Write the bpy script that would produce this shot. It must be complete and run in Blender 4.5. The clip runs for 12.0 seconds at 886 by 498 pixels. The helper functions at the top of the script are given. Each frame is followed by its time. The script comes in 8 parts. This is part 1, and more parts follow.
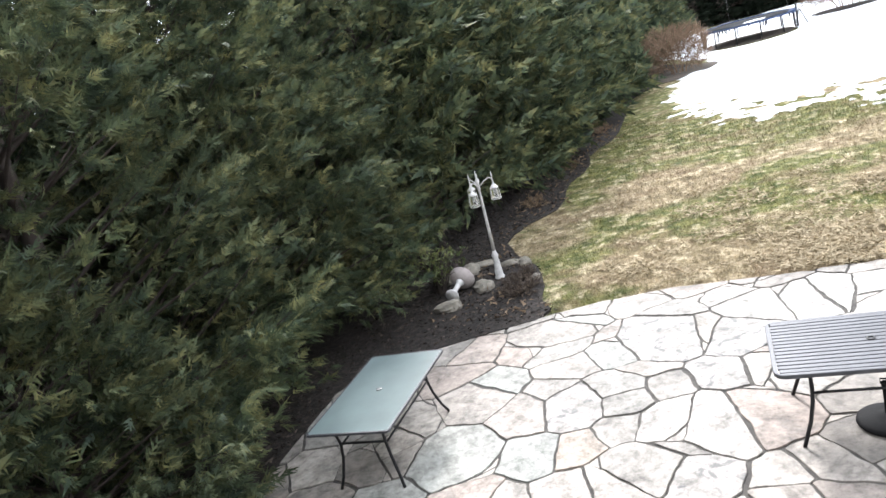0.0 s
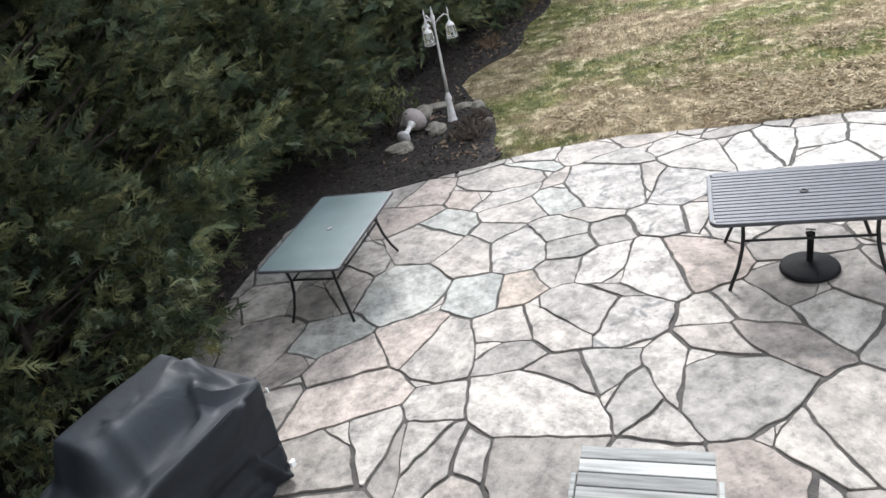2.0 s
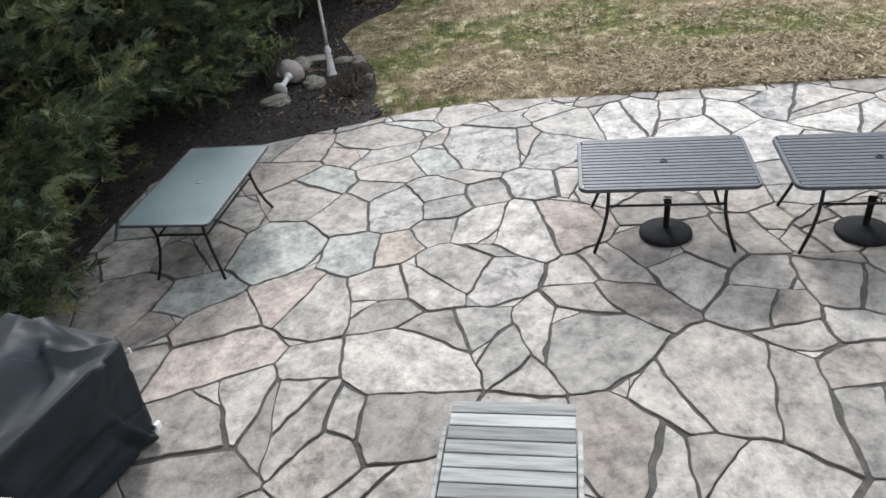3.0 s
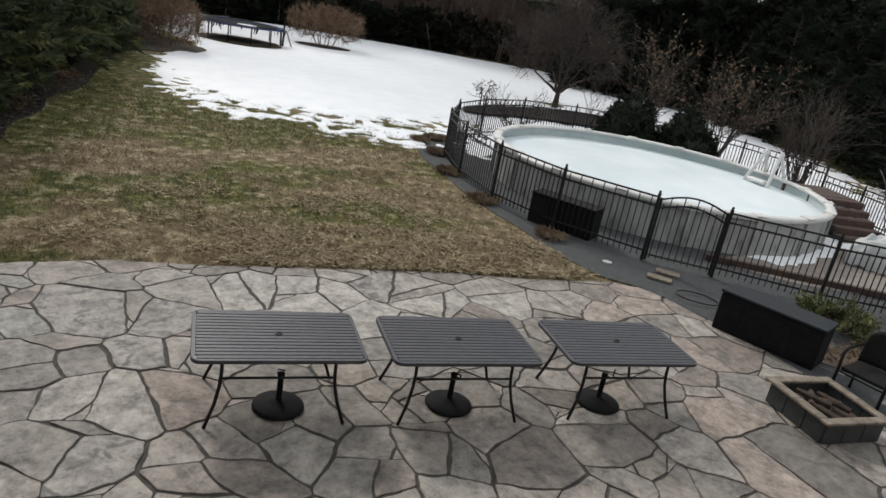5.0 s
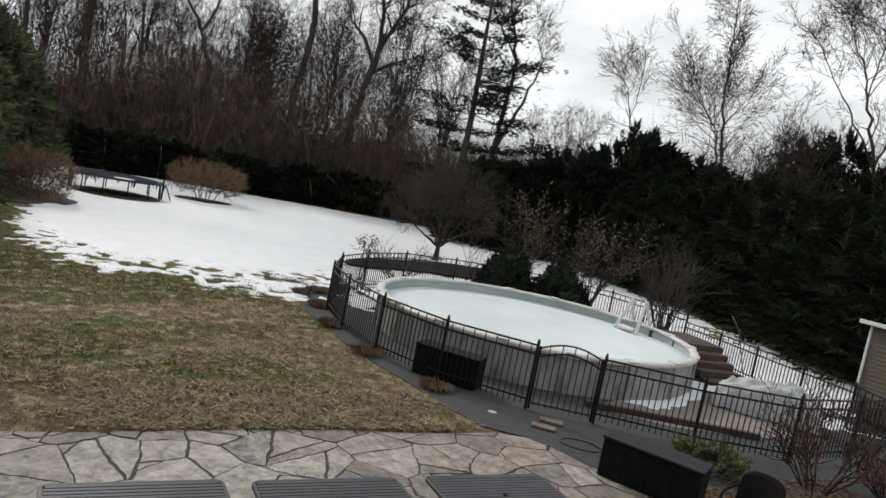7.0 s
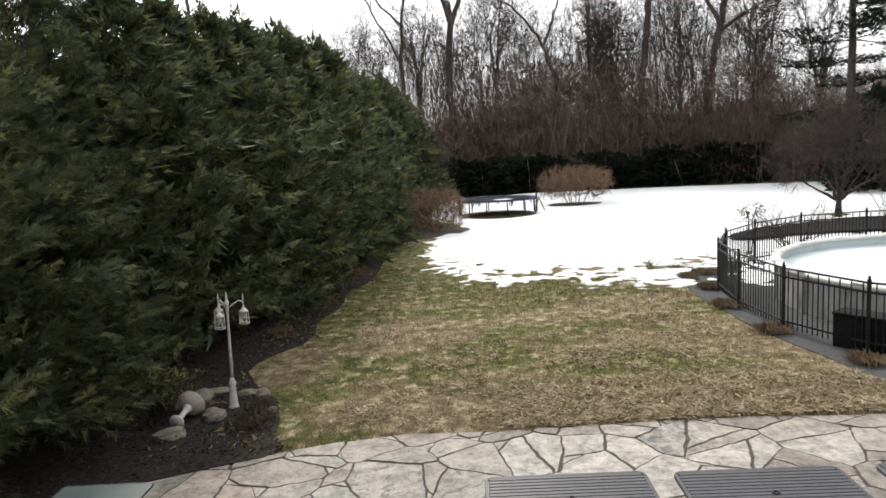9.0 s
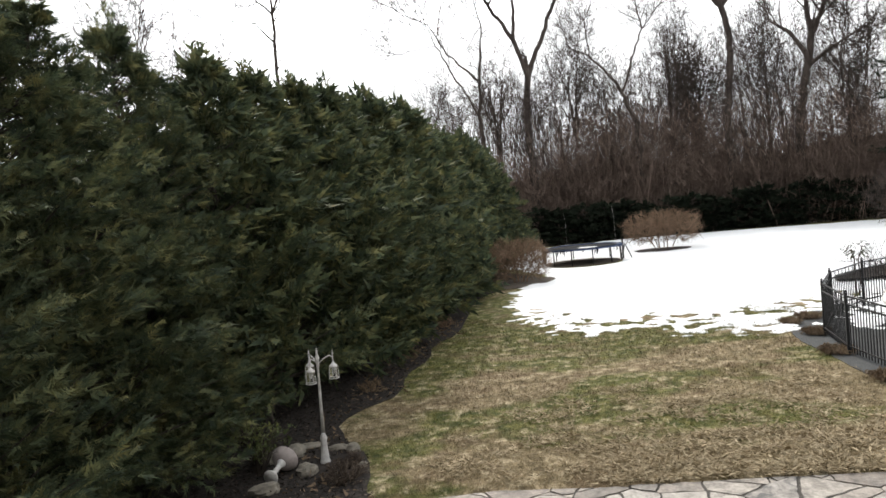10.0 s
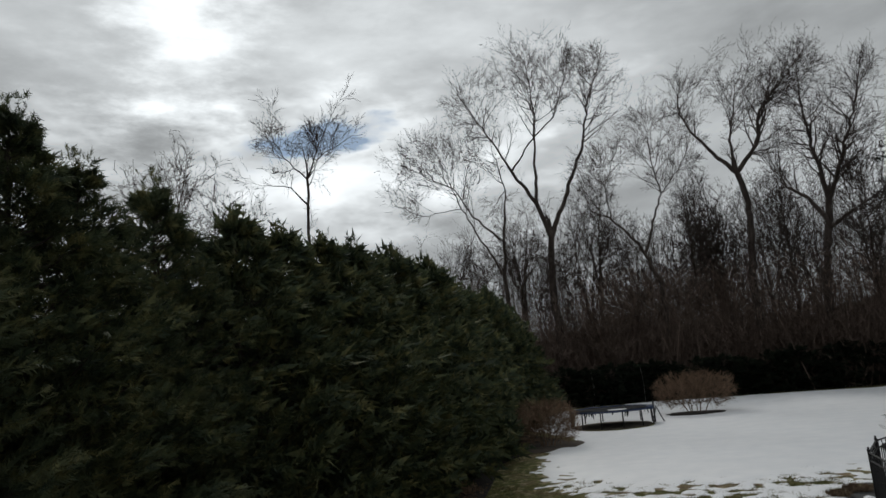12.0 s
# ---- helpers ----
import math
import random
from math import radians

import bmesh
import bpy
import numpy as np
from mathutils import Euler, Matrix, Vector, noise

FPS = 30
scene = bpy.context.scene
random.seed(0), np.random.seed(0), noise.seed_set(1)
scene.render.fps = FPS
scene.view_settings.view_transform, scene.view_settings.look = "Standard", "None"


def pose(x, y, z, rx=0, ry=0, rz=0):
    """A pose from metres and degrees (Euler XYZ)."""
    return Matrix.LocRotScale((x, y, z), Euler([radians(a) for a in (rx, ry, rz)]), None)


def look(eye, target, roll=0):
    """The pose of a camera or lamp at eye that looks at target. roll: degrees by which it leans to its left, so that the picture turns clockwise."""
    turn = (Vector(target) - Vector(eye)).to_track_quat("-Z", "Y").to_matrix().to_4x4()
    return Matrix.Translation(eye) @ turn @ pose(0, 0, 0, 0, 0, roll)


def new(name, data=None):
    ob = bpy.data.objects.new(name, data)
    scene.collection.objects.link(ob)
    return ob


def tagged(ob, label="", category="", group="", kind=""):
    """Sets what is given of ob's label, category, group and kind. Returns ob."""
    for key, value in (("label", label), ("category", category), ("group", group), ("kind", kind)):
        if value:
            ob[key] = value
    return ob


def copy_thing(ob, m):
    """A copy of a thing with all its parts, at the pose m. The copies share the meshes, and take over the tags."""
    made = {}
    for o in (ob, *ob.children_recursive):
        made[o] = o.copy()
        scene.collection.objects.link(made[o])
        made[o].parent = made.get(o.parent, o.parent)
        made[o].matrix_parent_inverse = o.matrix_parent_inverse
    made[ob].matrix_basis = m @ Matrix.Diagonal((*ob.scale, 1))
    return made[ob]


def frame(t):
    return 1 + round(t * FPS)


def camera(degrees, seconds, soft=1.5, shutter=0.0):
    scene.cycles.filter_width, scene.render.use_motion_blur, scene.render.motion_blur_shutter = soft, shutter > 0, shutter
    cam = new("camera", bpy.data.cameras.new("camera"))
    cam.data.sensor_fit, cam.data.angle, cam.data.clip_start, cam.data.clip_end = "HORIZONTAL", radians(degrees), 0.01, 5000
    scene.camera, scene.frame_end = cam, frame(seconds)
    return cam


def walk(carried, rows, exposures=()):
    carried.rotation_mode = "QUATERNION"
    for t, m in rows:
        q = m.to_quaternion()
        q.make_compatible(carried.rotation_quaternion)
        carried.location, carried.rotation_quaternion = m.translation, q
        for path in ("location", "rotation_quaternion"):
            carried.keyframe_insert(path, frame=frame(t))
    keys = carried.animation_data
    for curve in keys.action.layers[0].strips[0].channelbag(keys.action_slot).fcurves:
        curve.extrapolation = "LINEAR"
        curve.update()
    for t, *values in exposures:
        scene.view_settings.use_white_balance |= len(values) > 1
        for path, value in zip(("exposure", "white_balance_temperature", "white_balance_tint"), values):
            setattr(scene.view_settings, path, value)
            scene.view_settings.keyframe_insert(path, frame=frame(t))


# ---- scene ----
cam = camera(64.66, 12.0, 1.6)
PATH = [
    (0, (0, 0, 3.85), (-0.7790, 1.7640, 3.3195), -16.36),
    (0.5, (0, 0, 3.85), (-0.8406, 1.7363, 3.3222), -16.00),
    (1, (0, 0, 3.85), (-0.8589, 1.7010, 3.2426), -16.40),
    (1.5, (0, 0, 3.85), (-0.7662, 1.6490, 3.0171), -15.39),
    (2, (0, 0, 3.85), (-0.6944, 1.6091, 2.8863), -14.58),
    (2.5, (0, 0, 3.85), (-0.5139, 1.6016, 2.7679), -11.15),
    (2.7, (0, 0, 3.85), (-0.4582, 1.5998, 2.7407), -9.77),
    (4.3, (0, 0, 3.85), (0.2852, 1.6942, 2.8261), 3.67),
    (4.5, (0, 0, 3.85), (0.3954, 1.7086, 2.8886), 6.22),
    (5, (0, 0, 3.85), (0.6828, 1.7615, 3.1936), 10.61),
    (5.5, (0, 0, 3.85), (0.9237, 1.7410, 3.5100), 13.39),
    (6, (0, 0, 3.85), (1.1018, 1.6682, 3.7932), 14.01),
    (6.5, (0, 0, 3.85), (1.1694, 1.6220, 3.8084), 14.00),
    (7, (0, 0, 3.85), (0.9445, 1.7535, 3.6676), 11.20),
    (7.5, (0, 0, 3.85), (0.5355, 1.9031, 3.5474), 5.10),
    (7.7, (0, 0, 3.85), (0.4297, 1.9169, 3.4748), 3.78),
    (9.3, (0, 0, 3.85), (-0.1348, 1.9855, 3.6511), -3.83),
    (9.5, (0, 0, 3.85), (-0.1749, 1.9870, 3.7043), -4.00),
    (10, (0, 0, 3.85), (-0.2921, 1.9753, 3.7364), -5.76),
    (10.5, (0, 0, 3.85), (-0.3858, 1.9589, 3.7328), -8.19),
    (11, (0, 0, 3.85), (-0.4009, 1.9587, 3.9014), -8.35),
    (11.5, (0, 0, 3.85), (-0.3369, 1.9593, 4.0687), -6.42),
    (12, (0, 0, 3.85), (-0.3160, 1.9456, 4.1889), -5.12),
]
EXPOSURES = [(0, 2.2, 6080, 11.5), (0.5, 2.14, 6060, 11.5), (1, 2.02, 6040, 11.5), (1.5, 1.86, 6020, 11.2), (2, 1.74, 6000, 10.8), (2.5, 1.36, 5980, 10.5), (2.7, 1.36, 5970, 10.3), (4.3, 1.16, 5950, 8.5), (4.5, 1.02, 6000, 8.5), (5, 0.2, 6500, 10.5), (5.5, 0.2, 6600, 11.5), (6, 0.1, 6550, 11.0), (6.5, -0.1, 6500, 10.5), (7, 0.02, 6625, 10.5), (7.5, 0.25, 6750, 10.5), (7.7, 0.45, 6745, 10.5), (9.3, 1.0, 6705, 10.5), (9.5, 1.04, 6700, 10.5), (10, 0.97, 6700, 10.5), (10.5, 0.85, 6700, 10.5), (11, 0.5, 6633, 9.8), (11.5, -0.2, 6566, 9.2), (12, -0.92, 6500, 8.5)]
walk(cam, [(t, look(eye, target, roll)) for t, eye, target, roll in PATH], EXPOSURES)

# ---- light ----
SUN_AZ, SUN_EL = radians(-15), radians(38)
sun_way = Vector((math.sin(SUN_AZ) * math.cos(SUN_EL), math.cos(SUN_AZ) * math.cos(SUN_EL), math.sin(SUN_EL)))
world = bpy.data.worlds.new("sky")
scene.world = world
world.use_nodes = True
wn, wl = world.node_tree.nodes, world.node_tree.links
wn.clear()
sky = wn.new("ShaderNodeTexSky")
sky.sky_type, sky.sun_disc = "NISHITA", False
sky.sun_elevation, sky.sun_rotation = SUN_EL, SUN_AZ
sky_gain = wn.new("ShaderNodeVectorMath")
sky_gain.operation = "SCALE"
sky_gain.inputs["Scale"].default_value = 0.075
wl.new(sky.outputs[0], sky_gain.inputs[0])
wc = wn.new("ShaderNodeTexCoord")
stretch = wn.new("ShaderNodeMapping")
stretch.inputs["Scale"].default_value = (1.3, 1.3, 3.6)
wl.new(wc.outputs["Generated"], stretch.inputs[0])
cloud = wn.new("ShaderNodeTexNoise")
cloud.inputs["Scale"].default_value, cloud.inputs["Detail"].default_value, cloud.inputs["Roughness"].default_value = 2.1, 7, 0.55
wl.new(stretch.outputs[0], cloud.inputs["Vector"])
cover = wn.new("ShaderNodeMapRange")
cover.inputs["From Min"].default_value, cover.inputs["From Max"].default_value = -0.12, 0.16


def sky_lobe(az, el, half_az, half_el, tilt=0.0):
    """How far a way into the sky lies from a centre, counted in half widths across and up."""
    across = wn.new("ShaderNodeVectorMath")
    across.operation = "DOT_PRODUCT"
    across.inputs[1].default_value = (math.cos(radians(az)) / half_az, -math.sin(radians(az)) / half_az, 0)
    up = wn.new("ShaderNodeVectorMath")
    up.operation = "DOT_PRODUCT"
    up.inputs[1].default_value = (-tilt * math.cos(radians(az)) / half_el, tilt * math.sin(radians(az)) / half_el, 1 / half_el)
    wl.new(wc.outputs["Generated"], across.inputs[0])
    wl.new(wc.outputs["Generated"], up.inputs[0])
    rise = wn.new("ShaderNodeMath")
    rise.operation = "SUBTRACT"
    rise.inputs[1].default_value = math.sin(radians(el)) / half_el
    wl.new(up.outputs["Value"], rise.inputs[0])
    pair = wn.new("ShaderNodeCombineXYZ")
    wl.new(across.outputs["Value"], pair.inputs[0])
    wl.new(rise.outputs[0], pair.inputs[1])
    reach = wn.new("ShaderNodeVectorMath")
    reach.operation = "LENGTH"
    wl.new(pair.outputs[0], reach.inputs[0])
    return reach.outputs["Value"]


thin = wn.new("ShaderNodeMapRange")
thin.inputs["From Min"].default_value, thin.inputs["From Max"].default_value = 0.0, 1.25
thin.inputs["To Min"].default_value, thin.inputs["To Max"].default_value = -0.80, 0.0
wl.new(sky_lobe(-20.5, 18.7, 0.15, 0.042, 0.2), thin.inputs[0])
layer = wn.new("ShaderNodeMath")
wisp = wn.new("ShaderNodeTexNoise")
wisp.inputs["Scale"].default_value, wisp.inputs["Detail"].default_value, wisp.inputs["Roughness"].default_value = 7.0, 6, 0.6
wl.new(stretch.outputs[0], wisp.inputs["Vector"])
torn = wn.new("ShaderNodeMath")
torn.operation = "MULTIPLY_ADD"
torn.inputs[1].default_value, torn.inputs[2].default_value = 1.6, -0.3
wl.new(wisp.outputs[0], torn.inputs[0])
wl.new(torn.outputs[0], layer.inputs[0])
wl.new(thin.outputs[0], layer.inputs[1])
wl.new(layer.outputs[0], cover.inputs[0])
thick = wn.new("ShaderNodeMapRange")
thick.inputs["From Min"].default_value, thick.inputs["From Max"].default_value = 0.38, 0.68
thick.inputs["To Min"].default_value, thick.inputs["To Max"].default_value = 1.22, 0.66
wl.new(cloud.outputs[0], thick.inputs[0])
glow = None
for az, el, half_az, half_el, gain in ((-29.5, 29.0, 0.09, 0.26, 0.8), (-20.0, 16.0, 0.36, 0.11, 1.1), (-18.0, 24.0, 0.42, 0.16, 0.35)):
    ragged = wn.new("ShaderNodeMath")
    ragged.operation = "MULTIPLY_ADD"
    ragged.inputs[1].default_value = 2.4
    wl.new(wisp.outputs[0], ragged.inputs[0])
    wl.new(sky_lobe(az, el, half_az, half_el), ragged.inputs[2])
    lobe = wn.new("ShaderNodeMapRange")
    lobe.interpolation_type = "SMOOTHERSTEP"
    lobe.inputs["From Min"].default_value, lobe.inputs["From Max"].default_value = 0.9, 2.7
    lobe.inputs["To Min"].default_value, lobe.inputs["To Max"].default_value = gain, 0.0
    wl.new(ragged.outputs[0], lobe.inputs[0])
    total = wn.new("ShaderNodeMath")
    total.inputs[0].default_value = 0.86
    if glow:
        wl.new(glow.outputs[0], total.inputs[0])
    wl.new(lobe.outputs[0], total.inputs[1])
    glow = total
bright = wn.new("ShaderNodeMath")
bright.operation = "MULTIPLY"
wl.new(thick.outputs[0], bright.inputs[0])
wl.new(glow.outputs[0], bright.inputs[1])
grey = wn.new("ShaderNodeVectorMath")
grey.operation = "SCALE"
grey.inputs[0].default_value = (0.93, 0.97, 1.0)
wl.new(bright.outputs[0], grey.inputs["Scale"])
blend = wn.new("ShaderNodeMix")
blend.data_type = "RGBA"
wl.new(cover.outputs[0], blend.inputs["Factor"])
clear_sky = wn.new("ShaderNodeMix")
clear_sky.data_type = "RGBA"
clear_sky.inputs["Factor"].default_value = 0.8
clear_sky.inputs["B"].default_value = (0.50, 0.70, 0.98, 1)
wl.new(sky_gain.outputs[0], clear_sky.inputs["A"])
wl.new(clear_sky.outputs["Result"], blend.inputs["A"])
wl.new(grey.outputs[0], blend.inputs["B"])
back = wn.new("ShaderNodeBackground")
back.inputs["Strength"].default_value = 1.0
wl.new(blend.outputs["Result"], back.inputs[0])
wout = wn.new("ShaderNodeOutputWorld")
wl.new(back.outputs[0], wout.inputs[0])

sun = new("sun", bpy.data.lights.new("sun", "SUN"))
sun.data.energy, sun.data.angle, sun.data.color = 1.9, radians(10), (1.0, 0.95, 0.88)
sun.matrix_world = look(sun_way * 50, (0, 0, 0))

# ---- materials ----


def node(nt, kind, **values):
    n = nt.nodes.new(kind)
    for key, value in values.items():
        n.inputs[key.replace("_", " ")].default_value = value
    return n


def ramp(nt, fac, stops):
    n = nt.nodes.new("ShaderNodeValToRGB")
    e = n.color_ramp.elements
    while len(e) < len(stops):
        e.new(0.5)
    for el, (at, col) in zip(e, stops):
        el.position, el.color = at, (*col, 1)
    nt.links.new(fac, n.inputs[0])
    return n.outputs[0]


def mixed(nt, fac, a, b, how="MIX"):
    n = nt.nodes.new("ShaderNodeMix")
    n.data_type, n.blend_type = "RGBA", how
    for sock, v in (("Factor", fac), ("A", a), ("B", b)):
        if isinstance(v, (int, float)):
            n.inputs[sock].default_value = v
        elif isinstance(v, tuple):
            n.inputs[sock].default_value = (*v, 1)
        else:
            nt.links.new(v, n.inputs[sock])
    return n.outputs["Result"]


def surface(name, cols, scale=4.0, rough=0.8, metal=0.0, bump=0.3, fine=60.0, vary=0.0, island=0.0, blotch=0.25,
            stretch=(1, 1, 1), coords="Object", spec=0.5, through_light=0.0):
    """A worn surface: two or more colours mixed by noise, broad blotches, fine relief; vary/island: lightness from piece to piece."""
    m = bpy.data.materials.new(name)
    m.use_nodes = True
    nt = m.node_tree
    b = nt.nodes["Principled BSDF"]
    tc = nt.nodes.new("ShaderNodeTexCoord")
    mp = node(nt, "ShaderNodeMapping", Scale=stretch)
    nt.links.new(tc.outputs[coords], mp.inputs[0])
    n1 = node(nt, "ShaderNodeTexNoise", Scale=scale, Detail=6.0, Roughness=0.6)
    nt.links.new(mp.outputs[0], n1.inputs["Vector"])
    lo, hi = 0.32, 0.68
    stops = [(lo + (hi - lo) * i / max(1, len(cols) - 1), c) for i, c in enumerate(cols)]
    col = ramp(nt, n1.outputs[0], stops)
    n2 = node(nt, "ShaderNodeTexNoise", Scale=scale * 0.17, Detail=3.0)
    nt.links.new(mp.outputs[0], n2.inputs["Vector"])
    col = mixed(nt, blotch, col, ramp(nt, n2.outputs[0], [(0.3, (0.45,) * 3), (0.7, (1.0,) * 3)]), "MULTIPLY")
    if vary or island:
        src = nt.nodes.new("ShaderNodeObjectInfo").outputs["Random"] if vary else nt.nodes.new("ShaderNodeNewGeometry").outputs["Random Per Island"]
        w = vary or island
        col = mixed(nt, 1.0, col, ramp(nt, src, [(0.0, (1 - w,) * 3), (1.0, (1.0,) * 3)]), "MULTIPLY")
    nt.links.new(col, b.inputs["Base Color"])
    b.inputs["Metallic"].default_value = metal
    b.inputs["Specular IOR Level"].default_value = spec
    nf = node(nt, "ShaderNodeTexNoise", Scale=fine, Detail=4.0)
    nt.links.new(mp.outputs[0], nf.inputs["Vector"])
    rr = nt.nodes.new("ShaderNodeMapRange")
    rr.inputs["To Min"].default_value, rr.inputs["To Max"].default_value = max(0.02, rough - 0.12), min(1, rough + 0.12)
    nt.links.new(n1.outputs[0], rr.inputs[0])
    nt.links.new(rr.outputs[0], b.inputs["Roughness"])
    if bump:
        bp = node(nt, "ShaderNodeBump", Strength=bump, Distance=0.01)
        nt.links.new(nf.outputs[0], bp.inputs["Height"])
        nt.links.new(bp.outputs[0], b.inputs["Normal"])
    if through_light:
        tr = nt.nodes.new("ShaderNodeBsdfTranslucent")
        nt.links.new(col, tr.inputs[0])
        mx = nt.nodes.new("ShaderNodeMixShader")
        mx.inputs[0].default_value = through_light
        nt.links.new(b.outputs[0], mx.inputs[1])
        nt.links.new(tr.outputs[0], mx.inputs[2])
        nt.links.new(mx.outputs[0], nt.nodes["Material Output"].inputs[0])
    return m


def flagstone_material(name="flagstone", tint=None, spots=0.0):
    """Weathered flagstone: each stone grey, buff, rosy or bluish-green, with lichen blotches, layers and pits."""
    m = bpy.data.materials.new(name)
    m.use_nodes = True
    nt = m.node_tree
    b = nt.nodes["Principled BSDF"]
    tc = nt.nodes.new("ShaderNodeTexCoord")
    info = nt.nodes.new("ShaderNodeObjectInfo")
    base = ramp(nt, info.outputs["Random"], [(0.0, (0.148, 0.138, 0.128)), (0.14, (0.254, 0.235, 0.215)), (0.32, (0.336, 0.313, 0.289)), (0.46, (0.226, 0.199, 0.180)), (0.58, (0.222, 0.216, 0.203)),
                                             (0.7, (0.377, 0.357, 0.332)), (0.84, (0.217, 0.207, 0.193)), (0.95, (0.328, 0.308, 0.285)), (1.0, (0.295, 0.262, 0.225))])
    if tint:
        base = mixed(nt, 0.65, base, tint)
    off = nt.nodes.new("ShaderNodeVectorMath")
    nt.links.new(tc.outputs["Object"], off.inputs[0])
    nt.links.new(info.outputs["Random"], off.inputs[1])
    n1 = node(nt, "ShaderNodeTexNoise", Scale=4.2, Detail=8.0, Roughness=0.68)
    nt.links.new(off.outputs[0], n1.inputs["Vector"])
    col = mixed(nt, 1.0, base, ramp(nt, n1.outputs[0], [(0.30, (0.36, 0.35, 0.34)), (0.42, (0.74, 0.73, 0.72)), (0.52, (0.98, 0.97, 0.96)), (0.64, (1.12, 1.11, 1.09)), (0.75, (1.3, 1.3, 1.29))]), "MULTIPLY")
    n2 = node(nt, "ShaderNodeTexNoise", Scale=1.1, Detail=5.0, Roughness=0.7)
    nt.links.new(tc.outputs["Object"], n2.inputs["Vector"])
    stain = nt.nodes.new("ShaderNodeMapRange")
    stain.inputs["From Min"].default_value, stain.inputs["From Max"].default_value = 0.56, 0.72
    nt.links.new(n2.outputs[0], stain.inputs[0])
    col = mixed(nt, stain.outputs[0], col, (0.085, 0.083, 0.08))
    n3 = node(nt, "ShaderNodeTexNoise", Scale=11.0, Detail=7.0, Roughness=0.72)
    nt.links.new(off.outputs[0], n3.inputs["Vector"])
    col = mixed(nt, 0.85, col, ramp(nt, n3.outputs[0], [(0.34, (0.42, 0.40, 0.378)), (0.44, (0.78, 0.745, 0.713)), (0.55, (0.93, 0.892, 0.855)), (0.68, (1.17, 1.13, 1.09))]), "MULTIPLY")
    grain = node(nt, "ShaderNodeMapping", Scale=(2.6, 5.5, 3.0), Rotation=(0, 0, 0.6))
    nt.links.new(off.outputs[0], grain.inputs[0])
    n4 = node(nt, "ShaderNodeTexNoise", Scale=1.6, Detail=6.0, Roughness=0.7, Distortion=1.2)
    nt.links.new(grain.outputs[0], n4.inputs["Vector"])
    col = mixed(nt, 0.55, col, ramp(nt, n4.outputs[0], [(0.36, (0.55, 0.55, 0.55)), (0.46, (0.97, 0.97, 0.97)), (0.66, (1.16, 1.16, 1.15))]), "MULTIPLY")
    if spots:
        # dark lichen spots
        n5 = node(nt, "ShaderNodeTexNoise", Scale=5.5, Detail=7.0, Roughness=0.6, Distortion=0.8)
        nt.links.new(off.outputs[0], n5.inputs["Vector"])
        lichen = nt.nodes.new("ShaderNodeMapRange")
        lichen.inputs["From Min"].default_value, lichen.inputs["From Max"].default_value = 0.52, 0.62
        lichen.inputs["To Max"].default_value = spots
        nt.links.new(n5.outputs[0], lichen.inputs[0])
        col = mixed(nt, lichen.outputs[0], col, (0.06, 0.06, 0.062))
    nt.links.new(col, b.inputs["Base Color"])
    b.inputs["Roughness"].default_value = 0.74
    nb = node(nt, "ShaderNodeTexNoise", Scale=7.0, Detail=8.0, Roughness=0.68)
    nt.links.new(off.outputs[0], nb.inputs["Vector"])
    bp = node(nt, "ShaderNodeBump", Strength=0.8, Distance=0.025)
    nt.links.new(nb.outputs[0], bp.inputs["Height"])
    nt.links.new(bp.outputs[0], b.inputs["Normal"])
    return m


LAWN_DRIFTS = [(0.1, 12.4, 1.3, 0.75, 0.15), (2.6, 12.0, 1.8, 0.9, 0.2), (4.2, 11.4, 1.9, 0.7, 0.18), (1.6, 18.5, 2.8, 1.1, 0.16), (6.5, 15.0, 1.0, 3.0, 0.08),
               (-0.9, 14.7, 1.7, 1.4, -0.14), (4.0, 16.4, 1.8, 1.6, -0.1), (1.9, 9.95, 3.0, 0.75, -0.24), (3.6, 10.6, 1.2, 0.7, -0.14), (-1.8, 10.4, 1.4, 1.2, -0.12)]


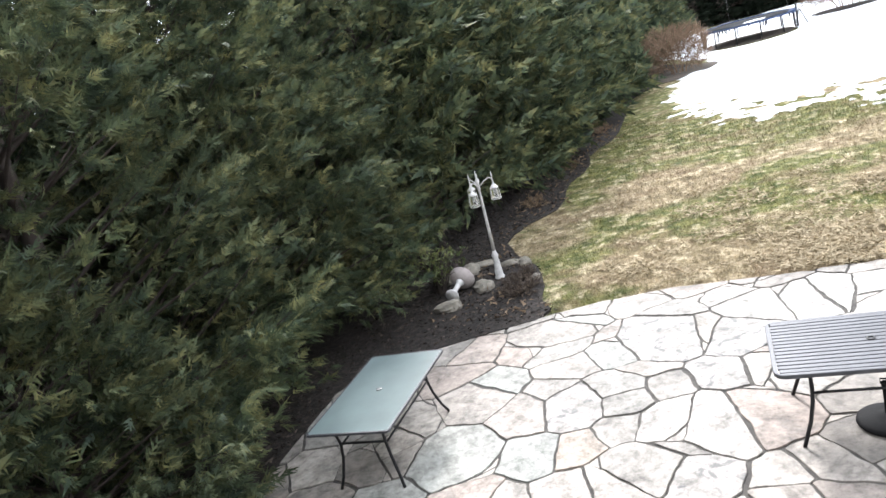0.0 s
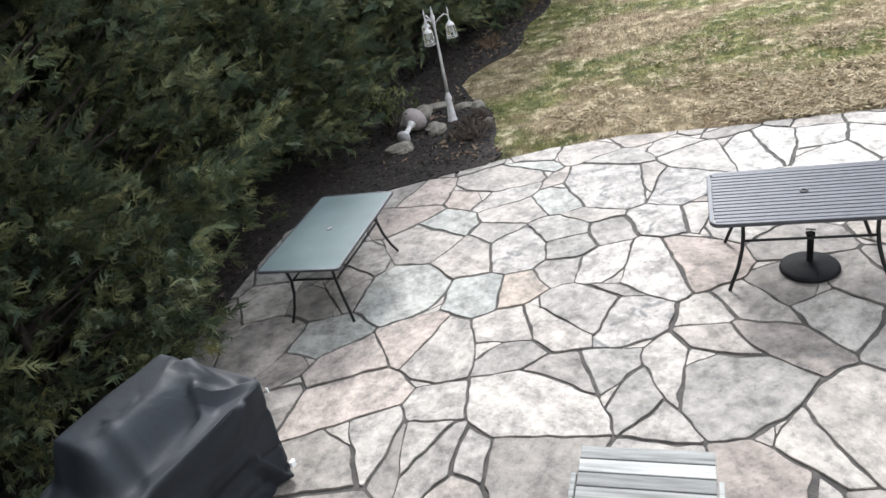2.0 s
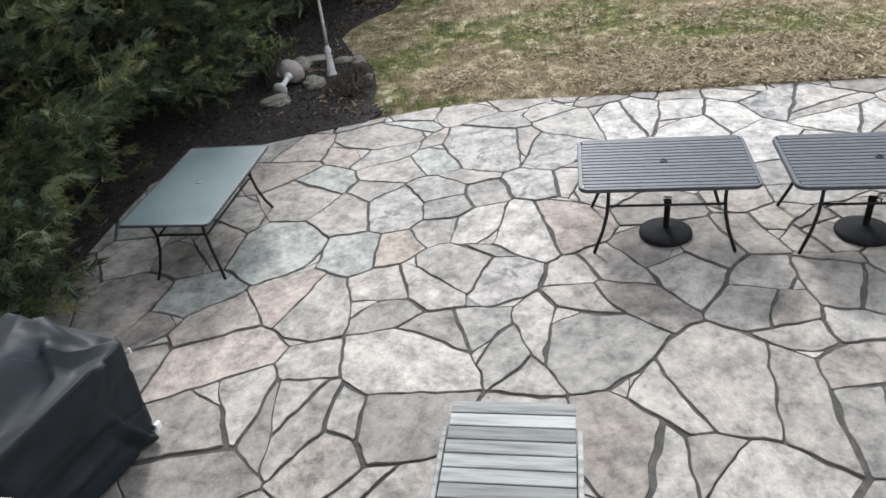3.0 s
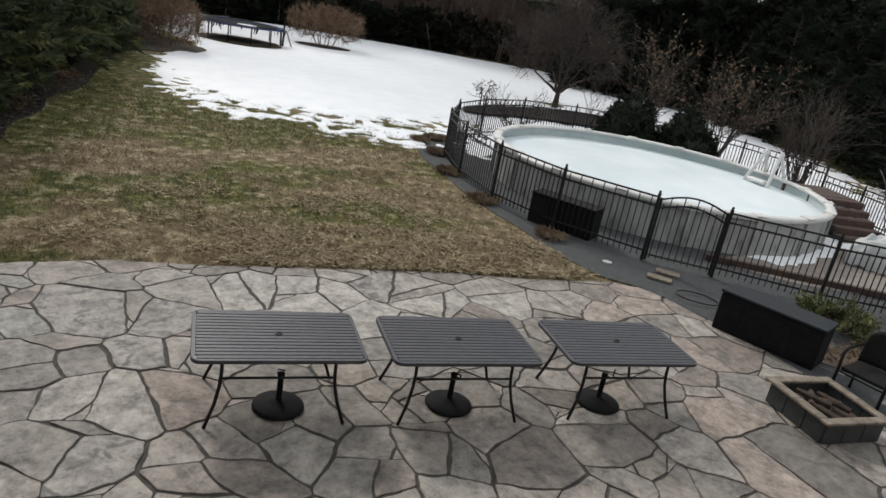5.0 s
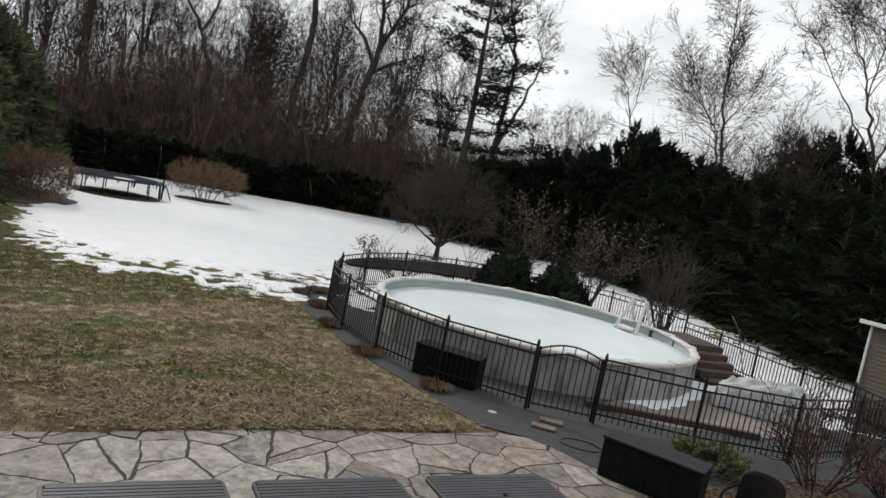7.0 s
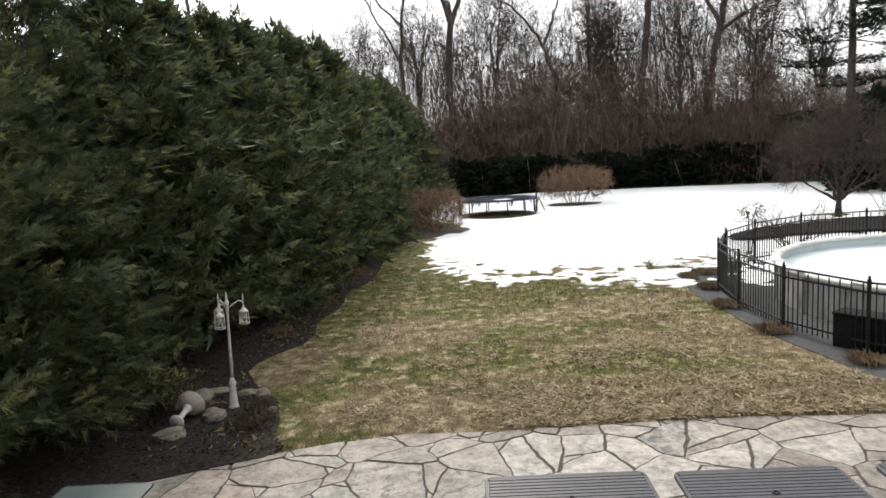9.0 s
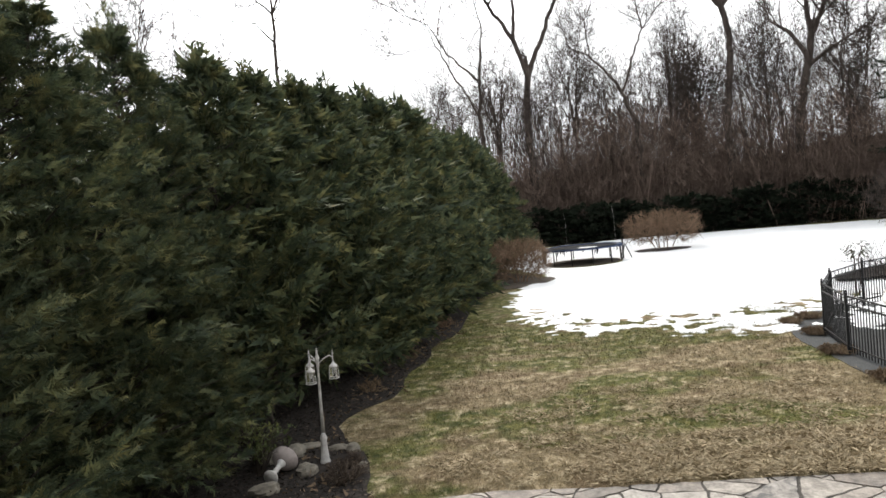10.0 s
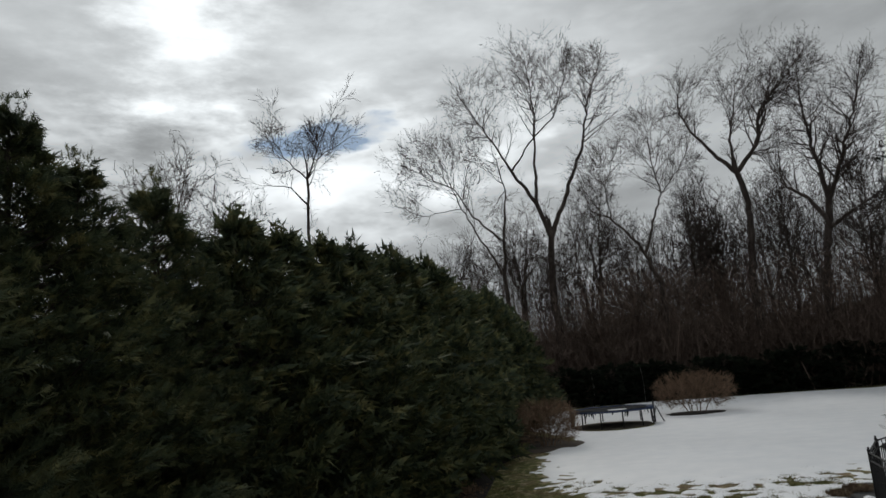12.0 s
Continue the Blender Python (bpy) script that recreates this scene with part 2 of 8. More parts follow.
def lawn_material(name, blades=False):
    """Winter lawn: straw, brown thatch and green drifts, broad and fine."""
    m = bpy.data.materials.new(name)
    m.use_nodes = True
    nt = m.node_tree
    b = nt.nodes["Principled BSDF"]
    tc = nt.nodes.new("ShaderNodeTexCoord")
    mp = node(nt, "ShaderNodeMapping", Scale=(0.26, 0.5, 1.0))
    nt.links.new(tc.outputs["Object"], mp.inputs[0])
    broad = node(nt, "ShaderNodeTexNoise", Scale=1.15, Detail=6.0, Roughness=0.58, Distortion=0.5)
    nt.links.new(mp.outputs[0], broad.inputs["Vector"])
    mid = node(nt, "ShaderNodeTexNoise", Scale=3.4, Detail=8.0, Roughness=0.7)
    nt.links.new(tc.outputs["Object"], mid.inputs["Vector"])
    green = ramp(nt, mid.outputs[0], [(0.36, (0.040, 0.050, 0.015)), (0.5, (0.095, 0.101, 0.031)), (0.64, (0.195, 0.175, 0.068))])
    straw = ramp(nt, mid.outputs[0], [(0.36, (0.105, 0.081, 0.046)), (0.48, (0.181, 0.141, 0.082)), (0.57, (0.269, 0.214, 0.134)), (0.66, (0.386, 0.323, 0.220))])
    sep = nt.nodes.new("ShaderNodeSeparateXYZ")
    nt.links.new(tc.outputs["Object"], sep.inputs[0])
    west = nt.nodes.new("ShaderNodeMapRange")
    west.inputs["From Min"].default_value, west.inputs["From Max"].default_value = 1.0, -2.5
    west.inputs["To Min"].default_value, west.inputs["To Max"].default_value = 0.0, 0.05
    nt.links.new(sep.outputs["X"], west.inputs[0])
    far = nt.nodes.new("ShaderNodeMapRange")
    far.inputs["From Min"].default_value, far.inputs["From Max"].default_value = 15.5, 19.0
    far.inputs["To Min"].default_value, far.inputs["To Max"].default_value = 0.0, 0.11
    nt.links.new(sep.outputs["Y"], far.inputs[0])
    add = nt.nodes.new("ShaderNodeMath")
    nt.links.new(broad.outputs[0], add.inputs[0])
    nt.links.new(west.outputs[0], add.inputs[1])
    add2 = nt.nodes.new("ShaderNodeMath")
    nt.links.new(add.outputs[0], add2.inputs[0])
    nt.links.new(far.outputs[0], add2.inputs[1])
    drift = add2.outputs[0]
    for x, y, rx, ry, gain in LAWN_DRIFTS:
        # a drift of greener or of drier grass
        m2 = node(nt, "ShaderNodeMapping", Location=(-x / rx, -y / ry, 0), Scale=(1 / rx, 1 / ry, 0))
        nt.links.new(tc.outputs["Object"], m2.inputs[0])
        far_off = nt.nodes.new("ShaderNodeVectorMath")
        far_off.operation = "LENGTH"
        nt.links.new(m2.outputs[0], far_off.inputs[0])
        near = nt.nodes.new("ShaderNodeMapRange")
        near.interpolation_type = "SMOOTHSTEP"
        near.inputs["From Min"].default_value, near.inputs["From Max"].default_value = 0.1, 1.0
        near.inputs["To Min"].default_value, near.inputs["To Max"].default_value = gain, 0.0
        nt.links.new(far_off.outputs["Value"], near.inputs[0])
        plus = nt.nodes.new("ShaderNodeMath")
        nt.links.new(drift, plus.inputs[0])
        nt.links.new(near.outputs[0], plus.inputs[1])
        drift = plus.outputs[0]
    which = nt.nodes.new("ShaderNodeMapRange")
    which.inputs["From Min"].default_value, which.inputs["From Max"].default_value = 0.475, 0.575
    nt.links.new(drift, which.inputs[0])
    col = mixed(nt, which.outputs[0], straw, green)
    bare = node(nt, "ShaderNodeTexNoise", Scale=0.85, Detail=6.0, Roughness=0.66, Distortion=0.6)
    nt.links.new(tc.outputs["Object"], bare.inputs["Vector"])
    thatch = nt.nodes.new("ShaderNodeMapRange")
    thatch.inputs["From Min"].default_value, thatch.inputs["From Max"].default_value = 0.5, 0.62
    thatch.inputs["To Max"].default_value = 0.6
    nt.links.new(bare.outputs[0], thatch.inputs[0])
    col = mixed(nt, thatch.outputs[0], col, (0.155, 0.108, 0.066))
    tuft = node(nt, "ShaderNodeTexNoise", Scale=2.8, Detail=7.0, Roughness=0.7)
    nt.links.new(tc.outputs["Object"], tuft.inputs["Vector"])
    pale = nt.nodes.new("ShaderNodeMapRange")
    pale.inputs["From Min"].default_value, pale.inputs["From Max"].default_value = 0.53, 0.65
    pale.inputs["To Max"].default_value = 0.7
    nt.links.new(tuft.outputs[0], pale.inputs[0])
    col = mixed(nt, pale.outputs[0], col, (0.56, 0.475, 0.33))
    fine = node(nt, "ShaderNodeTexNoise", Scale=14.0, Detail=6.0, Roughness=0.75)
    nt.links.new(tc.outputs["Object"], fine.inputs["Vector"])
    col = mixed(nt, 0.65, col, ramp(nt, fine.outputs[0], [(0.36, (0.55, 0.55, 0.52)), (0.5, (0.95, 0.95, 0.95)), (0.66, (1.38, 1.35, 1.28))]), "MULTIPLY")
    if blades:
        rnd = nt.nodes.new("ShaderNodeNewGeometry").outputs["Random Per Island"]
        col = mixed(nt, 0.9, col, ramp(nt, rnd, [(0.0, (0.7,) * 3), (0.7, (1.08, 1.06, 1.0)), (1.0, (1.45, 1.4, 1.25))]), "MULTIPLY")
    nt.links.new(col, b.inputs["Base Color"])
    b.inputs["Roughness"].default_value = 0.9
    b.inputs["Specular IOR Level"].default_value = 0.15
    bp = node(nt, "ShaderNodeBump", Strength=0.9, Distance=0.05)
    nt.links.new(fine.outputs[0], bp.inputs["Height"])
    nt.links.new(bp.outputs[0], b.inputs["Normal"])
    return m


M_STONE = flagstone_material()
STONE_KINDS = {"peach": flagstone_material("peach_flagstone", (0.36, 0.305, 0.255)), "green": flagstone_material("greenish_flagstone", (0.28, 0.303, 0.29)), "pale": flagstone_material("pale_flagstone", (0.44, 0.43, 0.41)),
               "rosy": flagstone_material("rosy_flagstone", (0.33, 0.275, 0.245)), "spotted": flagstone_material("spotted_flagstone", (0.33, 0.32, 0.31), 0.75)}
M_LAWN, M_BLADE = lawn_material("winter_lawn"), lawn_material("winter_grass", True)
M_JOINT = surface("joint_soil", [(0.022, 0.0195, 0.017), (0.045, 0.040, 0.035), (0.077, 0.069, 0.06)], 9, 0.95, bump=0.6, fine=40)
M_MULCH = surface("dark_mulch", [(0.008, 0.007, 0.0065), (0.022, 0.018, 0.016), (0.044, 0.036, 0.031)], 12, 0.95, bump=1.0, fine=30, spec=0.2)
M_CHIP = surface("bark_chip", [(0.008, 0.0065, 0.006), (0.04, 0.031, 0.026), (0.17, 0.135, 0.11)], 8, 0.95, island=0.6, spec=0.2)
M_GRAVEL = surface("grey_gravel", [(0.018, 0.02, 0.022), (0.043, 0.046, 0.048), (0.095, 0.098, 0.10)], 34, 0.95, bump=1.0, fine=55, blotch=0.45)
M_PAVING = surface("worn_paving", [(0.17, 0.145, 0.125), (0.25, 0.215, 0.19)], 6, 0.9, bump=0.5, fine=40)
M_LITTER = surface("leaf_litter", [(0.035, 0.027, 0.021), (0.07, 0.054, 0.04), (0.11, 0.086, 0.063)], 2.5, 0.95, bump=1.0, fine=14)
M_SNOW = surface("old_snow", [(0.74, 0.76, 0.79), (0.82, 0.83, 0.85)], 1.2, 0.6, bump=0.35, fine=5, blotch=0.08, spec=0.3)
M_ICE = surface("pool_ice_and_snow", [(0.58, 0.655, 0.685), (0.70, 0.755, 0.775)], 0.7, 0.42, bump=0.12, fine=6, blotch=0.15)
M_BLACK = surface("black_powder_coat", [(0.012, 0.012, 0.013), (0.022, 0.022, 0.023)], 30, 0.5, bump=0.1, fine=200, spec=0.2)
M_SLAT = surface("blue_grey_table_metal", [(0.05, 0.051, 0.058), (0.075, 0.076, 0.085)], 18, 0.5, metal=0.35, bump=0.12, fine=150, blotch=0.2)
M_RESIN = surface("black_resin", [(0.006, 0.006, 0.007), (0.014, 0.014, 0.015)], 8, 0.75, bump=0.25, fine=70, spec=0.12)
M_WEAVE = surface("black_wicker", [(0.006, 0.006, 0.006), (0.022, 0.02, 0.019)], 55, 0.85, bump=1.0, fine=90, spec=0.15)
M_COVER = surface("black_vinyl_cover", [(0.006, 0.008, 0.011), (0.013, 0.017, 0.022)], 5, 0.62, bump=0.2, fine=22, spec=0.3)
M_WOOD = surface("weathered_grey_wood", [(0.16, 0.16, 0.15), (0.31, 0.31, 0.295), (0.40, 0.40, 0.38)], 7, 0.85, bump=0.5, fine=50, vary=0.45, stretch=(0.25, 4, 4))
M_DECK = surface("dark_stained_deck", [(0.05, 0.028, 0.022), (0.10, 0.058, 0.045)], 6, 0.7, bump=0.3, fine=40, vary=0.25)
M_WHITE = surface("white_paint", [(0.70, 0.71, 0.70), (0.80, 0.80, 0.79)], 9, 0.5, bump=0.15, fine=80, blotch=0.15)
M_LAMPWHITE = surface("chalky_white_metal", [(0.30, 0.285, 0.275), (0.44, 0.425, 0.41), (0.54, 0.525, 0.51)], 14, 0.6, bump=0.3, fine=60, blotch=0.3)
M_VINYL = surface("white_vinyl", [(0.55, 0.56, 0.55), (0.66, 0.66, 0.65)], 3, 0.35, bump=0.05, fine=30, blotch=0.1)
M_POOLWALL = surface("pool_wall_pale_grey", [(0.13, 0.13, 0.12), (0.28, 0.285, 0.275), (0.36, 0.36, 0.35), (0.40, 0.40, 0.39)], 2.2, 0.55, bump=0.15, fine=20, blotch=0.4, stretch=(1.6, 1.6, 0.6))
M_LINER = surface("pool_liner_aqua", [(0.36, 0.43, 0.44), (0.47, 0.53, 0.53)], 2, 0.35, bump=0.05, fine=12)
M_RIM = surface("pool_rim_resin", [(0.52, 0.52, 0.50), (0.68, 0.67, 0.64)], 3, 0.5, bump=0.15, fine=30, blotch=0.3)
M_SIDING = surface("tan_vinyl_siding", [(0.11, 0.088, 0.064), (0.14, 0.114, 0.085)], 2, 0.6, bump=0.2, fine=60, stretch=(1, 1, 4))
M_GARDOOR = surface("garage_door_paint", [(0.25, 0.27, 0.255), (0.31, 0.33, 0.315)], 2, 0.5, bump=0.1, fine=40)
M_ROOF = surface("dark_shingles", [(0.006, 0.006, 0.006), (0.015, 0.0145, 0.014)], 14, 0.95, bump=0.8, fine=40, spec=0.05)
M_CONCRETE = surface("concrete", [(0.10, 0.09, 0.082), (0.16, 0.148, 0.135)], 5, 0.9, bump=0.5, fine=40)
M_BARK = surface("grey_bark", [(0.026, 0.02, 0.018), (0.055, 0.044, 0.038), (0.09, 0.074, 0.065)], 3, 0.95, bump=1.0, fine=18, stretch=(1, 1, 0.25), spec=0.15)
M_TWIG = surface("grey_brown_twigs", [(0.045, 0.036, 0.032), (0.095, 0.078, 0.069)], 2, 0.95, bump=0, spec=0.1)
M_RUSSET = surface("russet_twigs", [(0.19, 0.125, 0.083), (0.32, 0.222, 0.155)], 2, 0.95, bump=0, island=0.5, spec=0.1)
M_BRUSH = surface("brown_brush", [(0.115, 0.082, 0.067), (0.19, 0.14, 0.115), (0.30, 0.225, 0.185)], 0.8, 0.95, bump=0, island=0.6, spec=0.1)
# the two palest greens: yellowish shoots, plus highlights of lit tips put into the colour
M_CYPRESS = surface("cypress_foliage", [(0.023, 0.036, 0.023), (0.048, 0.069, 0.039), (0.086, 0.107, 0.052), (0.148, 0.156, 0.068), (0.235, 0.215, 0.088)], 2.6, 0.75, bump=0, island=0.42, blotch=0.4, spec=0.25, through_light=0.22)
M_EVERGREEN = surface("dark_evergreen_foliage", [(0.013, 0.018, 0.013), (0.030, 0.037, 0.024)], 0.9, 0.8, bump=0, island=0.4, spec=0.03, through_light=0.06)
M_YEW = surface("yew_foliage", [(0.008, 0.013, 0.008), (0.02, 0.029, 0.016)], 2, 0.8, bump=0, island=0.5, spec=0.2)
M_LEAF = surface("olive_leaves", [(0.06, 0.095, 0.03), (0.13, 0.16, 0.045), (0.26, 0.25, 0.07)], 3, 0.6, bump=0, island=0.5, through_light=0.2)
M_RHODO = surface("rhododendron_leaves", [(0.03, 0.038, 0.018), (0.075, 0.085, 0.035)], 3, 0.6, bump=0, island=0.5, through_light=0.1)
M_DRYLEAF = surface("dry_leaves", [(0.17, 0.11, 0.065), (0.33, 0.235, 0.145)], 3, 0.85, bump=0, island=0.6, through_light=0.2)
M_STRAW = surface("bleached_straw", [(0.34, 0.27, 0.17), (0.58, 0.48, 0.33)], 3, 0.9, bump=0, island=0.5, spec=0.1)
M_STALK = surface("grey_brown_stalks", [(0.075, 0.058, 0.046), (0.16, 0.125, 0.10)], 2, 0.95, bump=0, island=0.5, spec=0.1)
M_BARBERRY = surface("barberry_twigs", [(0.05, 0.03, 0.026), (0.11, 0.066, 0.056)], 2, 0.95, bump=0, island=0.4, spec=0.1)
M_CASTSTONE = surface("rosy_cast_stone", [(0.24, 0.205, 0.195), (0.36, 0.315, 0.30)], 9, 0.85, bump=0.4, fine=60)
M_ROCK = surface("garden_rock", [(0.09, 0.08, 0.066), (0.165, 0.147, 0.12), (0.23, 0.205, 0.168)], 6, 0.9, bump=0.9, fine=25)
M_TAN = surface("tan_paver", [(0.10, 0.08, 0.06), (0.175, 0.145, 0.112), (0.235, 0.198, 0.155)], 9, 0.9, bump=0.4, fine=40)
M_TILE = surface("dark_slate_tile", [(0.018, 0.022, 0.022), (0.04, 0.046, 0.045)], 9, 0.5, bump=0.3, fine=40)
M_ASH = surface("charcoal_and_ash", [(0.02, 0.014, 0.011), (0.075, 0.046, 0.03)], 14, 0.95, bump=1.0, fine=30)
M_MAT = surface("trampoline_mat", [(0.010, 0.012, 0.016), (0.018, 0.021, 0.027)], 3, 0.85, bump=0.2, fine=60, spec=0.08)
M_BLUE = surface("blue_pad", [(0.02, 0.035, 0.08), (0.035, 0.055, 0.12)], 4, 0.7, bump=0.2, fine=40, spec=0.15)
M_GALV = surface("galvanised_steel", [(0.09, 0.095, 0.10), (0.15, 0.155, 0.165)], 9, 0.5, metal=0.4, bump=0.1, fine=80)
M_TARP = surface("pale_grey_tarp", [(0.32, 0.335, 0.34), (0.48, 0.49, 0.49)], 2.5, 0.5, bump=0.5, fine=8)
M_PLASTER = surface("far_house_siding", [(0.24, 0.20, 0.17), (0.32, 0.27, 0.235)], 1, 0.8, bump=0.1)
M_WALL = surface("house_siding", [(0.32, 0.31, 0.29), (0.38, 0.37, 0.35)], 2, 0.6, bump=0.2, fine=40)
M_FAR = surface("far_woods", [(0.075, 0.056, 0.048), (0.13, 0.10, 0.088)], 0.25, 1.0, bump=0.0, stretch=(1, 1, 0.4), spec=0.0)


def glass_material(name, tint, rough, alpha):
    m = bpy.data.materials.new(name)
    m.use_nodes = True
    nt = m.node_tree
    b = nt.nodes["Principled BSDF"]
    n = node(nt, "ShaderNodeTexNoise", Scale=3.0, Detail=5.0)
    tc = nt.nodes.new("ShaderNodeTexCoord")
    nt.links.new(tc.outputs["Object"], n.inputs["Vector"])
    nt.links.new(ramp(nt, n.outputs[0], [(0.35, tint), (0.7, tuple(min(1, c * 1.25) for c in tint))]), b.inputs["Base Color"])
    b.inputs["Roughness"].default_value = rough
    b.inputs["Transmission Weight"].default_value = alpha
    b.inputs["IOR"].default_value = 1.5
    return m


M_GLASSTOP = glass_material("frosted_green_glass", (0.115, 0.15, 0.15), 0.3, 0.3)
M_LAMPGLASS = glass_material("seeded_lamp_glass", (0.86, 0.88, 0.87), 0.06, 0.95)
M_PANE = glass_material("dark_window_glass", (0.05, 0.06, 0.07), 0.05, 0.3)

# ---- building blocks ----


class Geo:
    """Vertices and faces of one mesh."""

    def __init__(self):
        self.v, self.f, self.n = [], [], 0

    def add(self, verts, faces):
        k = self.n
        self.v.extend(tuple(p) for p in verts)
        self.f.extend(tuple(i + k for i in face) for face in faces)
        self.n += len(verts)
        return self

    def box(self, c, s, bevel=0.0, m=None):
        """A block with chamfered edges, centre c, size s; m turns it about its centre."""
        h = [x / 2 for x in s]
        b = min([bevel] + [x * 0.45 for x in h])
        if b <= 0:
            vs = [Vector((h[0] * x, h[1] * y, h[2] * z)) for x in (-1, 1) for y in (-1, 1) for z in (-1, 1)]
            fs = [(0, 1, 3, 2), (4, 6, 7, 5), (0, 4, 5, 1), (2, 3, 7, 6), (0, 2, 6, 4), (1, 5, 7, 3)]
        else:
            vs, at = [], {}
            for a in range(3):
                for sg in [(x, y, z) for x in (-1, 1) for y in (-1, 1) for z in (-1, 1)]:
                    at[a, sg] = len(vs)
                    vs.append(Vector([sg[i] * (h[i] if i == a else h[i] - b) for i in range(3)]))
            fs = []

            for a in range(3):
                o = [i for i in range(3) if i != a]
                for sa in (-1, 1):
                    face = []
                    for p, q in ((-1, -1), (1, -1), (1, 1), (-1, 1)):
                        sg = [0, 0, 0]
                        sg[a], sg[o[0]], sg[o[1]] = sa, p, q
                        face.append(at[a, tuple(sg)])
                    fs.append(face)
            for a in range(3):
                for b2 in range(a + 1, 3):
                    c2 = 3 - a - b2
                    for sa in (-1, 1):
                        for sb in (-1, 1):
                            def k(ax, t):
                                sg = [0, 0, 0]
                                sg[a], sg[b2], sg[c2] = sa, sb, t
                                return at[ax, tuple(sg)]
                            fs.append([k(a, -1), k(a, 1), k(b2, 1), k(b2, -1)])
            for sg in [(x, y, z) for x in (-1, 1) for y in (-1, 1) for z in (-1, 1)]:
                fs.append([at[0, sg], at[1, sg], at[2, sg]])
            out = []
            for face in fs:
                p = [vs[i] for i in face]
                nrm = (p[1] - p[0]).cross(p[2] - p[0])
                mid = sum(p, Vector()) / len(p)
                out.append(tuple(face) if nrm.dot(mid) > 0 else tuple(reversed(face)))
            fs = out
        if m is not None:
            vs = [m @ p for p in vs]
        return self.add([p + Vector(c) for p in vs], fs)

    def tube(self, path, radius, sides=8, cap=True):
        """A round bar along a path; radius: one value, or one for each point."""
        path = [Vector(p) for p in path]
        rs = radius if isinstance(radius, (list, tuple)) else [radius] * len(path)
        k, side = self.n, None
        vs, fs = [], []
        for i, p in enumerate(path):
            d = (path[min(i + 1, len(path) - 1)] - path[max(i - 1, 0)]).normalized()
            if side is None:
                side = d.cross(Vector((0, 0, 1)) if abs(d.z) < 0.9 else Vector((1, 0, 0))).normalized()
            else:
                side = (side - d * side.dot(d)).normalized()
            up = side.cross(d)
            vs += [p + rs[i] * (math.cos(a) * side + math.sin(a) * up) for a in (2 * math.pi * j / sides for j in range(sides))]
        for i in range(len(path) - 1):
            for j in range(sides):
                a, b = i * sides + j, i * sides + (j + 1) % sides
                fs.append((a, a + sides, b + sides, b))
        if cap:
            fs.append(tuple(range(sides)))
            fs.append(tuple(reversed(range((len(path) - 1) * sides, len(path) * sides))))
        return self.add(vs, fs)

    def lathe(self, profile, c=(0, 0, 0), sides=24, m=None, wave=0.0):
        """A turned shape: profile of (radius, height), from the bottom up."""
        vs, fs = [], []
        for r, z in profile:
            for j in range(sides):
                a = 2 * math.pi * j / sides
                rr = r * (1 + wave * math.sin(5 * a + 9 * z))
                vs.append(Vector((rr * math.cos(a), rr * math.sin(a), z)))
        for i in range(len(profile) - 1):
            for j in range(sides):
                a, b = i * sides + j, i * sides + (j + 1) % sides
                fs.append((a, b, b + sides, a + sides))
        fs.append(tuple(reversed(range(sides))))
        fs.append(tuple(range((len(profile) - 1) * sides, len(profile) * sides)))
        if m is not None:
            vs = [m @ p for p in vs]
        return self.add([p + Vector(c) for p in vs], fs)

    def prism(self, outline, z0, z1, bevel=0.0):
        """A slab with an outline seen from above, its top edge chamfered."""
        n = len(outline)
        cx, cy = sum(p[0] for p in outline) / n, sum(p[1] for p in outline) / n
        def inset(p):
            d = math.hypot(p[0] - cx, p[1] - cy) or 1
            return (p[0] - (p[0] - cx) / d * bevel, p[1] - (p[1] - cy) / d * bevel)
        vs = [(*p, z0) for p in outline] + [(*p, z1 - bevel * 0.7) for p in outline] + [(*inset(p), z1) for p in outline]
        fs = [tuple(reversed(range(n))), tuple(range(2 * n, 3 * n))]
        for k in (0, n):
            fs += [(k + i, k + (i + 1) % n, k + n + (i + 1) % n, k + n + i) for i in range(n)]
        return self.add(vs, fs)

    def mesh(self, name, smooth=False):
        me = bpy.data.meshes.new(name)
        me.from_pydata(self.v, [], self.f)
        if smooth:
            me.polygons.foreach_set("use_smooth", [True] * len(me.polygons))
        me.update()
        return me


def raw_mesh(name, verts, tris, smooth=False):
    """A mesh of triangles (or quads) from arrays."""
    verts, tris = np.asarray(verts, np.float32), np.asarray(tris, np.int32)
    me = bpy.data.meshes.new(name)
    k = tris.shape[1]
    me.vertices.add(len(verts))
    me.vertices.foreach_set("co", verts.ravel())
    me.loops.add(tris.size)
    me.loops.foreach_set("vertex_index", tris.ravel())
    me.polygons.add(len(tris))
    me.polygons.foreach_set("loop_start", np.arange(0, tris.size, k, dtype=np.int32))
    me.polygons.foreach_set("use_smooth", np.full(len(tris), smooth))
    me.update(calc_edges=True)
    return me


def thing(name, label, category, at=(0, 0, 0), turn=0.0, group="", kind=""):
    ob = new(name)
    ob.empty_display_size = 0.1
    ob.matrix_basis = pose(*at, 0, 0, turn)
    return tagged(ob, label, category, group, kind)


def part(name, geo, material, parent=None, label="", smooth=False, kind=""):
    me = geo if isinstance(geo, bpy.types.Mesh) else geo.mesh(name, smooth)
    if not me.materials:
        me.materials.append(material)
    ob = new(name, me)
    ob.parent = parent
    return tagged(ob, label, kind=kind)


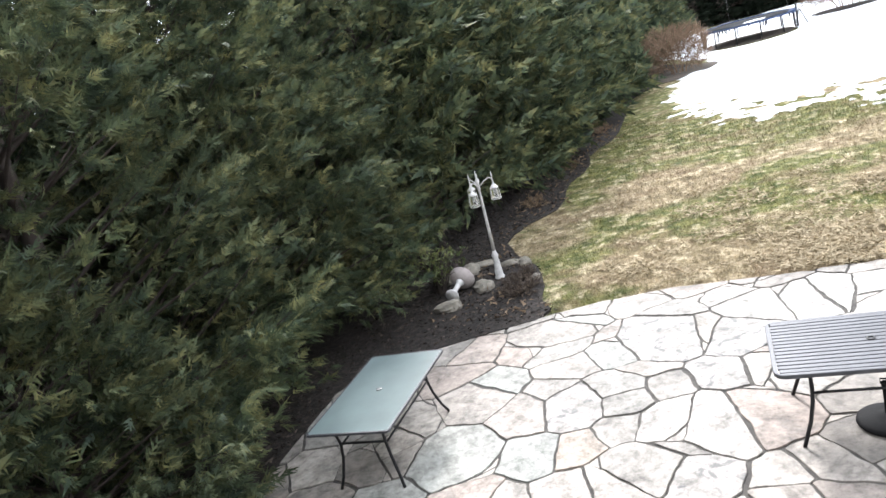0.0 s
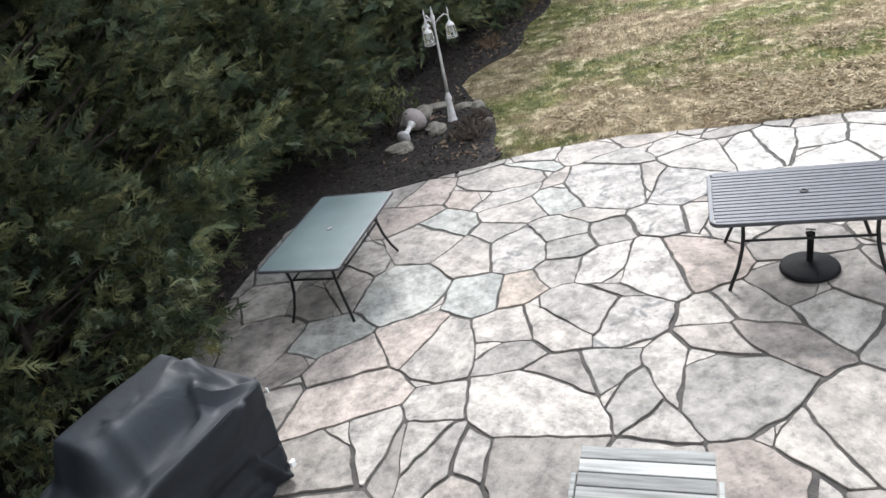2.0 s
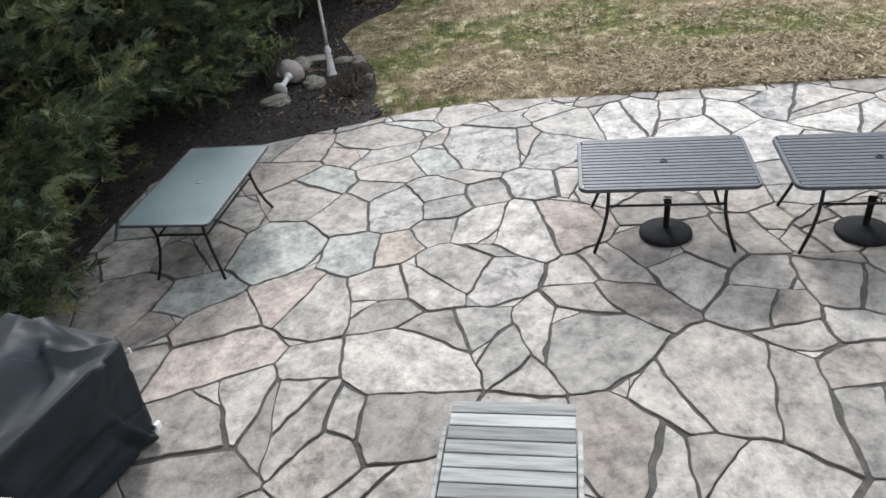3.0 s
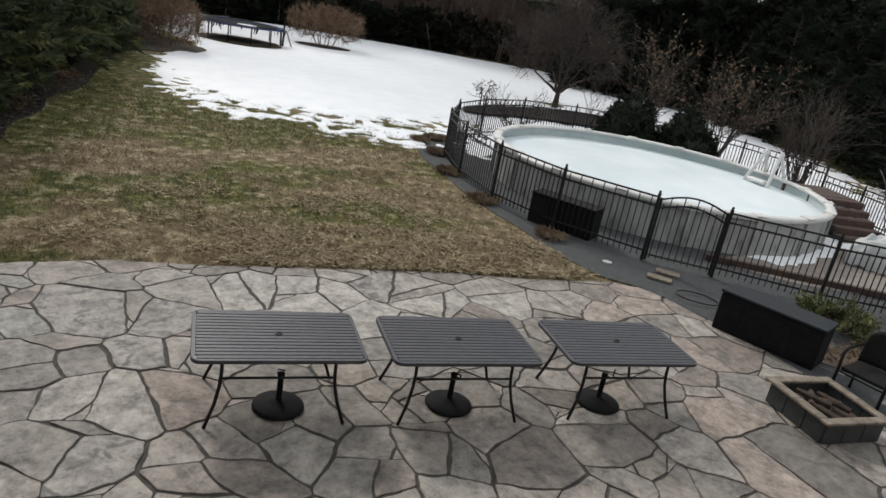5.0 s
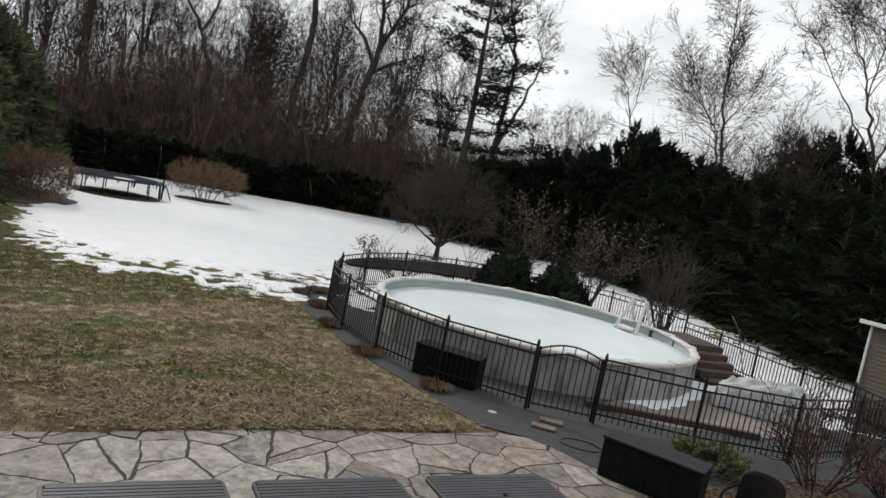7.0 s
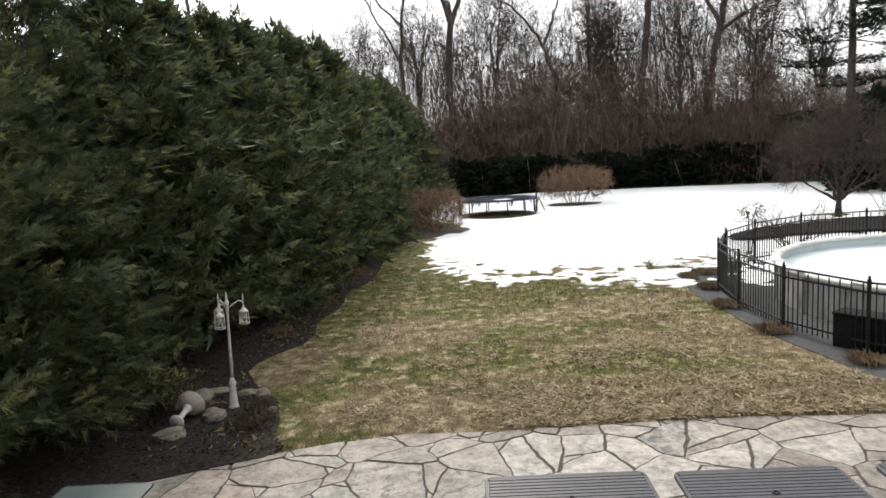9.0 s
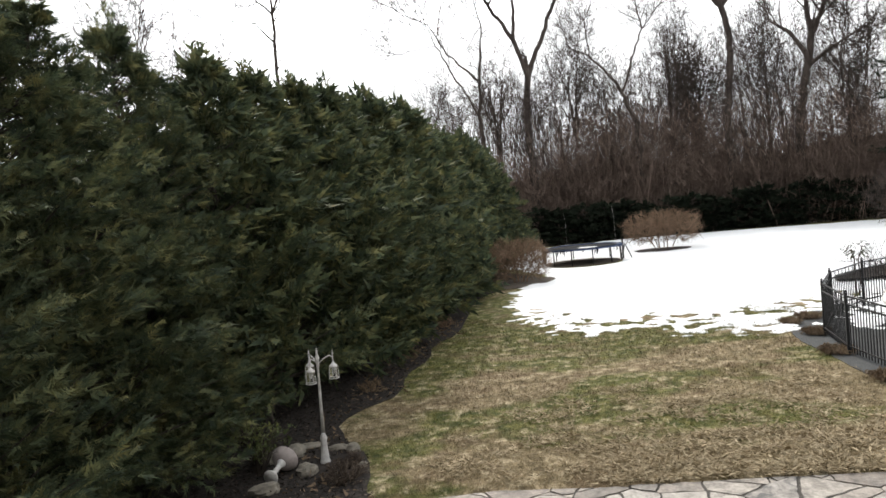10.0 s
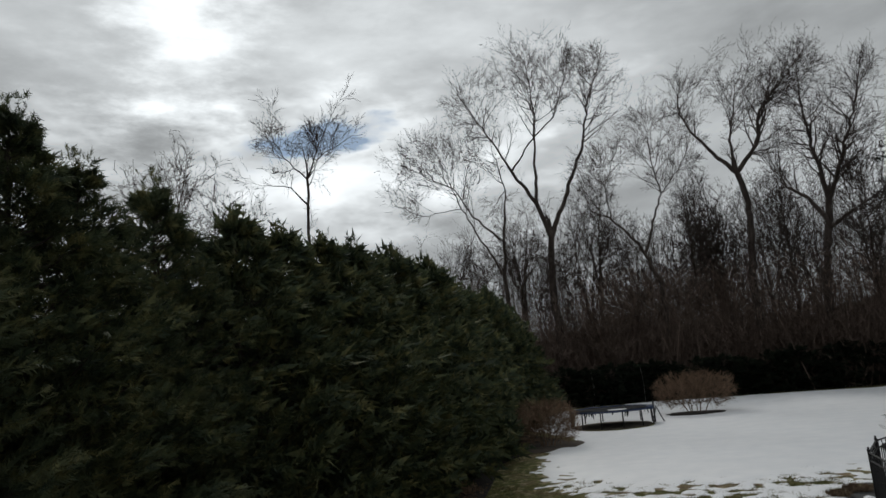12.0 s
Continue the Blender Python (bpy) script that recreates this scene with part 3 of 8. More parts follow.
def solo(name, geo, material, label, category, at=(0, 0, 0), turn=0.0, group="", kind="", smooth=False):
    """A thing that is a single mesh."""
    ob = part(name, geo, material, None, smooth=smooth)
    ob.matrix_basis = pose(*at, 0, 0, turn)
    return tagged(ob, label, category, group, kind)


def smoothed(points, rounds=2):
    for _ in range(rounds):
        out = []
        for a, b in zip(points, points[1:] + points[:1]):
            out += [(a[0] * 0.75 + b[0] * 0.25, a[1] * 0.75 + b[1] * 0.25), (a[0] * 0.25 + b[0] * 0.75, a[1] * 0.25 + b[1] * 0.75)]
        points = out
    return points


def sheet(name, points, z, material, label, category, wobble=0.05, rounds=2, kind="structure"):
    """A thin bed of soil, gravel or the like, with a curving, slightly ragged edge."""
    pts = smoothed(points, rounds)
    pts = [(x + wobble * noise.noise((x * 2.1, y * 2.1, 3)), y + wobble * noise.noise((x * 2.1, y * 2.1, 8))) for x, y in pts]
    bm = bmesh.new()
    top = bm.faces.new([bm.verts.new((x, y, z)) for x, y in pts])
    ex = bmesh.ops.extrude_face_region(bm, geom=[top])
    for v in ex["geom"]:
        if isinstance(v, bmesh.types.BMVert):
            v.co.z = z - 0.04
    bmesh.ops.triangulate(bm, faces=bm.faces[:])
    bmesh.ops.recalc_face_normals(bm, faces=bm.faces[:])
    me = bpy.data.meshes.new(name)
    bm.to_mesh(me)
    bm.free()
    me.materials.append(material)
    return tagged(new(name, me), label, category, kind=kind)


def inside(points, x, y):
    """Signed distance to an outline, arrays allowed: positive inside."""
    px, py = np.asarray(x, float), np.asarray(y, float)
    best, odd = np.full(px.shape, 1e9), np.zeros(px.shape, bool)
    for (ax, ay), (bx, by) in zip(points, points[1:] + points[:1]):
        dx, dy = bx - ax, by - ay
        t = np.clip(((px - ax) * dx + (py - ay) * dy) / (dx * dx + dy * dy + 1e-12), 0, 1)
        best = np.minimum(best, np.hypot(px - ax - t * dx, py - ay - t * dy))
        hit = ((ay > py) != (by > py)) & (px < (bx - ax) * (py - ay) / ((by - ay) or 1e-12) + ax)
        odd ^= hit
    return np.where(odd, best, -best)


def sprays(origin, way, length, width, rng, leaflets=5, droop=0.15):
    """Flat feathery shoots: each a tip leaf and pairs of side leaves. Arrays of origins, directions and lengths."""
    n = len(origin)
    way = way / np.linalg.norm(way, axis=1)[:, None]
    side = np.cross(way, rng.normal(size=(n, 3)))
    side /= np.linalg.norm(side, axis=1)[:, None] + 1e-9
    verts, L = [], length[:, None]
    pairs = max(1, (leaflets - 1) // 2)
    spots = [(0.3, 0.7, 0.0)] + [(0.8 * (i // 2) / pairs, 0.46 - 0.2 * (i // 2) / pairs, (0.85 if i % 2 else -0.85)) for i in range(leaflets - 1)]
    for start, size, lean in spots:
        d = way + (lean * (0.6 + 0.8 * rng.random((n, 1)))) * side + rng.normal(size=(n, 3)) * 0.14
        d /= np.linalg.norm(d, axis=1)[:, None]
        size = size * (0.65 + 0.7 * rng.random((n, 1)))
        across = np.cross(d, np.cross(way, side) + 1e-6)
        across /= np.linalg.norm(across, axis=1)[:, None] + 1e-9
        a = origin + way * L * start
        w = width * L * size
        tip = a + d * L * size
        tip[:, 2] -= droop * length * (start + size[:, 0]) * (0.4 + start)
        verts += [a - across * w * 0.5, a + across * w * 0.5, tip]
    k = len(spots) * 3
    v = np.stack(verts, 1).reshape(-1, 3)
    base = (np.arange(n) * k)[:, None] + (np.arange(len(spots)) * 3)[None]
    base = base.ravel()
    f = np.stack([base, base + 1, base + 2], 1)
    return v, f


def rods(segs, sides=3):
    """Tapered bars from rows of x0 y0 z0 x1 y1 z1 r0 r1."""
    s = np.asarray(segs, float)
    p, q, r0, r1 = s[:, :3], s[:, 3:6], s[:, 6], s[:, 7]
    d = q - p
    d /= np.linalg.norm(d, axis=1)[:, None] + 1e-9
    ref = np.where(np.abs(d[:, 2:3]) < 0.9, [[0, 0, 1.0]], [[1.0, 0, 0]])
    u = np.cross(d, ref)
    u /= np.linalg.norm(u, axis=1)[:, None] + 1e-9
    w = np.cross(d, u)
    rings = []
    for base, r in ((p, r0), (q, r1)):
        for j in range(sides):
            a = 2 * math.pi * j / sides
            rings.append(base + r[:, None] * (math.cos(a) * u + math.sin(a) * w))
    v = np.stack(rings, 1).reshape(-1, 3)
    k = (np.arange(len(s)) * 2 * sides)[:, None]
    f = np.concatenate([np.concatenate([k + j, k + (j + 1) % sides, k + sides + (j + 1) % sides, k + sides + j], 1) for j in range(sides)])
    return v, f


def ribbons(segs, rng):
    """The finest twigs, far off: one narrow quad each."""
    s = np.array(segs, float)
    s[:, 6:8] *= 0.66
    p, q = s[:, :3], s[:, 3:6]
    u = np.cross(q - p, rng.normal(size=p.shape))
    u /= np.linalg.norm(u, axis=1)[:, None] + 1e-9
    v = np.stack([p - u * s[:, 6:7], p + u * s[:, 6:7], q + u * s[:, 7:8], q - u * s[:, 7:8]], 1).reshape(-1, 3)
    return v, np.arange(4 * len(s)).reshape(-1, 4)


def grow(rng, p, d, length, r, level, top, wander, reach, out, kids, angle, rise, thin=0.006):
    """A limb and, from it, its branches, down to the finest twigs."""
    steps = (9, 6, 4, 3, 2)[level]
    p, d = np.array(p, float), np.array(d, float)
    for i in range(steps):
        d = d + rng.normal(size=3) * wander[level] + np.array([0, 0, rise[level]])
        d /= np.linalg.norm(d)
        q = p + d * length / steps
        ra, rb = r * (1 - 0.8 * i / steps), r * (1 - 0.8 * (i + 1) / steps)
        out.append((*p, *q, max(ra, thin), max(rb, thin * 0.8), level))
        p = q
        frac = (i + 1) / steps
        if level < top and frac >= reach[level]:
            lam = kids[level] / (steps * (1 - reach[level]) + 1e-6)
            for _ in range(int(lam) + (rng.random() < lam % 1)):
                a = rng.random() * 2 * math.pi
                e = np.array([math.cos(a), math.sin(a), 0.1])
                e -= d * (e @ d)
                e /= np.linalg.norm(e) + 1e-9
                th = radians(angle[level] * (0.7 + 0.6 * rng.random()))
                c = d * math.cos(th) + e * math.sin(th)
                grow(rng, p, c, length * (0.42 + 0.32 * rng.random()) * (1.15 - 0.45 * frac), rb * (0.6 + 0.25 * rng.random()) + 0.003,
                     level + 1, top, wander, reach, out, kids, angle, rise, thin)


def bare_tree(name, label, seed, height, radius, wander=(0.07, 0.16, 0.2, 0.22, 0.25), reach=(0.38, 0.25, 0.2, 0.15, 0), kids=(9, 6, 5, 4, 0),
              angle=(48, 46, 45, 42, 40), rise=(0.03, 0.05, 0.05, 0.04, 0.02), top=4, forks=1, lean=(0, 0), thin=0.015, bark=None, twig=None, category="tree"):
    """A leafless tree: trunk and limbs as one part, the twigs as another."""
    rng = np.random.default_rng(seed)
    out = []
    for k in range(forks):
        a = 2 * math.pi * k / max(1, forks) + 0.3
        sp = 0.0 if forks == 1 else 0.16
        grow(rng, (0.12 * k, 0, -0.1), (lean[0] + sp * math.cos(a), lean[1] + sp * math.sin(a), 1), height * 0.86 * (1 - 0.1 * k), radius * (1 - 0.18 * k), 0, top, wander, reach, out, kids, angle, rise, thin)
    s = np.array(out)
    s[:, :6] *= height / s[:, 5].max()
    tree = thing(name, label, category)
    thick = s[s[:, 8] < 2]
    v, f = rods(thick, 7)
    part("trunk", raw_mesh("trunk", v, f, True), bark or M_BARK, tree)
    v, f = rods(s[s[:, 8] == 2], 3)
    v2, f2 = ribbons(s[s[:, 8] > 2], rng)
    part("crown", raw_mesh("crown", np.concatenate([v, v2]), np.concatenate([f, f2 + len(v)])), twig or M_TWIG, tree)
    return tree


def crown_tree(name, label, seed, height, radius, blobs, clear, count, step=0.55, lean=(0, 0), crook=0.16, twigs=3, twig_len=0.85, thin=0.017, fine=None, category="tree", roots=((0, 0),), slim=0.6, limbs=()):
    """A leafless tree whose limbs fork towards every part of a rounded crown; blobs: x y z rx ry rz of the crown; limbs: the main ones, as lines of points."""
    rng = np.random.default_rng(seed)
    goal = []
    for x, y, z, rx, ry, rz in blobs:
        d = rng.normal(size=(count // len(blobs), 3))
        d /= np.linalg.norm(d, axis=1)[:, None]
        goal.append(np.array([x, y, z]) + d * (rng.random(len(d)) ** 0.42)[:, None] * np.array([rx, ry, rz]))
    goal = np.concatenate(goal)
    goal = goal[goal[:, 2] > clear]
    nodes, parent = [], []
    for x, y in roots:
        way = np.array([lean[0] + 0.5 * x, lean[1] + 0.5 * y, 1.0])
        parent.append(-1)
        nodes.append(np.array([x, y, -0.1]))
        while nodes[-1][2] < clear:
            way = way + rng.normal(size=3) * crook * 0.5
            way[2] = max(way[2], 0.5)
            way /= np.linalg.norm(way)
            parent.append(len(nodes) - 1)
            nodes.append(nodes[-1] + way * step)
    for line in limbs:
        line = [np.array(p, float) for p in line]
        at = int(np.argmin([np.linalg.norm(q - line[0]) for q in nodes]))
        for a, b in zip([nodes[at]] + line[1:-1], line[1:]):
            n = max(1, round(np.linalg.norm(b - a) / step))
            for i in range(1, n + 1):
                parent.append(at)
                nodes.append(a + (b - a) * i / n + rng.normal(size=3) * step * crook * 0.5 * (i < n))
                at = len(nodes) - 1
    pts = np.array(nodes)
    near = np.argmin(((goal[:, None] - pts[None]) ** 2).sum(2), 1)
    dist = np.linalg.norm(goal - pts[near], axis=1)
    kids = np.zeros(len(pts), int)
    grown = np.zeros_like(pts)
    back = np.array(parent)
    grown[back >= 0] = pts[back >= 0] - pts[back[back >= 0]]
    for turn in range(110):
        live = dist > step * 1.15
        goal, near, dist = goal[live], near[live], dist[live]
        if len(goal) < 6:
            break
        pull = np.zeros_like(pts)
        np.add.at(pull, near, (goal - pts[near]) / dist[:, None])
        tips = np.unique(near)
        tips = tips[kids[tips] < 3]
        if not len(tips):
            break
        d = pull[tips]
        d /= np.linalg.norm(d, axis=1)[:, None] + 1e-9
        d += 0.8 * grown[tips] / step + rng.normal(size=d.shape) * crook + np.array([0, 0, 0.15])
        d /= np.linalg.norm(d, axis=1)[:, None]
        fresh = pts[tips] + d * step
        kids[tips] += 1
        k = len(pts)
        pts = np.concatenate([pts, fresh])
        grown = np.concatenate([grown, d * step])
        parent += list(tips)
        kids = np.concatenate([kids, np.zeros(len(tips), int)])
        far = np.linalg.norm(goal[:, None] - fresh[None], axis=2)
        j = np.argmin(far, 1)
        closer = far[np.arange(len(goal)), j] < dist
        near = np.where(closer, k + j, near)
        dist = np.where(closer, far[np.arange(len(goal)), j], dist)
    n = len(pts)
    area = np.zeros(n)
    for i in range(n - 1, -1, -1):
        area[i] = max(area[i], 1.0)
        if parent[i] >= 0:
            area[parent[i]] += area[i]
    r = thin + (radius - thin) * ((area - 1) / max(1, area.max() - 1)) ** slim
    par = np.array(parent)
    kid = np.flatnonzero(par >= 0)
    par = par[kid]
    r[par[par < len(roots)]] *= 1.2
    segs = np.concatenate([pts[par], pts[kid], np.minimum(r[par], r[kid] * 1.35)[:, None], r[kid][:, None]], 1)
    big = segs[:, 6] > 0.075
    tree = thing(name, label, category)
    v, f = rods(segs[big], 6)
    part("trunk", raw_mesh("trunk", v, f, True), M_BARK, tree)
    slight = segs[:, 6] < 0.026
    v, f = rods(segs[~big & ~slight], 3)
    fine_segs = segs[slight]
    fine_segs[:, 6:8] *= 1.5
    ends = np.flatnonzero(area < 4)
    base = np.repeat(ends, twigs)
    d = grown[base] / step + rng.normal(size=(len(base), 3)) * 0.42 + np.array([0, 0, 0.2])
    d /= np.linalg.norm(d, axis=1)[:, None]
    L = (twig_len * (0.5 + 0.9 * rng.random(len(base))))[:, None]
    mid = pts[base] + d * L * 0.55
    d2 = d + rng.normal(size=d.shape) * 0.25
    tip = mid + d2 * L * 0.5
    one = np.ones((len(base), 1))
    tw = np.concatenate([np.concatenate([pts[base], mid, one * thin, one * thin * 0.8], 1), np.concatenate([mid, tip, one * thin * 0.8, one * thin * 0.5], 1)])
    v2, f2 = ribbons(np.concatenate([fine_segs, tw]), rng)
    part("crown", raw_mesh("crown", np.concatenate([v, v2]), np.concatenate([f, f2 + len(v)])), fine or M_TWIG, tree)
    return tree


def spread(rng, p, d, length, r, level, out, kids, thin):
    """A branch and its side branches, down to the twigs."""
    steps = (6, 5, 3, 2)[level]
    p, d = np.array(p, float), np.array(d, float) / np.linalg.norm(d)
    for i in range(steps):
        d = d + rng.normal(size=3) * (0.11, 0.15, 0.15, 0.15)[level] + np.array([0, 0, (0.07, 0.05, 0.02, 0)[level]])
        d /= np.linalg.norm(d)
        q = p + d * length / steps
        out.append((*p, *q, max(thin, r * (1 - 0.85 * i / steps)), max(thin * 0.8, r * (1 - 0.85 * (i + 1) / steps))))
        p = q
        if level < 3:
            lam = kids[level] / steps
            for _ in range(int(lam) + (rng.random() < lam % 1)):
                e = rng.normal(size=3)
                e -= d * (e @ d)
                e /= np.linalg.norm(e) + 1e-9
                th = radians(rng.uniform(18, 44))
                spread(rng, p, d * math.cos(th) + e * math.sin(th), max(length * rng.uniform(0.42, 0.78) * (1.15 - 0.5 * i / steps), thin * 40), max(thin, r * 0.5 * (1 - 0.7 * i / steps)), level + 1, out, kids, thin)


def limbed(name, label, seed, radius, limbs, blobs, kids=(5, 3.5, 2.4), every=0.6, thin=0.0125, fine=None, category="tree", most=5.0, bare_to=0.3):
    """A bare tree with its own main limbs, lines of x y z points; side branches fill the crown, blobs of x y z and three half widths."""
    rng = np.random.default_rng(seed)
    blobs = np.array(blobs, float)

    def within(p):
        return (((p - blobs[:, :3]) / (blobs[:, 3:] * 1.08)) ** 2).sum(1).min() < 1

    segs, spots = [], []
    for k, line in enumerate(limbs):
        line = [np.array(q, float) for q in line]
        r0 = radius
        if k and spots:
            near = min(spots, key=lambda c: np.linalg.norm(c[0] - line[0]))
            line[0], r0 = near[0], near[1] * (0.92 if len(line) > 3 else 0.75)
        pts = [line[0]]
        for a, b in zip(line, line[1:]):
            n = max(1, round(np.linalg.norm(b - a) / every))
            pts += [a + (b - a) * i / n + rng.normal(size=3) * every * 0.1 * (i < n) for i in range(1, n + 1)]
        n = len(pts) - 1
        end = radius * 0.6 if k == 0 and len(limbs) > 1 and not within(pts[-1]) else max(thin * 2, radius * 0.1)
        for i in range(n):
            ra, rb = r0 + (end - r0) * (i / n) ** 0.8, r0 + (end - r0) * ((i + 1) / n) ** 0.8
            segs.append((*pts[i], *pts[i + 1], ra * (1.35 if k == 0 and i == 0 else 1.0), rb))
            spots.append((pts[i + 1], rb))
            if i / n < (bare_to if not within(pts[i + 1]) else 0.0):
                continue
            d = (pts[i + 1] - pts[i]) / (np.linalg.norm(pts[i + 1] - pts[i]) + 1e-9)
            for _ in range(2 if within(pts[i + 1]) else int(rng.random() < 0.5)):
                e = rng.normal(size=3)
                e -= d * (e @ d)
                e /= np.linalg.norm(e) + 1e-9
                th = radians(rng.uniform(28, 62))
                way = d * math.cos(th) + e * math.sin(th)
                reach, last = 0.0, 0.0
                while reach < most:
                    reach += 0.25
                    if within(pts[i + 1] + way * reach):
                        last = reach
                length = max(last * rng.uniform(0.55, 0.9), rng.uniform(0.8, 1.6) * every)
                spread(rng, pts[i + 1], way, length, min(rb * 0.6, 0.018 + 0.028 * length), 0 if length > 1.6 * every else 1, segs, kids, thin)
        d = pts[-1] - pts[-2]
        spread(rng, pts[-1], d, most * 0.4, end, 0, segs, kids, thin)
    s = np.array(segs)
    tree = thing(name, label, category)
    big, slight = s[:, 6] > max(0.06, radius * 0.3), s[:, 6] < max(0.02, thin * 1.6)
    v, f = rods(s[big], 7)
    part("trunk", raw_mesh("trunk", v, f, True), M_BARK, tree)
    v, f = rods(s[~big & ~slight], 3)
    tw = s[slight]
    tw[:, 6:8] *= 1.45
    v2, f2 = ribbons(tw, rng)
    part("crown", raw_mesh("crown", np.concatenate([v, v2]), np.concatenate([f, f2 + len(v)])), fine or M_TWIG, tree)
    return tree


def woodland(label, seed, height, radius, wide, forks, low, kids=(4, 3, 2.2), every=0.9):
    """A bare tree of the woods: a trunk that parts into rising limbs under an open crown."""
    rng = random.Random(seed)
    lines, blobs = [[(0, 0, -0.1), (rng.uniform(-0.3, 0.3), 0, height * low * 0.5), (rng.uniform(-0.5, 0.5), 0, height * low)]], []
    top = lines[0][-1]
    for k in range(forks):
        a = 2 * math.pi * (k + rng.uniform(0, 0.6)) / forks
        out, up = wide * rng.uniform(0.35, 0.75), height * rng.uniform(0.72, 0.97)
        lines.append([top, (top[0] + out * 0.35 * math.cos(a), out * 0.35 * math.sin(a), height * low + (up - height * low) * 0.45), (top[0] + out * math.cos(a), out * math.sin(a), up)])
        blobs.append((top[0] + out * 0.8 * math.cos(a), out * 0.8 * math.sin(a), (up + height * low) / 2 + 0.1 * height, wide * 0.62, wide * 0.62, (up - height * low) * 0.55))
    return limbed("bare_tree", label, seed, radius, lines, blobs, kids, every, 0.014, most=4.0)


def conifer(name, label, seed, height, radius, limbs, per_limb, size, material, low=0.03, shape=1.5, lift=0.45, category="tree", width=0.34, clear=0.3, leaflets=7, plumes=0):
    """An evergreen: a trunk, and a crown of many sprays carried by rising limbs."""
    rng = np.random.default_rng(seed)
    tree = thing(name, label, category)
    segs = [(0, 0, -0.1, rng.normal() * 0.1, rng.normal() * 0.1, height * 0.55, 0.032 * height * 0.55, 0.02 * height * 0.5),
            (0, 0, height * 0.5, 0, 0, height * 0.97, 0.018 * height * 0.5, 0.01)]
    O, D, S = [], [], []
    for i in range(limbs):
        z0 = height * (low + (0.97 - low) * (i + rng.random()) / limbs)
        az = rng.random() * 2 * math.pi
        r = radius * max(0.05, 1 - (z0 / height) ** shape) * (0.72 + 0.42 * rng.random()) * min(1, 0.88 + 1.2 * z0 / height)
        up = lift * (0.5 + rng.random()) * min(1, 0.35 + z0 / 2.5)
        r *= 1 + 0.1 * max(0, 1 - z0 / 1.5)
        d = np.array([math.cos(az), math.sin(az), up])
        d /= np.linalg.norm(d)
        L = r / math.hypot(d[0], d[1])
        p = np.array([0, 0, max(0.15, z0 - up * r * 0.6)])
        segs.append((*p, *(p + d * L * 0.9), 0.012 + 0.012 * r, 0.004))
        n = max(6, int(per_limb * (0.35 + 0.65 * r / radius)))
        t = clear + (1 - clear) * np.sqrt(rng.random(n))
        if plumes:
            # side shoots along the limb, each feathered to its tip
            start = clear * 0.8 + (1.0 - clear * 0.8) * rng.random(plumes)
            start[0] = 0.8
            out = np.cross(d, [0, 0, 1.0])
            lean = rng.uniform(0.35, 0.95, plumes) * np.where(np.arange(plumes) % 2, 1, -1)
            lean[0] = 0.0
            sub = d + out * lean[:, None] + rng.normal(size=(plumes, 3)) * 0.16
            reach = (0.30 + 0.34 * (1.15 - start)) * min(r, 1.8) * 0.8
            pick = rng.integers(0, plumes, n)
            u = rng.random(n) ** 0.7
            o = p + d * (L * start[pick])[:, None] + sub[pick] * (reach[pick] * u)[:, None] + rng.normal(size=(n, 3)) * np.array([0.07, 0.07, 0.045]) * (1.25 - u)[:, None] * 1.4
            o[:, 2] -= 0.10 * u * u * reach[pick]
            O.append(o)
            D.append(sub[pick] + rng.normal(size=(n, 3)) * 0.42 * (1.2 - 0.6 * u)[:, None] + np.array([0, 0, 0.06]))
        else:
            w = (0.10 + 0.17 * np.sin(np.pi * np.clip(t, 0, 1)))[:, None] * min(r, 1.6)
            O.append(p + d * (L * t)[:, None] + rng.normal(size=(n, 3)) * w * np.array([1, 1, 0.55]))
            D.append(d + rng.normal(size=(n, 3)) * 0.3 + np.array([0, 0, 0.1]))
        S.append(size * (0.6 + 0.8 * rng.random(n)))
    n = limbs // 3
    O.append(np.stack([rng.normal(size=n) * 0.12, rng.normal(size=n) * 0.12, height * (0.9 + 0.12 * rng.random(n))], 1))
    D.append(np.array([0, 0, 1.0]) + rng.normal(size=(n, 3)) * 0.35)
    S.append(size * (0.6 + 0.6 * rng.random(n)))
    v, f = rods(segs, 6)
    part("trunk", raw_mesh("trunk", v, f, True), M_BARK, tree)
    v, f = sprays(np.concatenate(O), np.concatenate(D), np.concatenate(S), width, rng, leaflets)
    part("crown", raw_mesh("crown", v, f), material, tree)
    return tree


def place(ob, first, x, y, turn=0.0, scale=1.0, z=0.0, squash=1.0):
    """Puts the first of its kind in place, and copies of it after that."""
    m = pose(x, y, z, 0, 0, turn)
    if first:
        ob.matrix_basis = m
    else:
        ob = copy_thing(ob, m)
    ob.scale = (scale, scale, scale * squash)
    return ob


def polar(az, dist):
    return dist * math.sin(radians(az)), dist * math.cos(radians(az))

# ---- ground ----
g = Geo()
for x0, x1, y0, y1 in ((-600, 600, -300, 900),):
    g.add([(x0, y0, -0.07), (x1, y0, -0.07), (x1, y1, -0.07), (x0, y1, -0.07)], [(0, 1, 2, 3)])
part("ground", g, M_LITTER)
tagged(bpy.data.objects["ground"], "brown leaf-strewn ground running on under the woods", "ground", kind="structure")

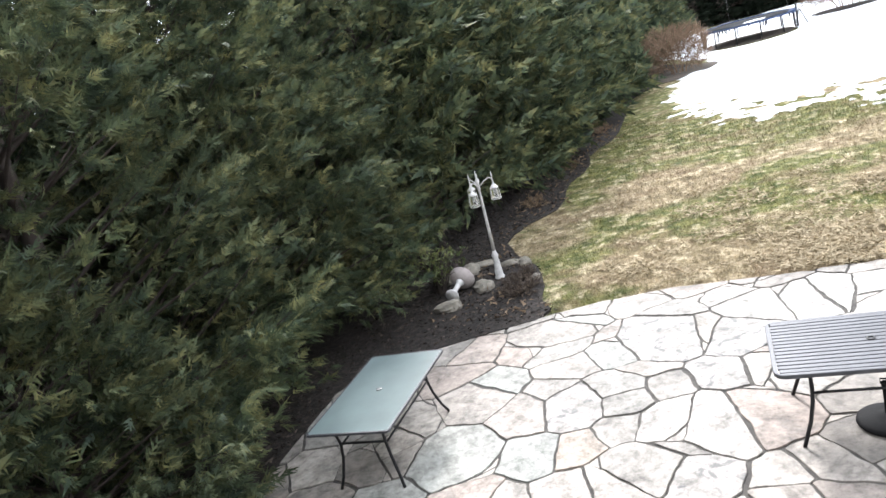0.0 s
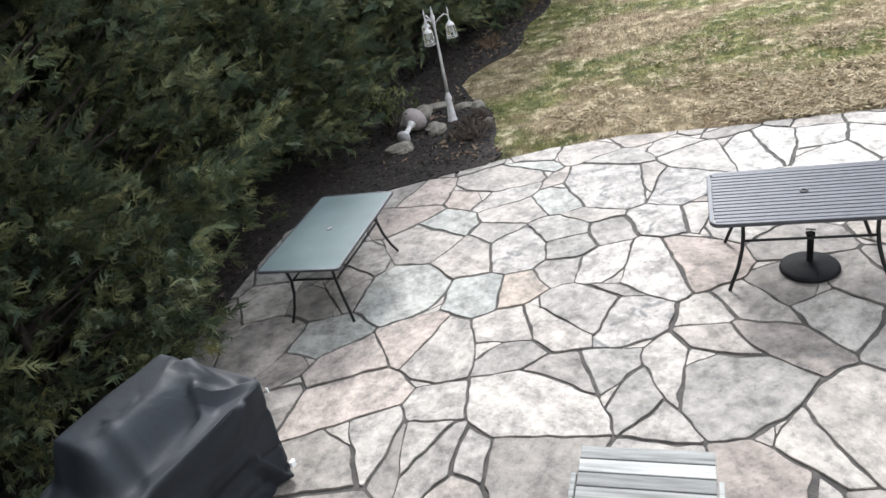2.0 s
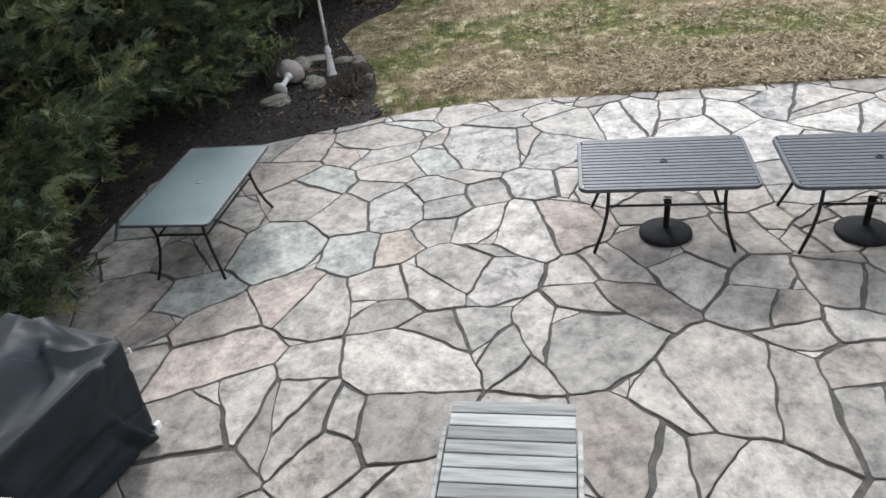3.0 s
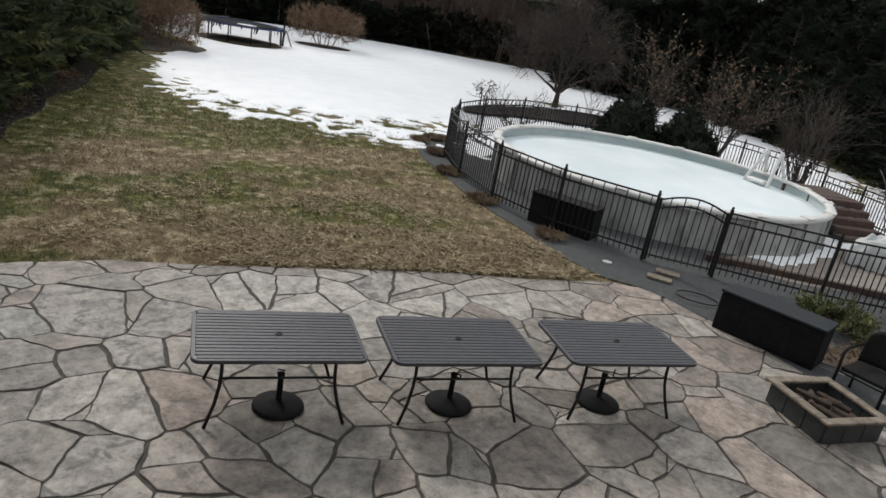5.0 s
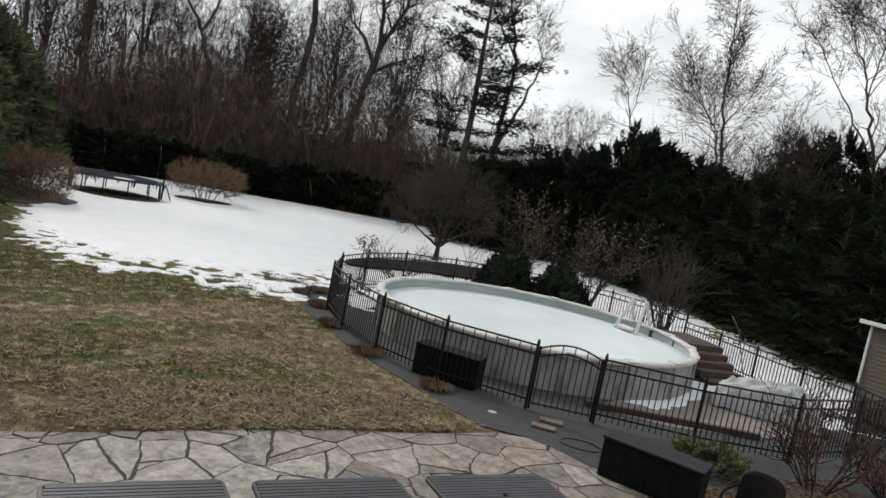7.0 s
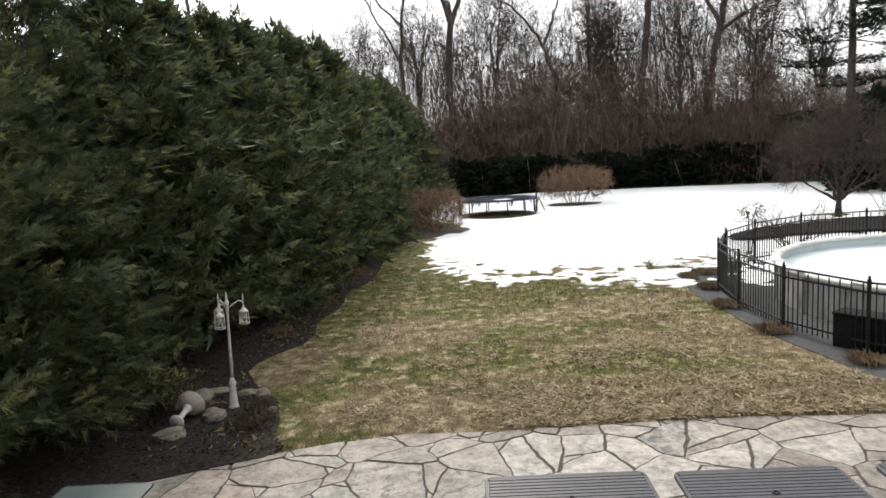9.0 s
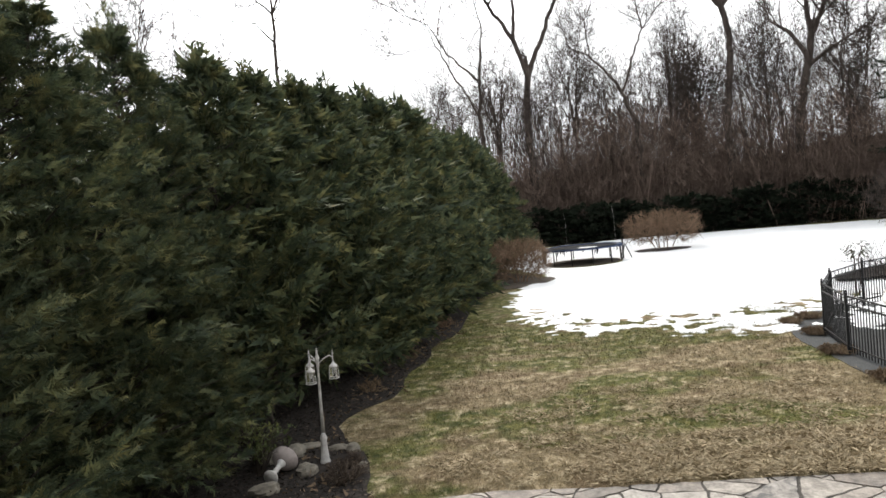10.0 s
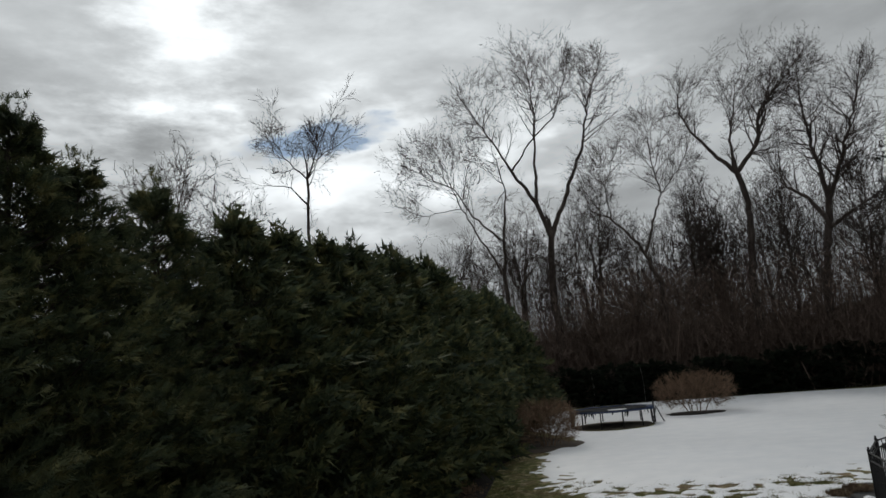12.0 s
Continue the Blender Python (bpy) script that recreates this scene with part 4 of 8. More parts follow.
LAWN = [(-9, 8.5), (-2.4, 8.7), (7.2, 9.1), (6.6, 12), (6.0, 15), (6.2, 18), (8, 22), (12, 24.5), (19, 24), (22, 20), (24, 12), (30, 12), (33, 40), (30, 56), (8, 59), (-6, 56), (-9, 30)]
PATIO = [(-2.5, 8.82), (-1.9, 9.02), (-1.0, 9.2), (0.3, 9.17), (2.6, 9.29), (4.0, 9.28), (5.3, 9.18), (6.6, 9.24), (7.5, 8.9), (7.72, 8.1), (8.0, 7.2), (8.5, 6.4), (9.2, 6.0), (9.3, 0.06), (-5.2, 0.06), (-5.3, 5.5), (-5.3, 7.6), (-4.1, 8.1), (-3.2, 8.5)]
xs, ys = np.arange(-9, 33.1, 0.6), np.arange(8, 59.5, 0.6)
gx, gy = np.meshgrid(xs, ys)
gz = np.array([0.02 * noise.noise((x * 0.35, y * 0.35, 0)) - 0.012 for x, y in zip(gx.ravel(), gy.ravel())])
gz = np.where(inside(PATIO, gx, gy).ravel() > -0.35, -0.035, gz)
keep = inside(LAWN, gx, gy) > -0.6
idx = np.arange(gx.size).reshape(gx.shape)
quads = np.stack([idx[:-1, :-1], idx[:-1, 1:], idx[1:, 1:], idx[1:, :-1]], -1)[keep[:-1, :-1] & keep[1:, 1:] & keep[1:, :-1] & keep[:-1, 1:]]
part("lawn", raw_mesh("lawn", np.stack([gx.ravel(), gy.ravel(), gz], 1), quads, True), M_LAWN)
tagged(bpy.data.objects["lawn"], "patchy winter lawn of straw and green grass", "lawn", kind="structure")

BED = [(-2.45, 8.75), (-2.9, 9.6), (-3.1, 10.7), (-3.6, 11.5), (-4.1, 12.2), (-4.1, 13.1), (-3.3, 14.6), (-3.65, 16.2), (-3.2, 17.7), (-3.5, 19.5), (-2.9, 21.1),
       (-2.9, 24.3), (-3.15, 28), (-2.6, 30.6), (-1.1, 31.6), (0.2, 33.8), (-1, 36), (-4, 42), (-12, 44), (-12, 0), (-5.1, 0), (-5.1, 5.4), (-5.2, 7.6), (-3.7, 8.25)]
sheet("mulch_bed", BED, 0.012, M_MULCH, "dark mulch planting bed with a scalloped lawn edge", "planting bed", 0.1, 1)
GRAVEL = [(7.2, 9.0), (6.55, 9.4), (6.35, 10.0), (6.05, 11.6), (5.8, 12.9), (5.7, 14), (5.6, 15.4), (5.55, 17.4), (6.2, 19.2), (7.8, 21.4), (10.2, 23.1), (14, 23.8), (17.5, 23), (19.3, 20), (18.3, 15),
          (17.6, 11), (18.2, 8.0), (17, 5), (12, 3), (8, 3), (8.1, 6.2), (7.6, 7.8)]
sheet("gravel_bed", GRAVEL, 0.004, M_GRAVEL, "blue-grey gravel bed round the pool fence", "gravel bed", 0.12, 1)
sheet("paving_by_pool", [(9.6, 10.6), (11.4, 9.2), (15.0, 8.9), (15.2, 12.2), (12.5, 11.6), (10.6, 10.9)], 0.014, M_PAVING, "worn brown-grey paving inside the pool fence", "paving", 0.05, 1)
sheet("rear_bed", [(9.6, 24.9), (12.4, 25.6), (14.0, 25.7), (16.0, 25.2), (18.6, 26.5), (18.0, 29.5), (14.6, 29.0), (11.8, 27.6), (10.6, 27.0), (9.7, 26.0)], 0.16, M_MULCH, "dark rough mulch strip behind the back fence run", "planting bed", 0.3, 1)
sheet("trampoline_ground", [(2.0 + 2.15 * math.cos(a), 40.6 + 2.1 * math.sin(a)) for a in (2 * math.pi * i / 20 for i in range(20))], 0.03, M_LITTER, "bare brown ground under the trampoline", "bare ground", 0.25, 1)
sheet("shrub_bed", [(7.0 + 1.7 * math.cos(a), 44.2 + 1.15 * math.sin(a)) for a in (2 * math.pi * i / 18 for i in range(18))], 0.075, M_MULCH, "dark leaf mould under the flat-topped shrub", "planting bed", 0.3, 1)
sheet("hedge_end_litter", [(-2.6, 31.0), (-1.2, 31.2), (-0.2, 32.0), (0.4, 33.4), (0.0, 34.6), (-2.5, 35.0)], 0.04, M_LITTER, "brown leaf litter under the russet shrub", "planting bed", 0.2, 1)
sheet("leafy_corner", [(8.3, 6.9), (9.6, 6.9), (11.6, 6.6), (12, 3.4), (9.2, 3.4), (9.0, 6.0)], 0.016, M_LITTER, "soil corner covered in dry fallen leaves", "planting bed", 0.12, 1)

# ---- snow ----
SNOW = [(-1.1, 31.5), (-1.3, 28), (-0.9, 24.5), (-0.6, 22.3), (0.1, 20.5), (1.3, 19.9), (2.7, 20.3), (4.2, 19.2), (5.4, 18.5), (6.6, 18.8), (6.9, 20.2), (8.6, 22.6), (11, 24.2), (14, 25.2),
        (15.5, 24), (18, 23), (19.8, 19.5), (18.9, 14.5), (18.5, 13.0), (20.0, 13.3), (22.4, 14.6), (25.6, 21), (29, 34), (30.5, 46), (29, 51.5), (20, 54.6), (12, 56.5), (6, 57.5), (-0.5, 55), (-3, 44), (0.6, 35)]


def snow_height(outline, x, y, depth, ragged, holes=()):
    d = inside(outline, x, y)
    d = np.where(d > 0, d * (1 - 0.8 * np.clip((25.5 - y) / 4, 0, 1)), d)
    d = np.where(d > 0, d * (1 - 0.55 * np.clip((1.2 - x) / 1.5, 0, 1) * np.clip((33 - y) / 3, 0, 1)), d)
    near = np.clip((31 - y) / 9, 0, 1)
    for n in range(x.size):
        px, py = x.flat[n], y.flat[n]
        rag = noise.fractal((px * 0.7, py * 1.1, 1.7), 1.0, 2.0, 4)
        streak = 0.8 * noise.noise((px * 1.5, py * 2.4, 5.1)) + 0.9 * noise.noise((px * 3.1, py * 3.3, 2.2))
        d.flat[n] += ragged * (0.55 * rag + (0.1 + 1.5 * near.flat[n]) * (streak - 0.14))
    for hx, hy, hr, hs in holes:
        d = np.minimum(d, (np.hypot(x - hx, (y - hy) / hs) - hr) * 1.2)
    return depth * np.tanh(d * 1.6)


def snowfield(name, outline, step, depth, ragged, label, holes=(), z=0.0):
    ox, oy = [p[0] for p in outline], [p[1] for p in outline]
    sx, sy = np.meshgrid(np.arange(min(ox) - 1.5, max(ox) + 1.5, step), np.arange(min(oy) - 2.5, max(oy) + 1.5, step))
    h = snow_height(outline, sx, sy, depth, ragged, holes)
    bump = np.array([0.018 * noise.noise((a * 0.8, b * 0.8, 2)) for a, b in zip(sx.ravel(), sy.ravel())]).reshape(sx.shape)
    h = h + np.where(h > 0, bump, 0)
    k = np.arange(sx.size).reshape(sx.shape)
    ok = h > -0.055
    q = np.stack([k[:-1, :-1], k[:-1, 1:], k[1:, 1:], k[1:, :-1]], -1)[ok[:-1, :-1] & ok[1:, 1:] & ok[1:, :-1] & ok[:-1, 1:]]
    me = raw_mesh(name, np.stack([sx.ravel(), sy.ravel(), h.ravel() + z], 1), q, True)
    me.materials.append(M_SNOW)
    return tagged(new(name, me), label, "snow", kind="stuff")


snowfield("snow_cover", SNOW, 0.11, 0.045, 0.9, "old white snow melting off the lawn in ragged patches",
          [(2.0, 40.3, 2.3, 1.0), (6.8, 44.4, 1.2, 0.8), (6.3, 21.0, 0.55, 0.9), (16.9, 32.0, 0.8, 1.0)], 0.008)
snowfield("snow_by_pool", [(7.2, 18.2), (8.0, 20.4), (9.2, 22.4), (10.4, 24.2), (12.4, 24.4), (13.2, 22.4), (12.6, 20.2), (9.4, 19.6), (8.0, 17.6)], 0.15, 0.08, 0.4, "strip of old snow between pool and back fence", (), 0.02)
snowfield("snow_by_steps", [(11.1, 10.98), (11.5, 10.65), (12.7, 10.87), (14.17, 11.67), (15.13, 11.94), (16.19, 12.4), (16.18, 12.62), (14.87, 12.72), (13.46, 11.6), (11.9, 11.12)], 0.1, 0.07, 0.12, "strip of old snow along the pool wall", (), 0.03)
snowfield("snow_by_tarp", [(15.6, 12.6), (16.9, 12.0), (17.0, 9.4), (16.2, 9.4), (15.9, 11)], 0.15, 0.07, 0.5, "thin snow inside the pool fence", (), 0.02)

# ---- house with the window that looks out ----
g = Geo()
for x0, x1, z0, z1 in ((-9, -0.6, -0.1, 6.4), (0.6, 11, -0.1, 6.4), (-0.6, 0.6, -0.1, 3.52), (-0.6, 0.6, 4.95, 6.4)):
    g.box(((x0 + x1) / 2, -0.06, (z0 + z1) / 2), (x1 - x0, 0.2, z1 - z0), 0.004)
house_wall = part("wall_south", g, M_WALL)
tagged(house_wall, "pale house wall with an open upper window", "wall", kind="structure")
g = Geo()
g.box((0, 0.064, 3.575), (1.3, 0.208, 0.05), 0.004)
window_1 = thing("window_1", "white window frame and sill in the house wall", "window", kind="structure")
part("window_sill", g, M_WHITE, window_1)
g = Geo()
for x in (-0.58, 0.58):
    g.box((x, -0.06, 4.275), (0.05, 0.18, 1.35), 0.006)
g.box((0, -0.06, 4.93), (1.1, 0.18, 0.05), 0.006)
part("window_frame", g, M_WHITE, window_1)
g = Geo()
g.box((1, -4, 6.5), (20, 8, 0.2), 0.01)
g.box((1, -8, 3.2), (20, 0.2, 6.6), 0.01)
g.box((-9, -4, 3.2), (0.2, 8, 6.6), 0.01)
g.box((11, -4, 3.2), (0.2, 8, 6.6), 0.01)
g.box((1, -4, 2.7), (19.6, 7.6, 0.2), 0.01)
part("house_shell", g, M_WALL)
tagged(bpy.data.objects["house_shell"], "plain walls, floor and ceiling of the house behind", "wall", kind="structure")

# ---- left hedge of tall cypresses ----
LEY = "tall green cypress in the hedge, feathery drooping sprays"
near_trees = [conifer("cypress_tree", LEY, 11 + i, 7.6 + 0.2 * i, 2.7, 265, 90, 0.205, M_CYPRESS, low=0.02, shape=1.5, lift=0.5, clear=0.40, width=0.21, leaflets=11, plumes=10) for i in range(3)]
far_trees = [conifer("cypress_tree", LEY, 31 + i, 6.9, 2.7, 190, 62, 0.36, M_CYPRESS, low=0.02, shape=1.5, lift=0.5, clear=0.45, width=0.36, leaflets=5, plumes=7) for i in range(2)]
dim_trees = [conifer("cypress_tree", LEY, 36 + i, 6.9, 2.7, 120, 34, 0.52, M_CYPRESS, low=0.02, shape=1.5, lift=0.5, clear=0.45, width=0.4, leaflets=5, plumes=6) for i in range(2)]
rng = random.Random(4)
used = set()
y, n = 0.6, 0
while y < 52:
    kinds = near_trees if 2 < y < 13 else far_trees if y < 24 else dim_trees
    ob = kinds[n % len(kinds)]
    x = -7.45 + (0.6 if y < 6.6 else -0.12) + 0.095 * (y - 6) * (1 if y < 30 else 0.85) + rng.uniform(-0.2, 0.2)
    tall = 8.0 if y < 9 else 7.4 if y < 15 else 7.6 if y < 24 else 8.0
    t = place(ob, ob.name not in used, x, y, rng.uniform(0, 360), tall / (6.9 if kinds is not near_trees else 7.8) * rng.uniform(0.95, 1.04))
    t.scale.x *= 0.93
    t.scale.y *= 0.93
    tagged(t, group="cypress hedge")
    used.add(ob.name)
    y += rng.uniform(1.95, 2.4)
    n += 1

tagged(place(near_trees[1], False, -7.3, 8.2, 200, 8.05 / 7.8), group="cypress hedge")
young = conifer("cypress_tree", "low young green cypress filling the hedge's foot", 15, 3.7, 1.45, 130, 60, 0.19, M_CYPRESS, low=0.02, shape=1.6, lift=0.5, clear=0.35, width=0.22, leaflets=9, plumes=8)
tagged(place(young, True, -5.95, 3.7, 140), group="cypress hedge")
# unseen back row, added to block the bright sky and snow behind the hedge
for i in range(7):
    t = place(dim_trees[i % 2], False, -9.9 + 0.095 * (2.5 * i - 3) + rng.uniform(-0.2, 0.2), 2.6 + 2.35 * i, rng.uniform(0, 360), 0.82)
    tagged(t, group="cypress hedge")

# ---- dark evergreens round the back and the right ----
DARK = "dark evergreen tree at the edge of the woods"
ever = [conifer("evergreen_tree", DARK, 51 + i, 6.0, 2.3, 85, 30, 0.44, M_EVERGREEN, low=0.0, shape=1.7, lift=0.3, clear=0.35, width=0.3, leaflets=5, plumes=6) for i in range(2)]
low_row = conifer("evergreen_tree", "low dense evergreen in the dark hedge behind the snow", 58, 6.0, 2.5, 70, 26, 0.72, M_EVERGREEN, low=0.0, shape=6.0, lift=0.25, clear=0.5, width=0.42, leaflets=5)
used = set()
rng = random.Random(9)


def evergreen(x, y, s, squash=1.0):
    ob = ever[rng.randrange(2)]
    t = place(ob, ob.name not in used, x, y, rng.uniform(0, 360), s, 0, squash)
    used.add(ob.name)
    return tagged(t, group="dark evergreens")


x = -4.0
while x < 31:
    t = place(low_row, "low" not in used, x, 58.6 - 0.06 * max(0, x - 6) ** 1.25 + rng.uniform(-0.3, 0.3), rng.uniform(0, 360), rng.uniform(0.62, 0.72), 0, rng.uniform(0.68, 0.8))
    used.add("low")
    tagged(t, group="low evergreen hedge")
    x += rng.uniform(1.6, 1.95)
for az, dist, top in ((30.5, 59, 6.2), (33, 53, 6.2), (35, 49, 5.8), (36.5, 54, 6.6), (38, 52, 6.3), (39.5, 49, 6.4), (41.5, 46, 6.0), (43.5, 44, 6.3), (45.5, 42, 6.1), (47.5, 40, 6.3), (49.5, 38, 6.1),
                      (51.5, 36, 6.3), (53.5, 34, 5.9), (55.5, 32, 5.5), (57.5, 30.5, 5.7), (59.8, 28.5, 5.4), (62, 28, 5.7), (64.5, 28, 5.4), (67, 28, 5.7), (70, 28, 5.8), (34.2, 56, 6.0), (37.2, 57, 6.8), (40.5, 52, 6.8), (44.5, 48, 6.9), (48.5, 45, 6.8)):
    x, y = polar(az, dist)
    evergreen(x, y, top / 6.0 * (1.0 if az < 43 else 1.13), 1.0)
for i in range(16):
    x, y = polar(43 + 1.75 * i, 47 - 0.95 * i)
    evergreen(x, y, rng.uniform(1.05, 1.2))
SKYLINE = ((30, 6.0), (33, 6.3), (36, 7.4), (40, 7.6), (41.0, 9.3), (42, 10.3), (43.4, 9.6), (44.7, 8.8), (47.2, 8.1), (50, 7.6), (52, 8.6), (53.5, 10.8), (55, 11.1), (56.4, 10.8), (58, 9.5), (61.4, 8.7), (65.3, 8.1), (70, 8.3))
az = 30.0
while az < 69:
    # the tall back row: its tops rise and fall in broad domes
    top = float(np.interp(az, [a for a, h in SKYLINE], [h for a, h in SKYLINE]))
    dist = rng.uniform(49.0, 52.0)
    wide = rng.uniform(1.15, 1.35)
    x, y = polar(az, dist)
    top = 3.85 + (top * rng.uniform(0.95, 1.04) - 3.85) * dist / 50
    if rng.random() < 0.3:
        evergreen(x, y, wide, top / 6.0 / wide)
    else:
        tagged(place(low_row, False, x, y, rng.uniform(0, 360), 0.8 * wide, 0, top / 6.0 / (0.8 * wide)), group="dark evergreens")
    az += rng.uniform(1.1, 1.5)

# ---- bare woods ----
kinds = {
    "oak": woodland("broad leafless oak with crooked limbs", 3, 22, 0.38, 6.0, 5, 0.36),
    "fork": woodland("tall leafless tree with a forked trunk", 8, 26, 0.38, 4.5, 3, 0.42),
    "tall": woodland("leafless grey-barked tree in the woods against the sky", 17, 23, 0.27, 3.4, 3, 0.45),
    "slim": woodland("slender leafless tree with rising branches", 29, 18, 0.19, 2.6, 4, 0.25),
    "scrub": bare_tree("bare_tree", "small leafless tree in the brown undergrowth", 37, 11, 0.15, wander=(0.1, 0.18, 0.2, 0.22, 0.25), reach=(0.15, 0.15, 0.15, 0.1, 0), kids=(9, 6, 5, 0, 0), top=3, thin=0.016, angle=(40, 42, 42, 42, 40), twig=M_BRUSH),
    "thicket": crown_tree("bare_tree", "bushy brown sapling in the undergrowth", 39, 9, 0.1, [(-1.0, 0, 5.2, 1.9, 1.9, 3.6), (1.1, 0, 4.4, 1.8, 1.8, 3.2)], 1.2, 420, step=0.42, crook=0.2, twigs=4, twig_len=0.8, thin=0.012, fine=M_BRUSH),
    "far": woodland("distant leafless tree deep in the woods", 47, 16, 0.17, 3.6, 4, 0.25, (3.5, 2.6, 2), 1.2),
    "far_slim": woodland("distant slender leafless tree deep in the woods", 53, 16, 0.14, 2.2, 3, 0.28, (3.5, 2.6, 2), 1.2),
}
kind_height = {"oak": 22, "fork": 26, "tall": 23, "slim": 18, "thicket": 9, "scrub": 11, "far": 16, "far_slim": 16}
used = set()


def wood(kind, az, dist, top, turn=0.0, squash=1.0):
    ob = kinds[kind]
    if az < 33 and dist < 64:
        top, dist = 3.85 + (top - 3.85) * 64.5 / dist, 64.5
    x, y = polar(az, dist)
    s = top / kind_height[kind] / squash
    t = place(ob, kind not in used, x, y, turn, s, -0.05, squash)
    used.add(kind)
    return tagged(t, group="bare woods")


def limbed_tree(label, seed, az, dist, radius, limbs, blobs):
    """A bare tree of its own shape; limbs as lines of (across, height), crown as (across, height, half width, half height)."""
    rng = random.Random(seed)
    foot = (limbs[0][0][0] + 0.3, 0.0, -0.1)
    lines = []
    for line in limbs:
        lean = rng.uniform(-0.35, 0.35)
        lines.append([(x, lean * k, z) for k, (x, z) in enumerate(line)])
    lines[0] = [foot] + lines[0]
    tree = limbed("bare_tree", label, seed, radius, lines, [(x, rng.uniform(-0.4, 0.4), z - 0.15 * h, w, max(w, 1.6) * 0.9, h * 1.08) for x, z, w, h in blobs])
    tree.matrix_basis = pose(*polar(az, dist), 0, 0, 0, -az)
    return tagged(tree, group="bare woods")


limbed_tree("small airy leafless tree above the hedge", 71, -20.15, 46, 0.15,
            [[(0, 12.4), (0.1, 17.1)], [(0.1, 17.1), (-1.4, 18.7), (-2.1, 20.5)], [(0.1, 17.1), (0.8, 19), (1.9, 21.2)], [(0.1, 15.1), (-1, 16.7), (-2.6, 17)], [(0.8, 18.4), (2.4, 19.6)]],
            [(-2, 19.5, 1.7, 1.7), (1.4, 20, 1.5, 1.6)])
limbed_tree("leafless oak with twisting limbs and a low spread", 3, -4.3, 64.5, 0.34,
            [[(0, 11.3), (0.2, 15), (0.8, 19.8), (-0.1, 24.1)], [(0.2, 15), (-2.5, 17.7), (-4, 20.6), (-8.5, 23.3)], [(-3.8, 12.7), (-3.7, 19.2), (-5, 23.2)], [(-3.8, 18.4), (-7.2, 18.3), (-9.3, 19.4)], [(0.8, 19.8), (-0.1, 18.8)]],
            [(-4.8, 22.9, 4.4, 3.3), (-1.3, 22.3, 2.1, 3.1), (-7.4, 20.7, 2.1, 2.1)])
limbed_tree("tall leafless tree, forked trunk and wide fan of branches", 8, -0.6, 64.5, 0.46,
            [[(0, 11.3), (0.4, 15)], [(0.4, 15), (-0.6, 18.4), (-2.6, 21.9), (-4.2, 25.2), (-6.5, 29.3)], [(-0.6, 18.4), (-0.3, 22.7), (0.1, 27.2), (-0.2, 31.8)], [(0.4, 15), (2.1, 18.6), (4.3, 23.7), (5.2, 27.5), (6.7, 31.3)], [(-2.6, 21.9), (-0.4, 24.4), (1.9, 26.3), (3.4, 30.1)]],
            [(-3.3, 30.6, 6, 4.4), (7.1, 29.5, 3.7, 4.2), (1.9, 30.9, 3.1, 3.1)])
limbed_tree("leafless tree with a leaning crooked trunk", 23, 7.82, 64.5, 0.36,
            [[(0, 9.7), (-1.4, 13.5), (-3.6, 16.2), (-5.3, 17.2), (-5.8, 19.2)], [(-1.1, 12.7), (0.3, 15.8), (1.1, 17.8), (0.6, 21.6), (0.5, 24.3)], [(1.1, 17.8), (2.8, 19.6), (3.8, 21.5)], [(-3.6, 16.2), (-3.7, 19.1), (-2.6, 21.6)]],
            [(1.8, 23.2, 2.9, 4.4), (-4.3, 20.8, 2.9, 2.9), (3.4, 22.2, 1.6, 2.9)])
limbed_tree("tall leafless tree with crooked, knotted limbs", 17, 14.34, 64.5, 0.4,
            [[(0, 8.8), (0.5, 12.6), (0.7, 15.6), (0.2, 18.4)], [(0.2, 18.4), (-1.5, 20.6), (-2.7, 22.4), (-3.8, 24.8), (-3.8, 27)], [(0.2, 18.4), (2.2, 20.8), (2.8, 23.7), (4.7, 25.8), (6.9, 28.3)], [(0.2, 18.4), (-0, 21.3), (1, 25.2)]],
            [(-2.9, 25.9, 2.2, 2.7), (2.3, 26.5, 3.2, 3), (6.1, 27.3, 2.5, 2), (2.9, 22.7, 3.1, 2.6)])
limbed_tree("broad leafless oak with rising limbs", 19, 19.08, 64.5, 0.42,
            [[(0, 7.2), (0.8, 11.7), (1.4, 14.9)], [(1, 13.1), (-0.1, 15.2), (-1.6, 16.5), (-2, 18.5)], [(1.4, 14.9), (0.9, 18.9), (0.6, 22.4), (0.7, 25.9)], [(1.4, 14.9), (2.8, 17.9), (4.2, 21.5), (5.2, 25.1)], [(1, 12.6), (2.9, 13.6), (5.4, 15)]],
            [(1.6, 23.4, 3.5, 4.2), (4.7, 22.3, 3.1, 4.4), (-0.8, 19.2, 2.5, 2.9), (4.8, 17, 2.6, 3.1)])
limbed_tree("tall leafless tree with twin leaning stems", 29, 30.8, 56, 0.36,
            [[(0, 6.6), (0.2, 11.6), (0.4, 14.1), (-0.7, 17.9), (-2, 21.2)], [(0.4, 7.2), (1.5, 11.2), (2.4, 14.7), (1.7, 16)], [(0.4, 14.1), (-1.7, 17.2), (-3.4, 20.4)], [(-0.6, 17.5), (0.1, 20), (0, 23.2)]],
            [(-1, 20.1, 2.7, 3.6), (1.7, 16.7, 1.6, 2.5), (-2.9, 21, 1.8, 3.6)])
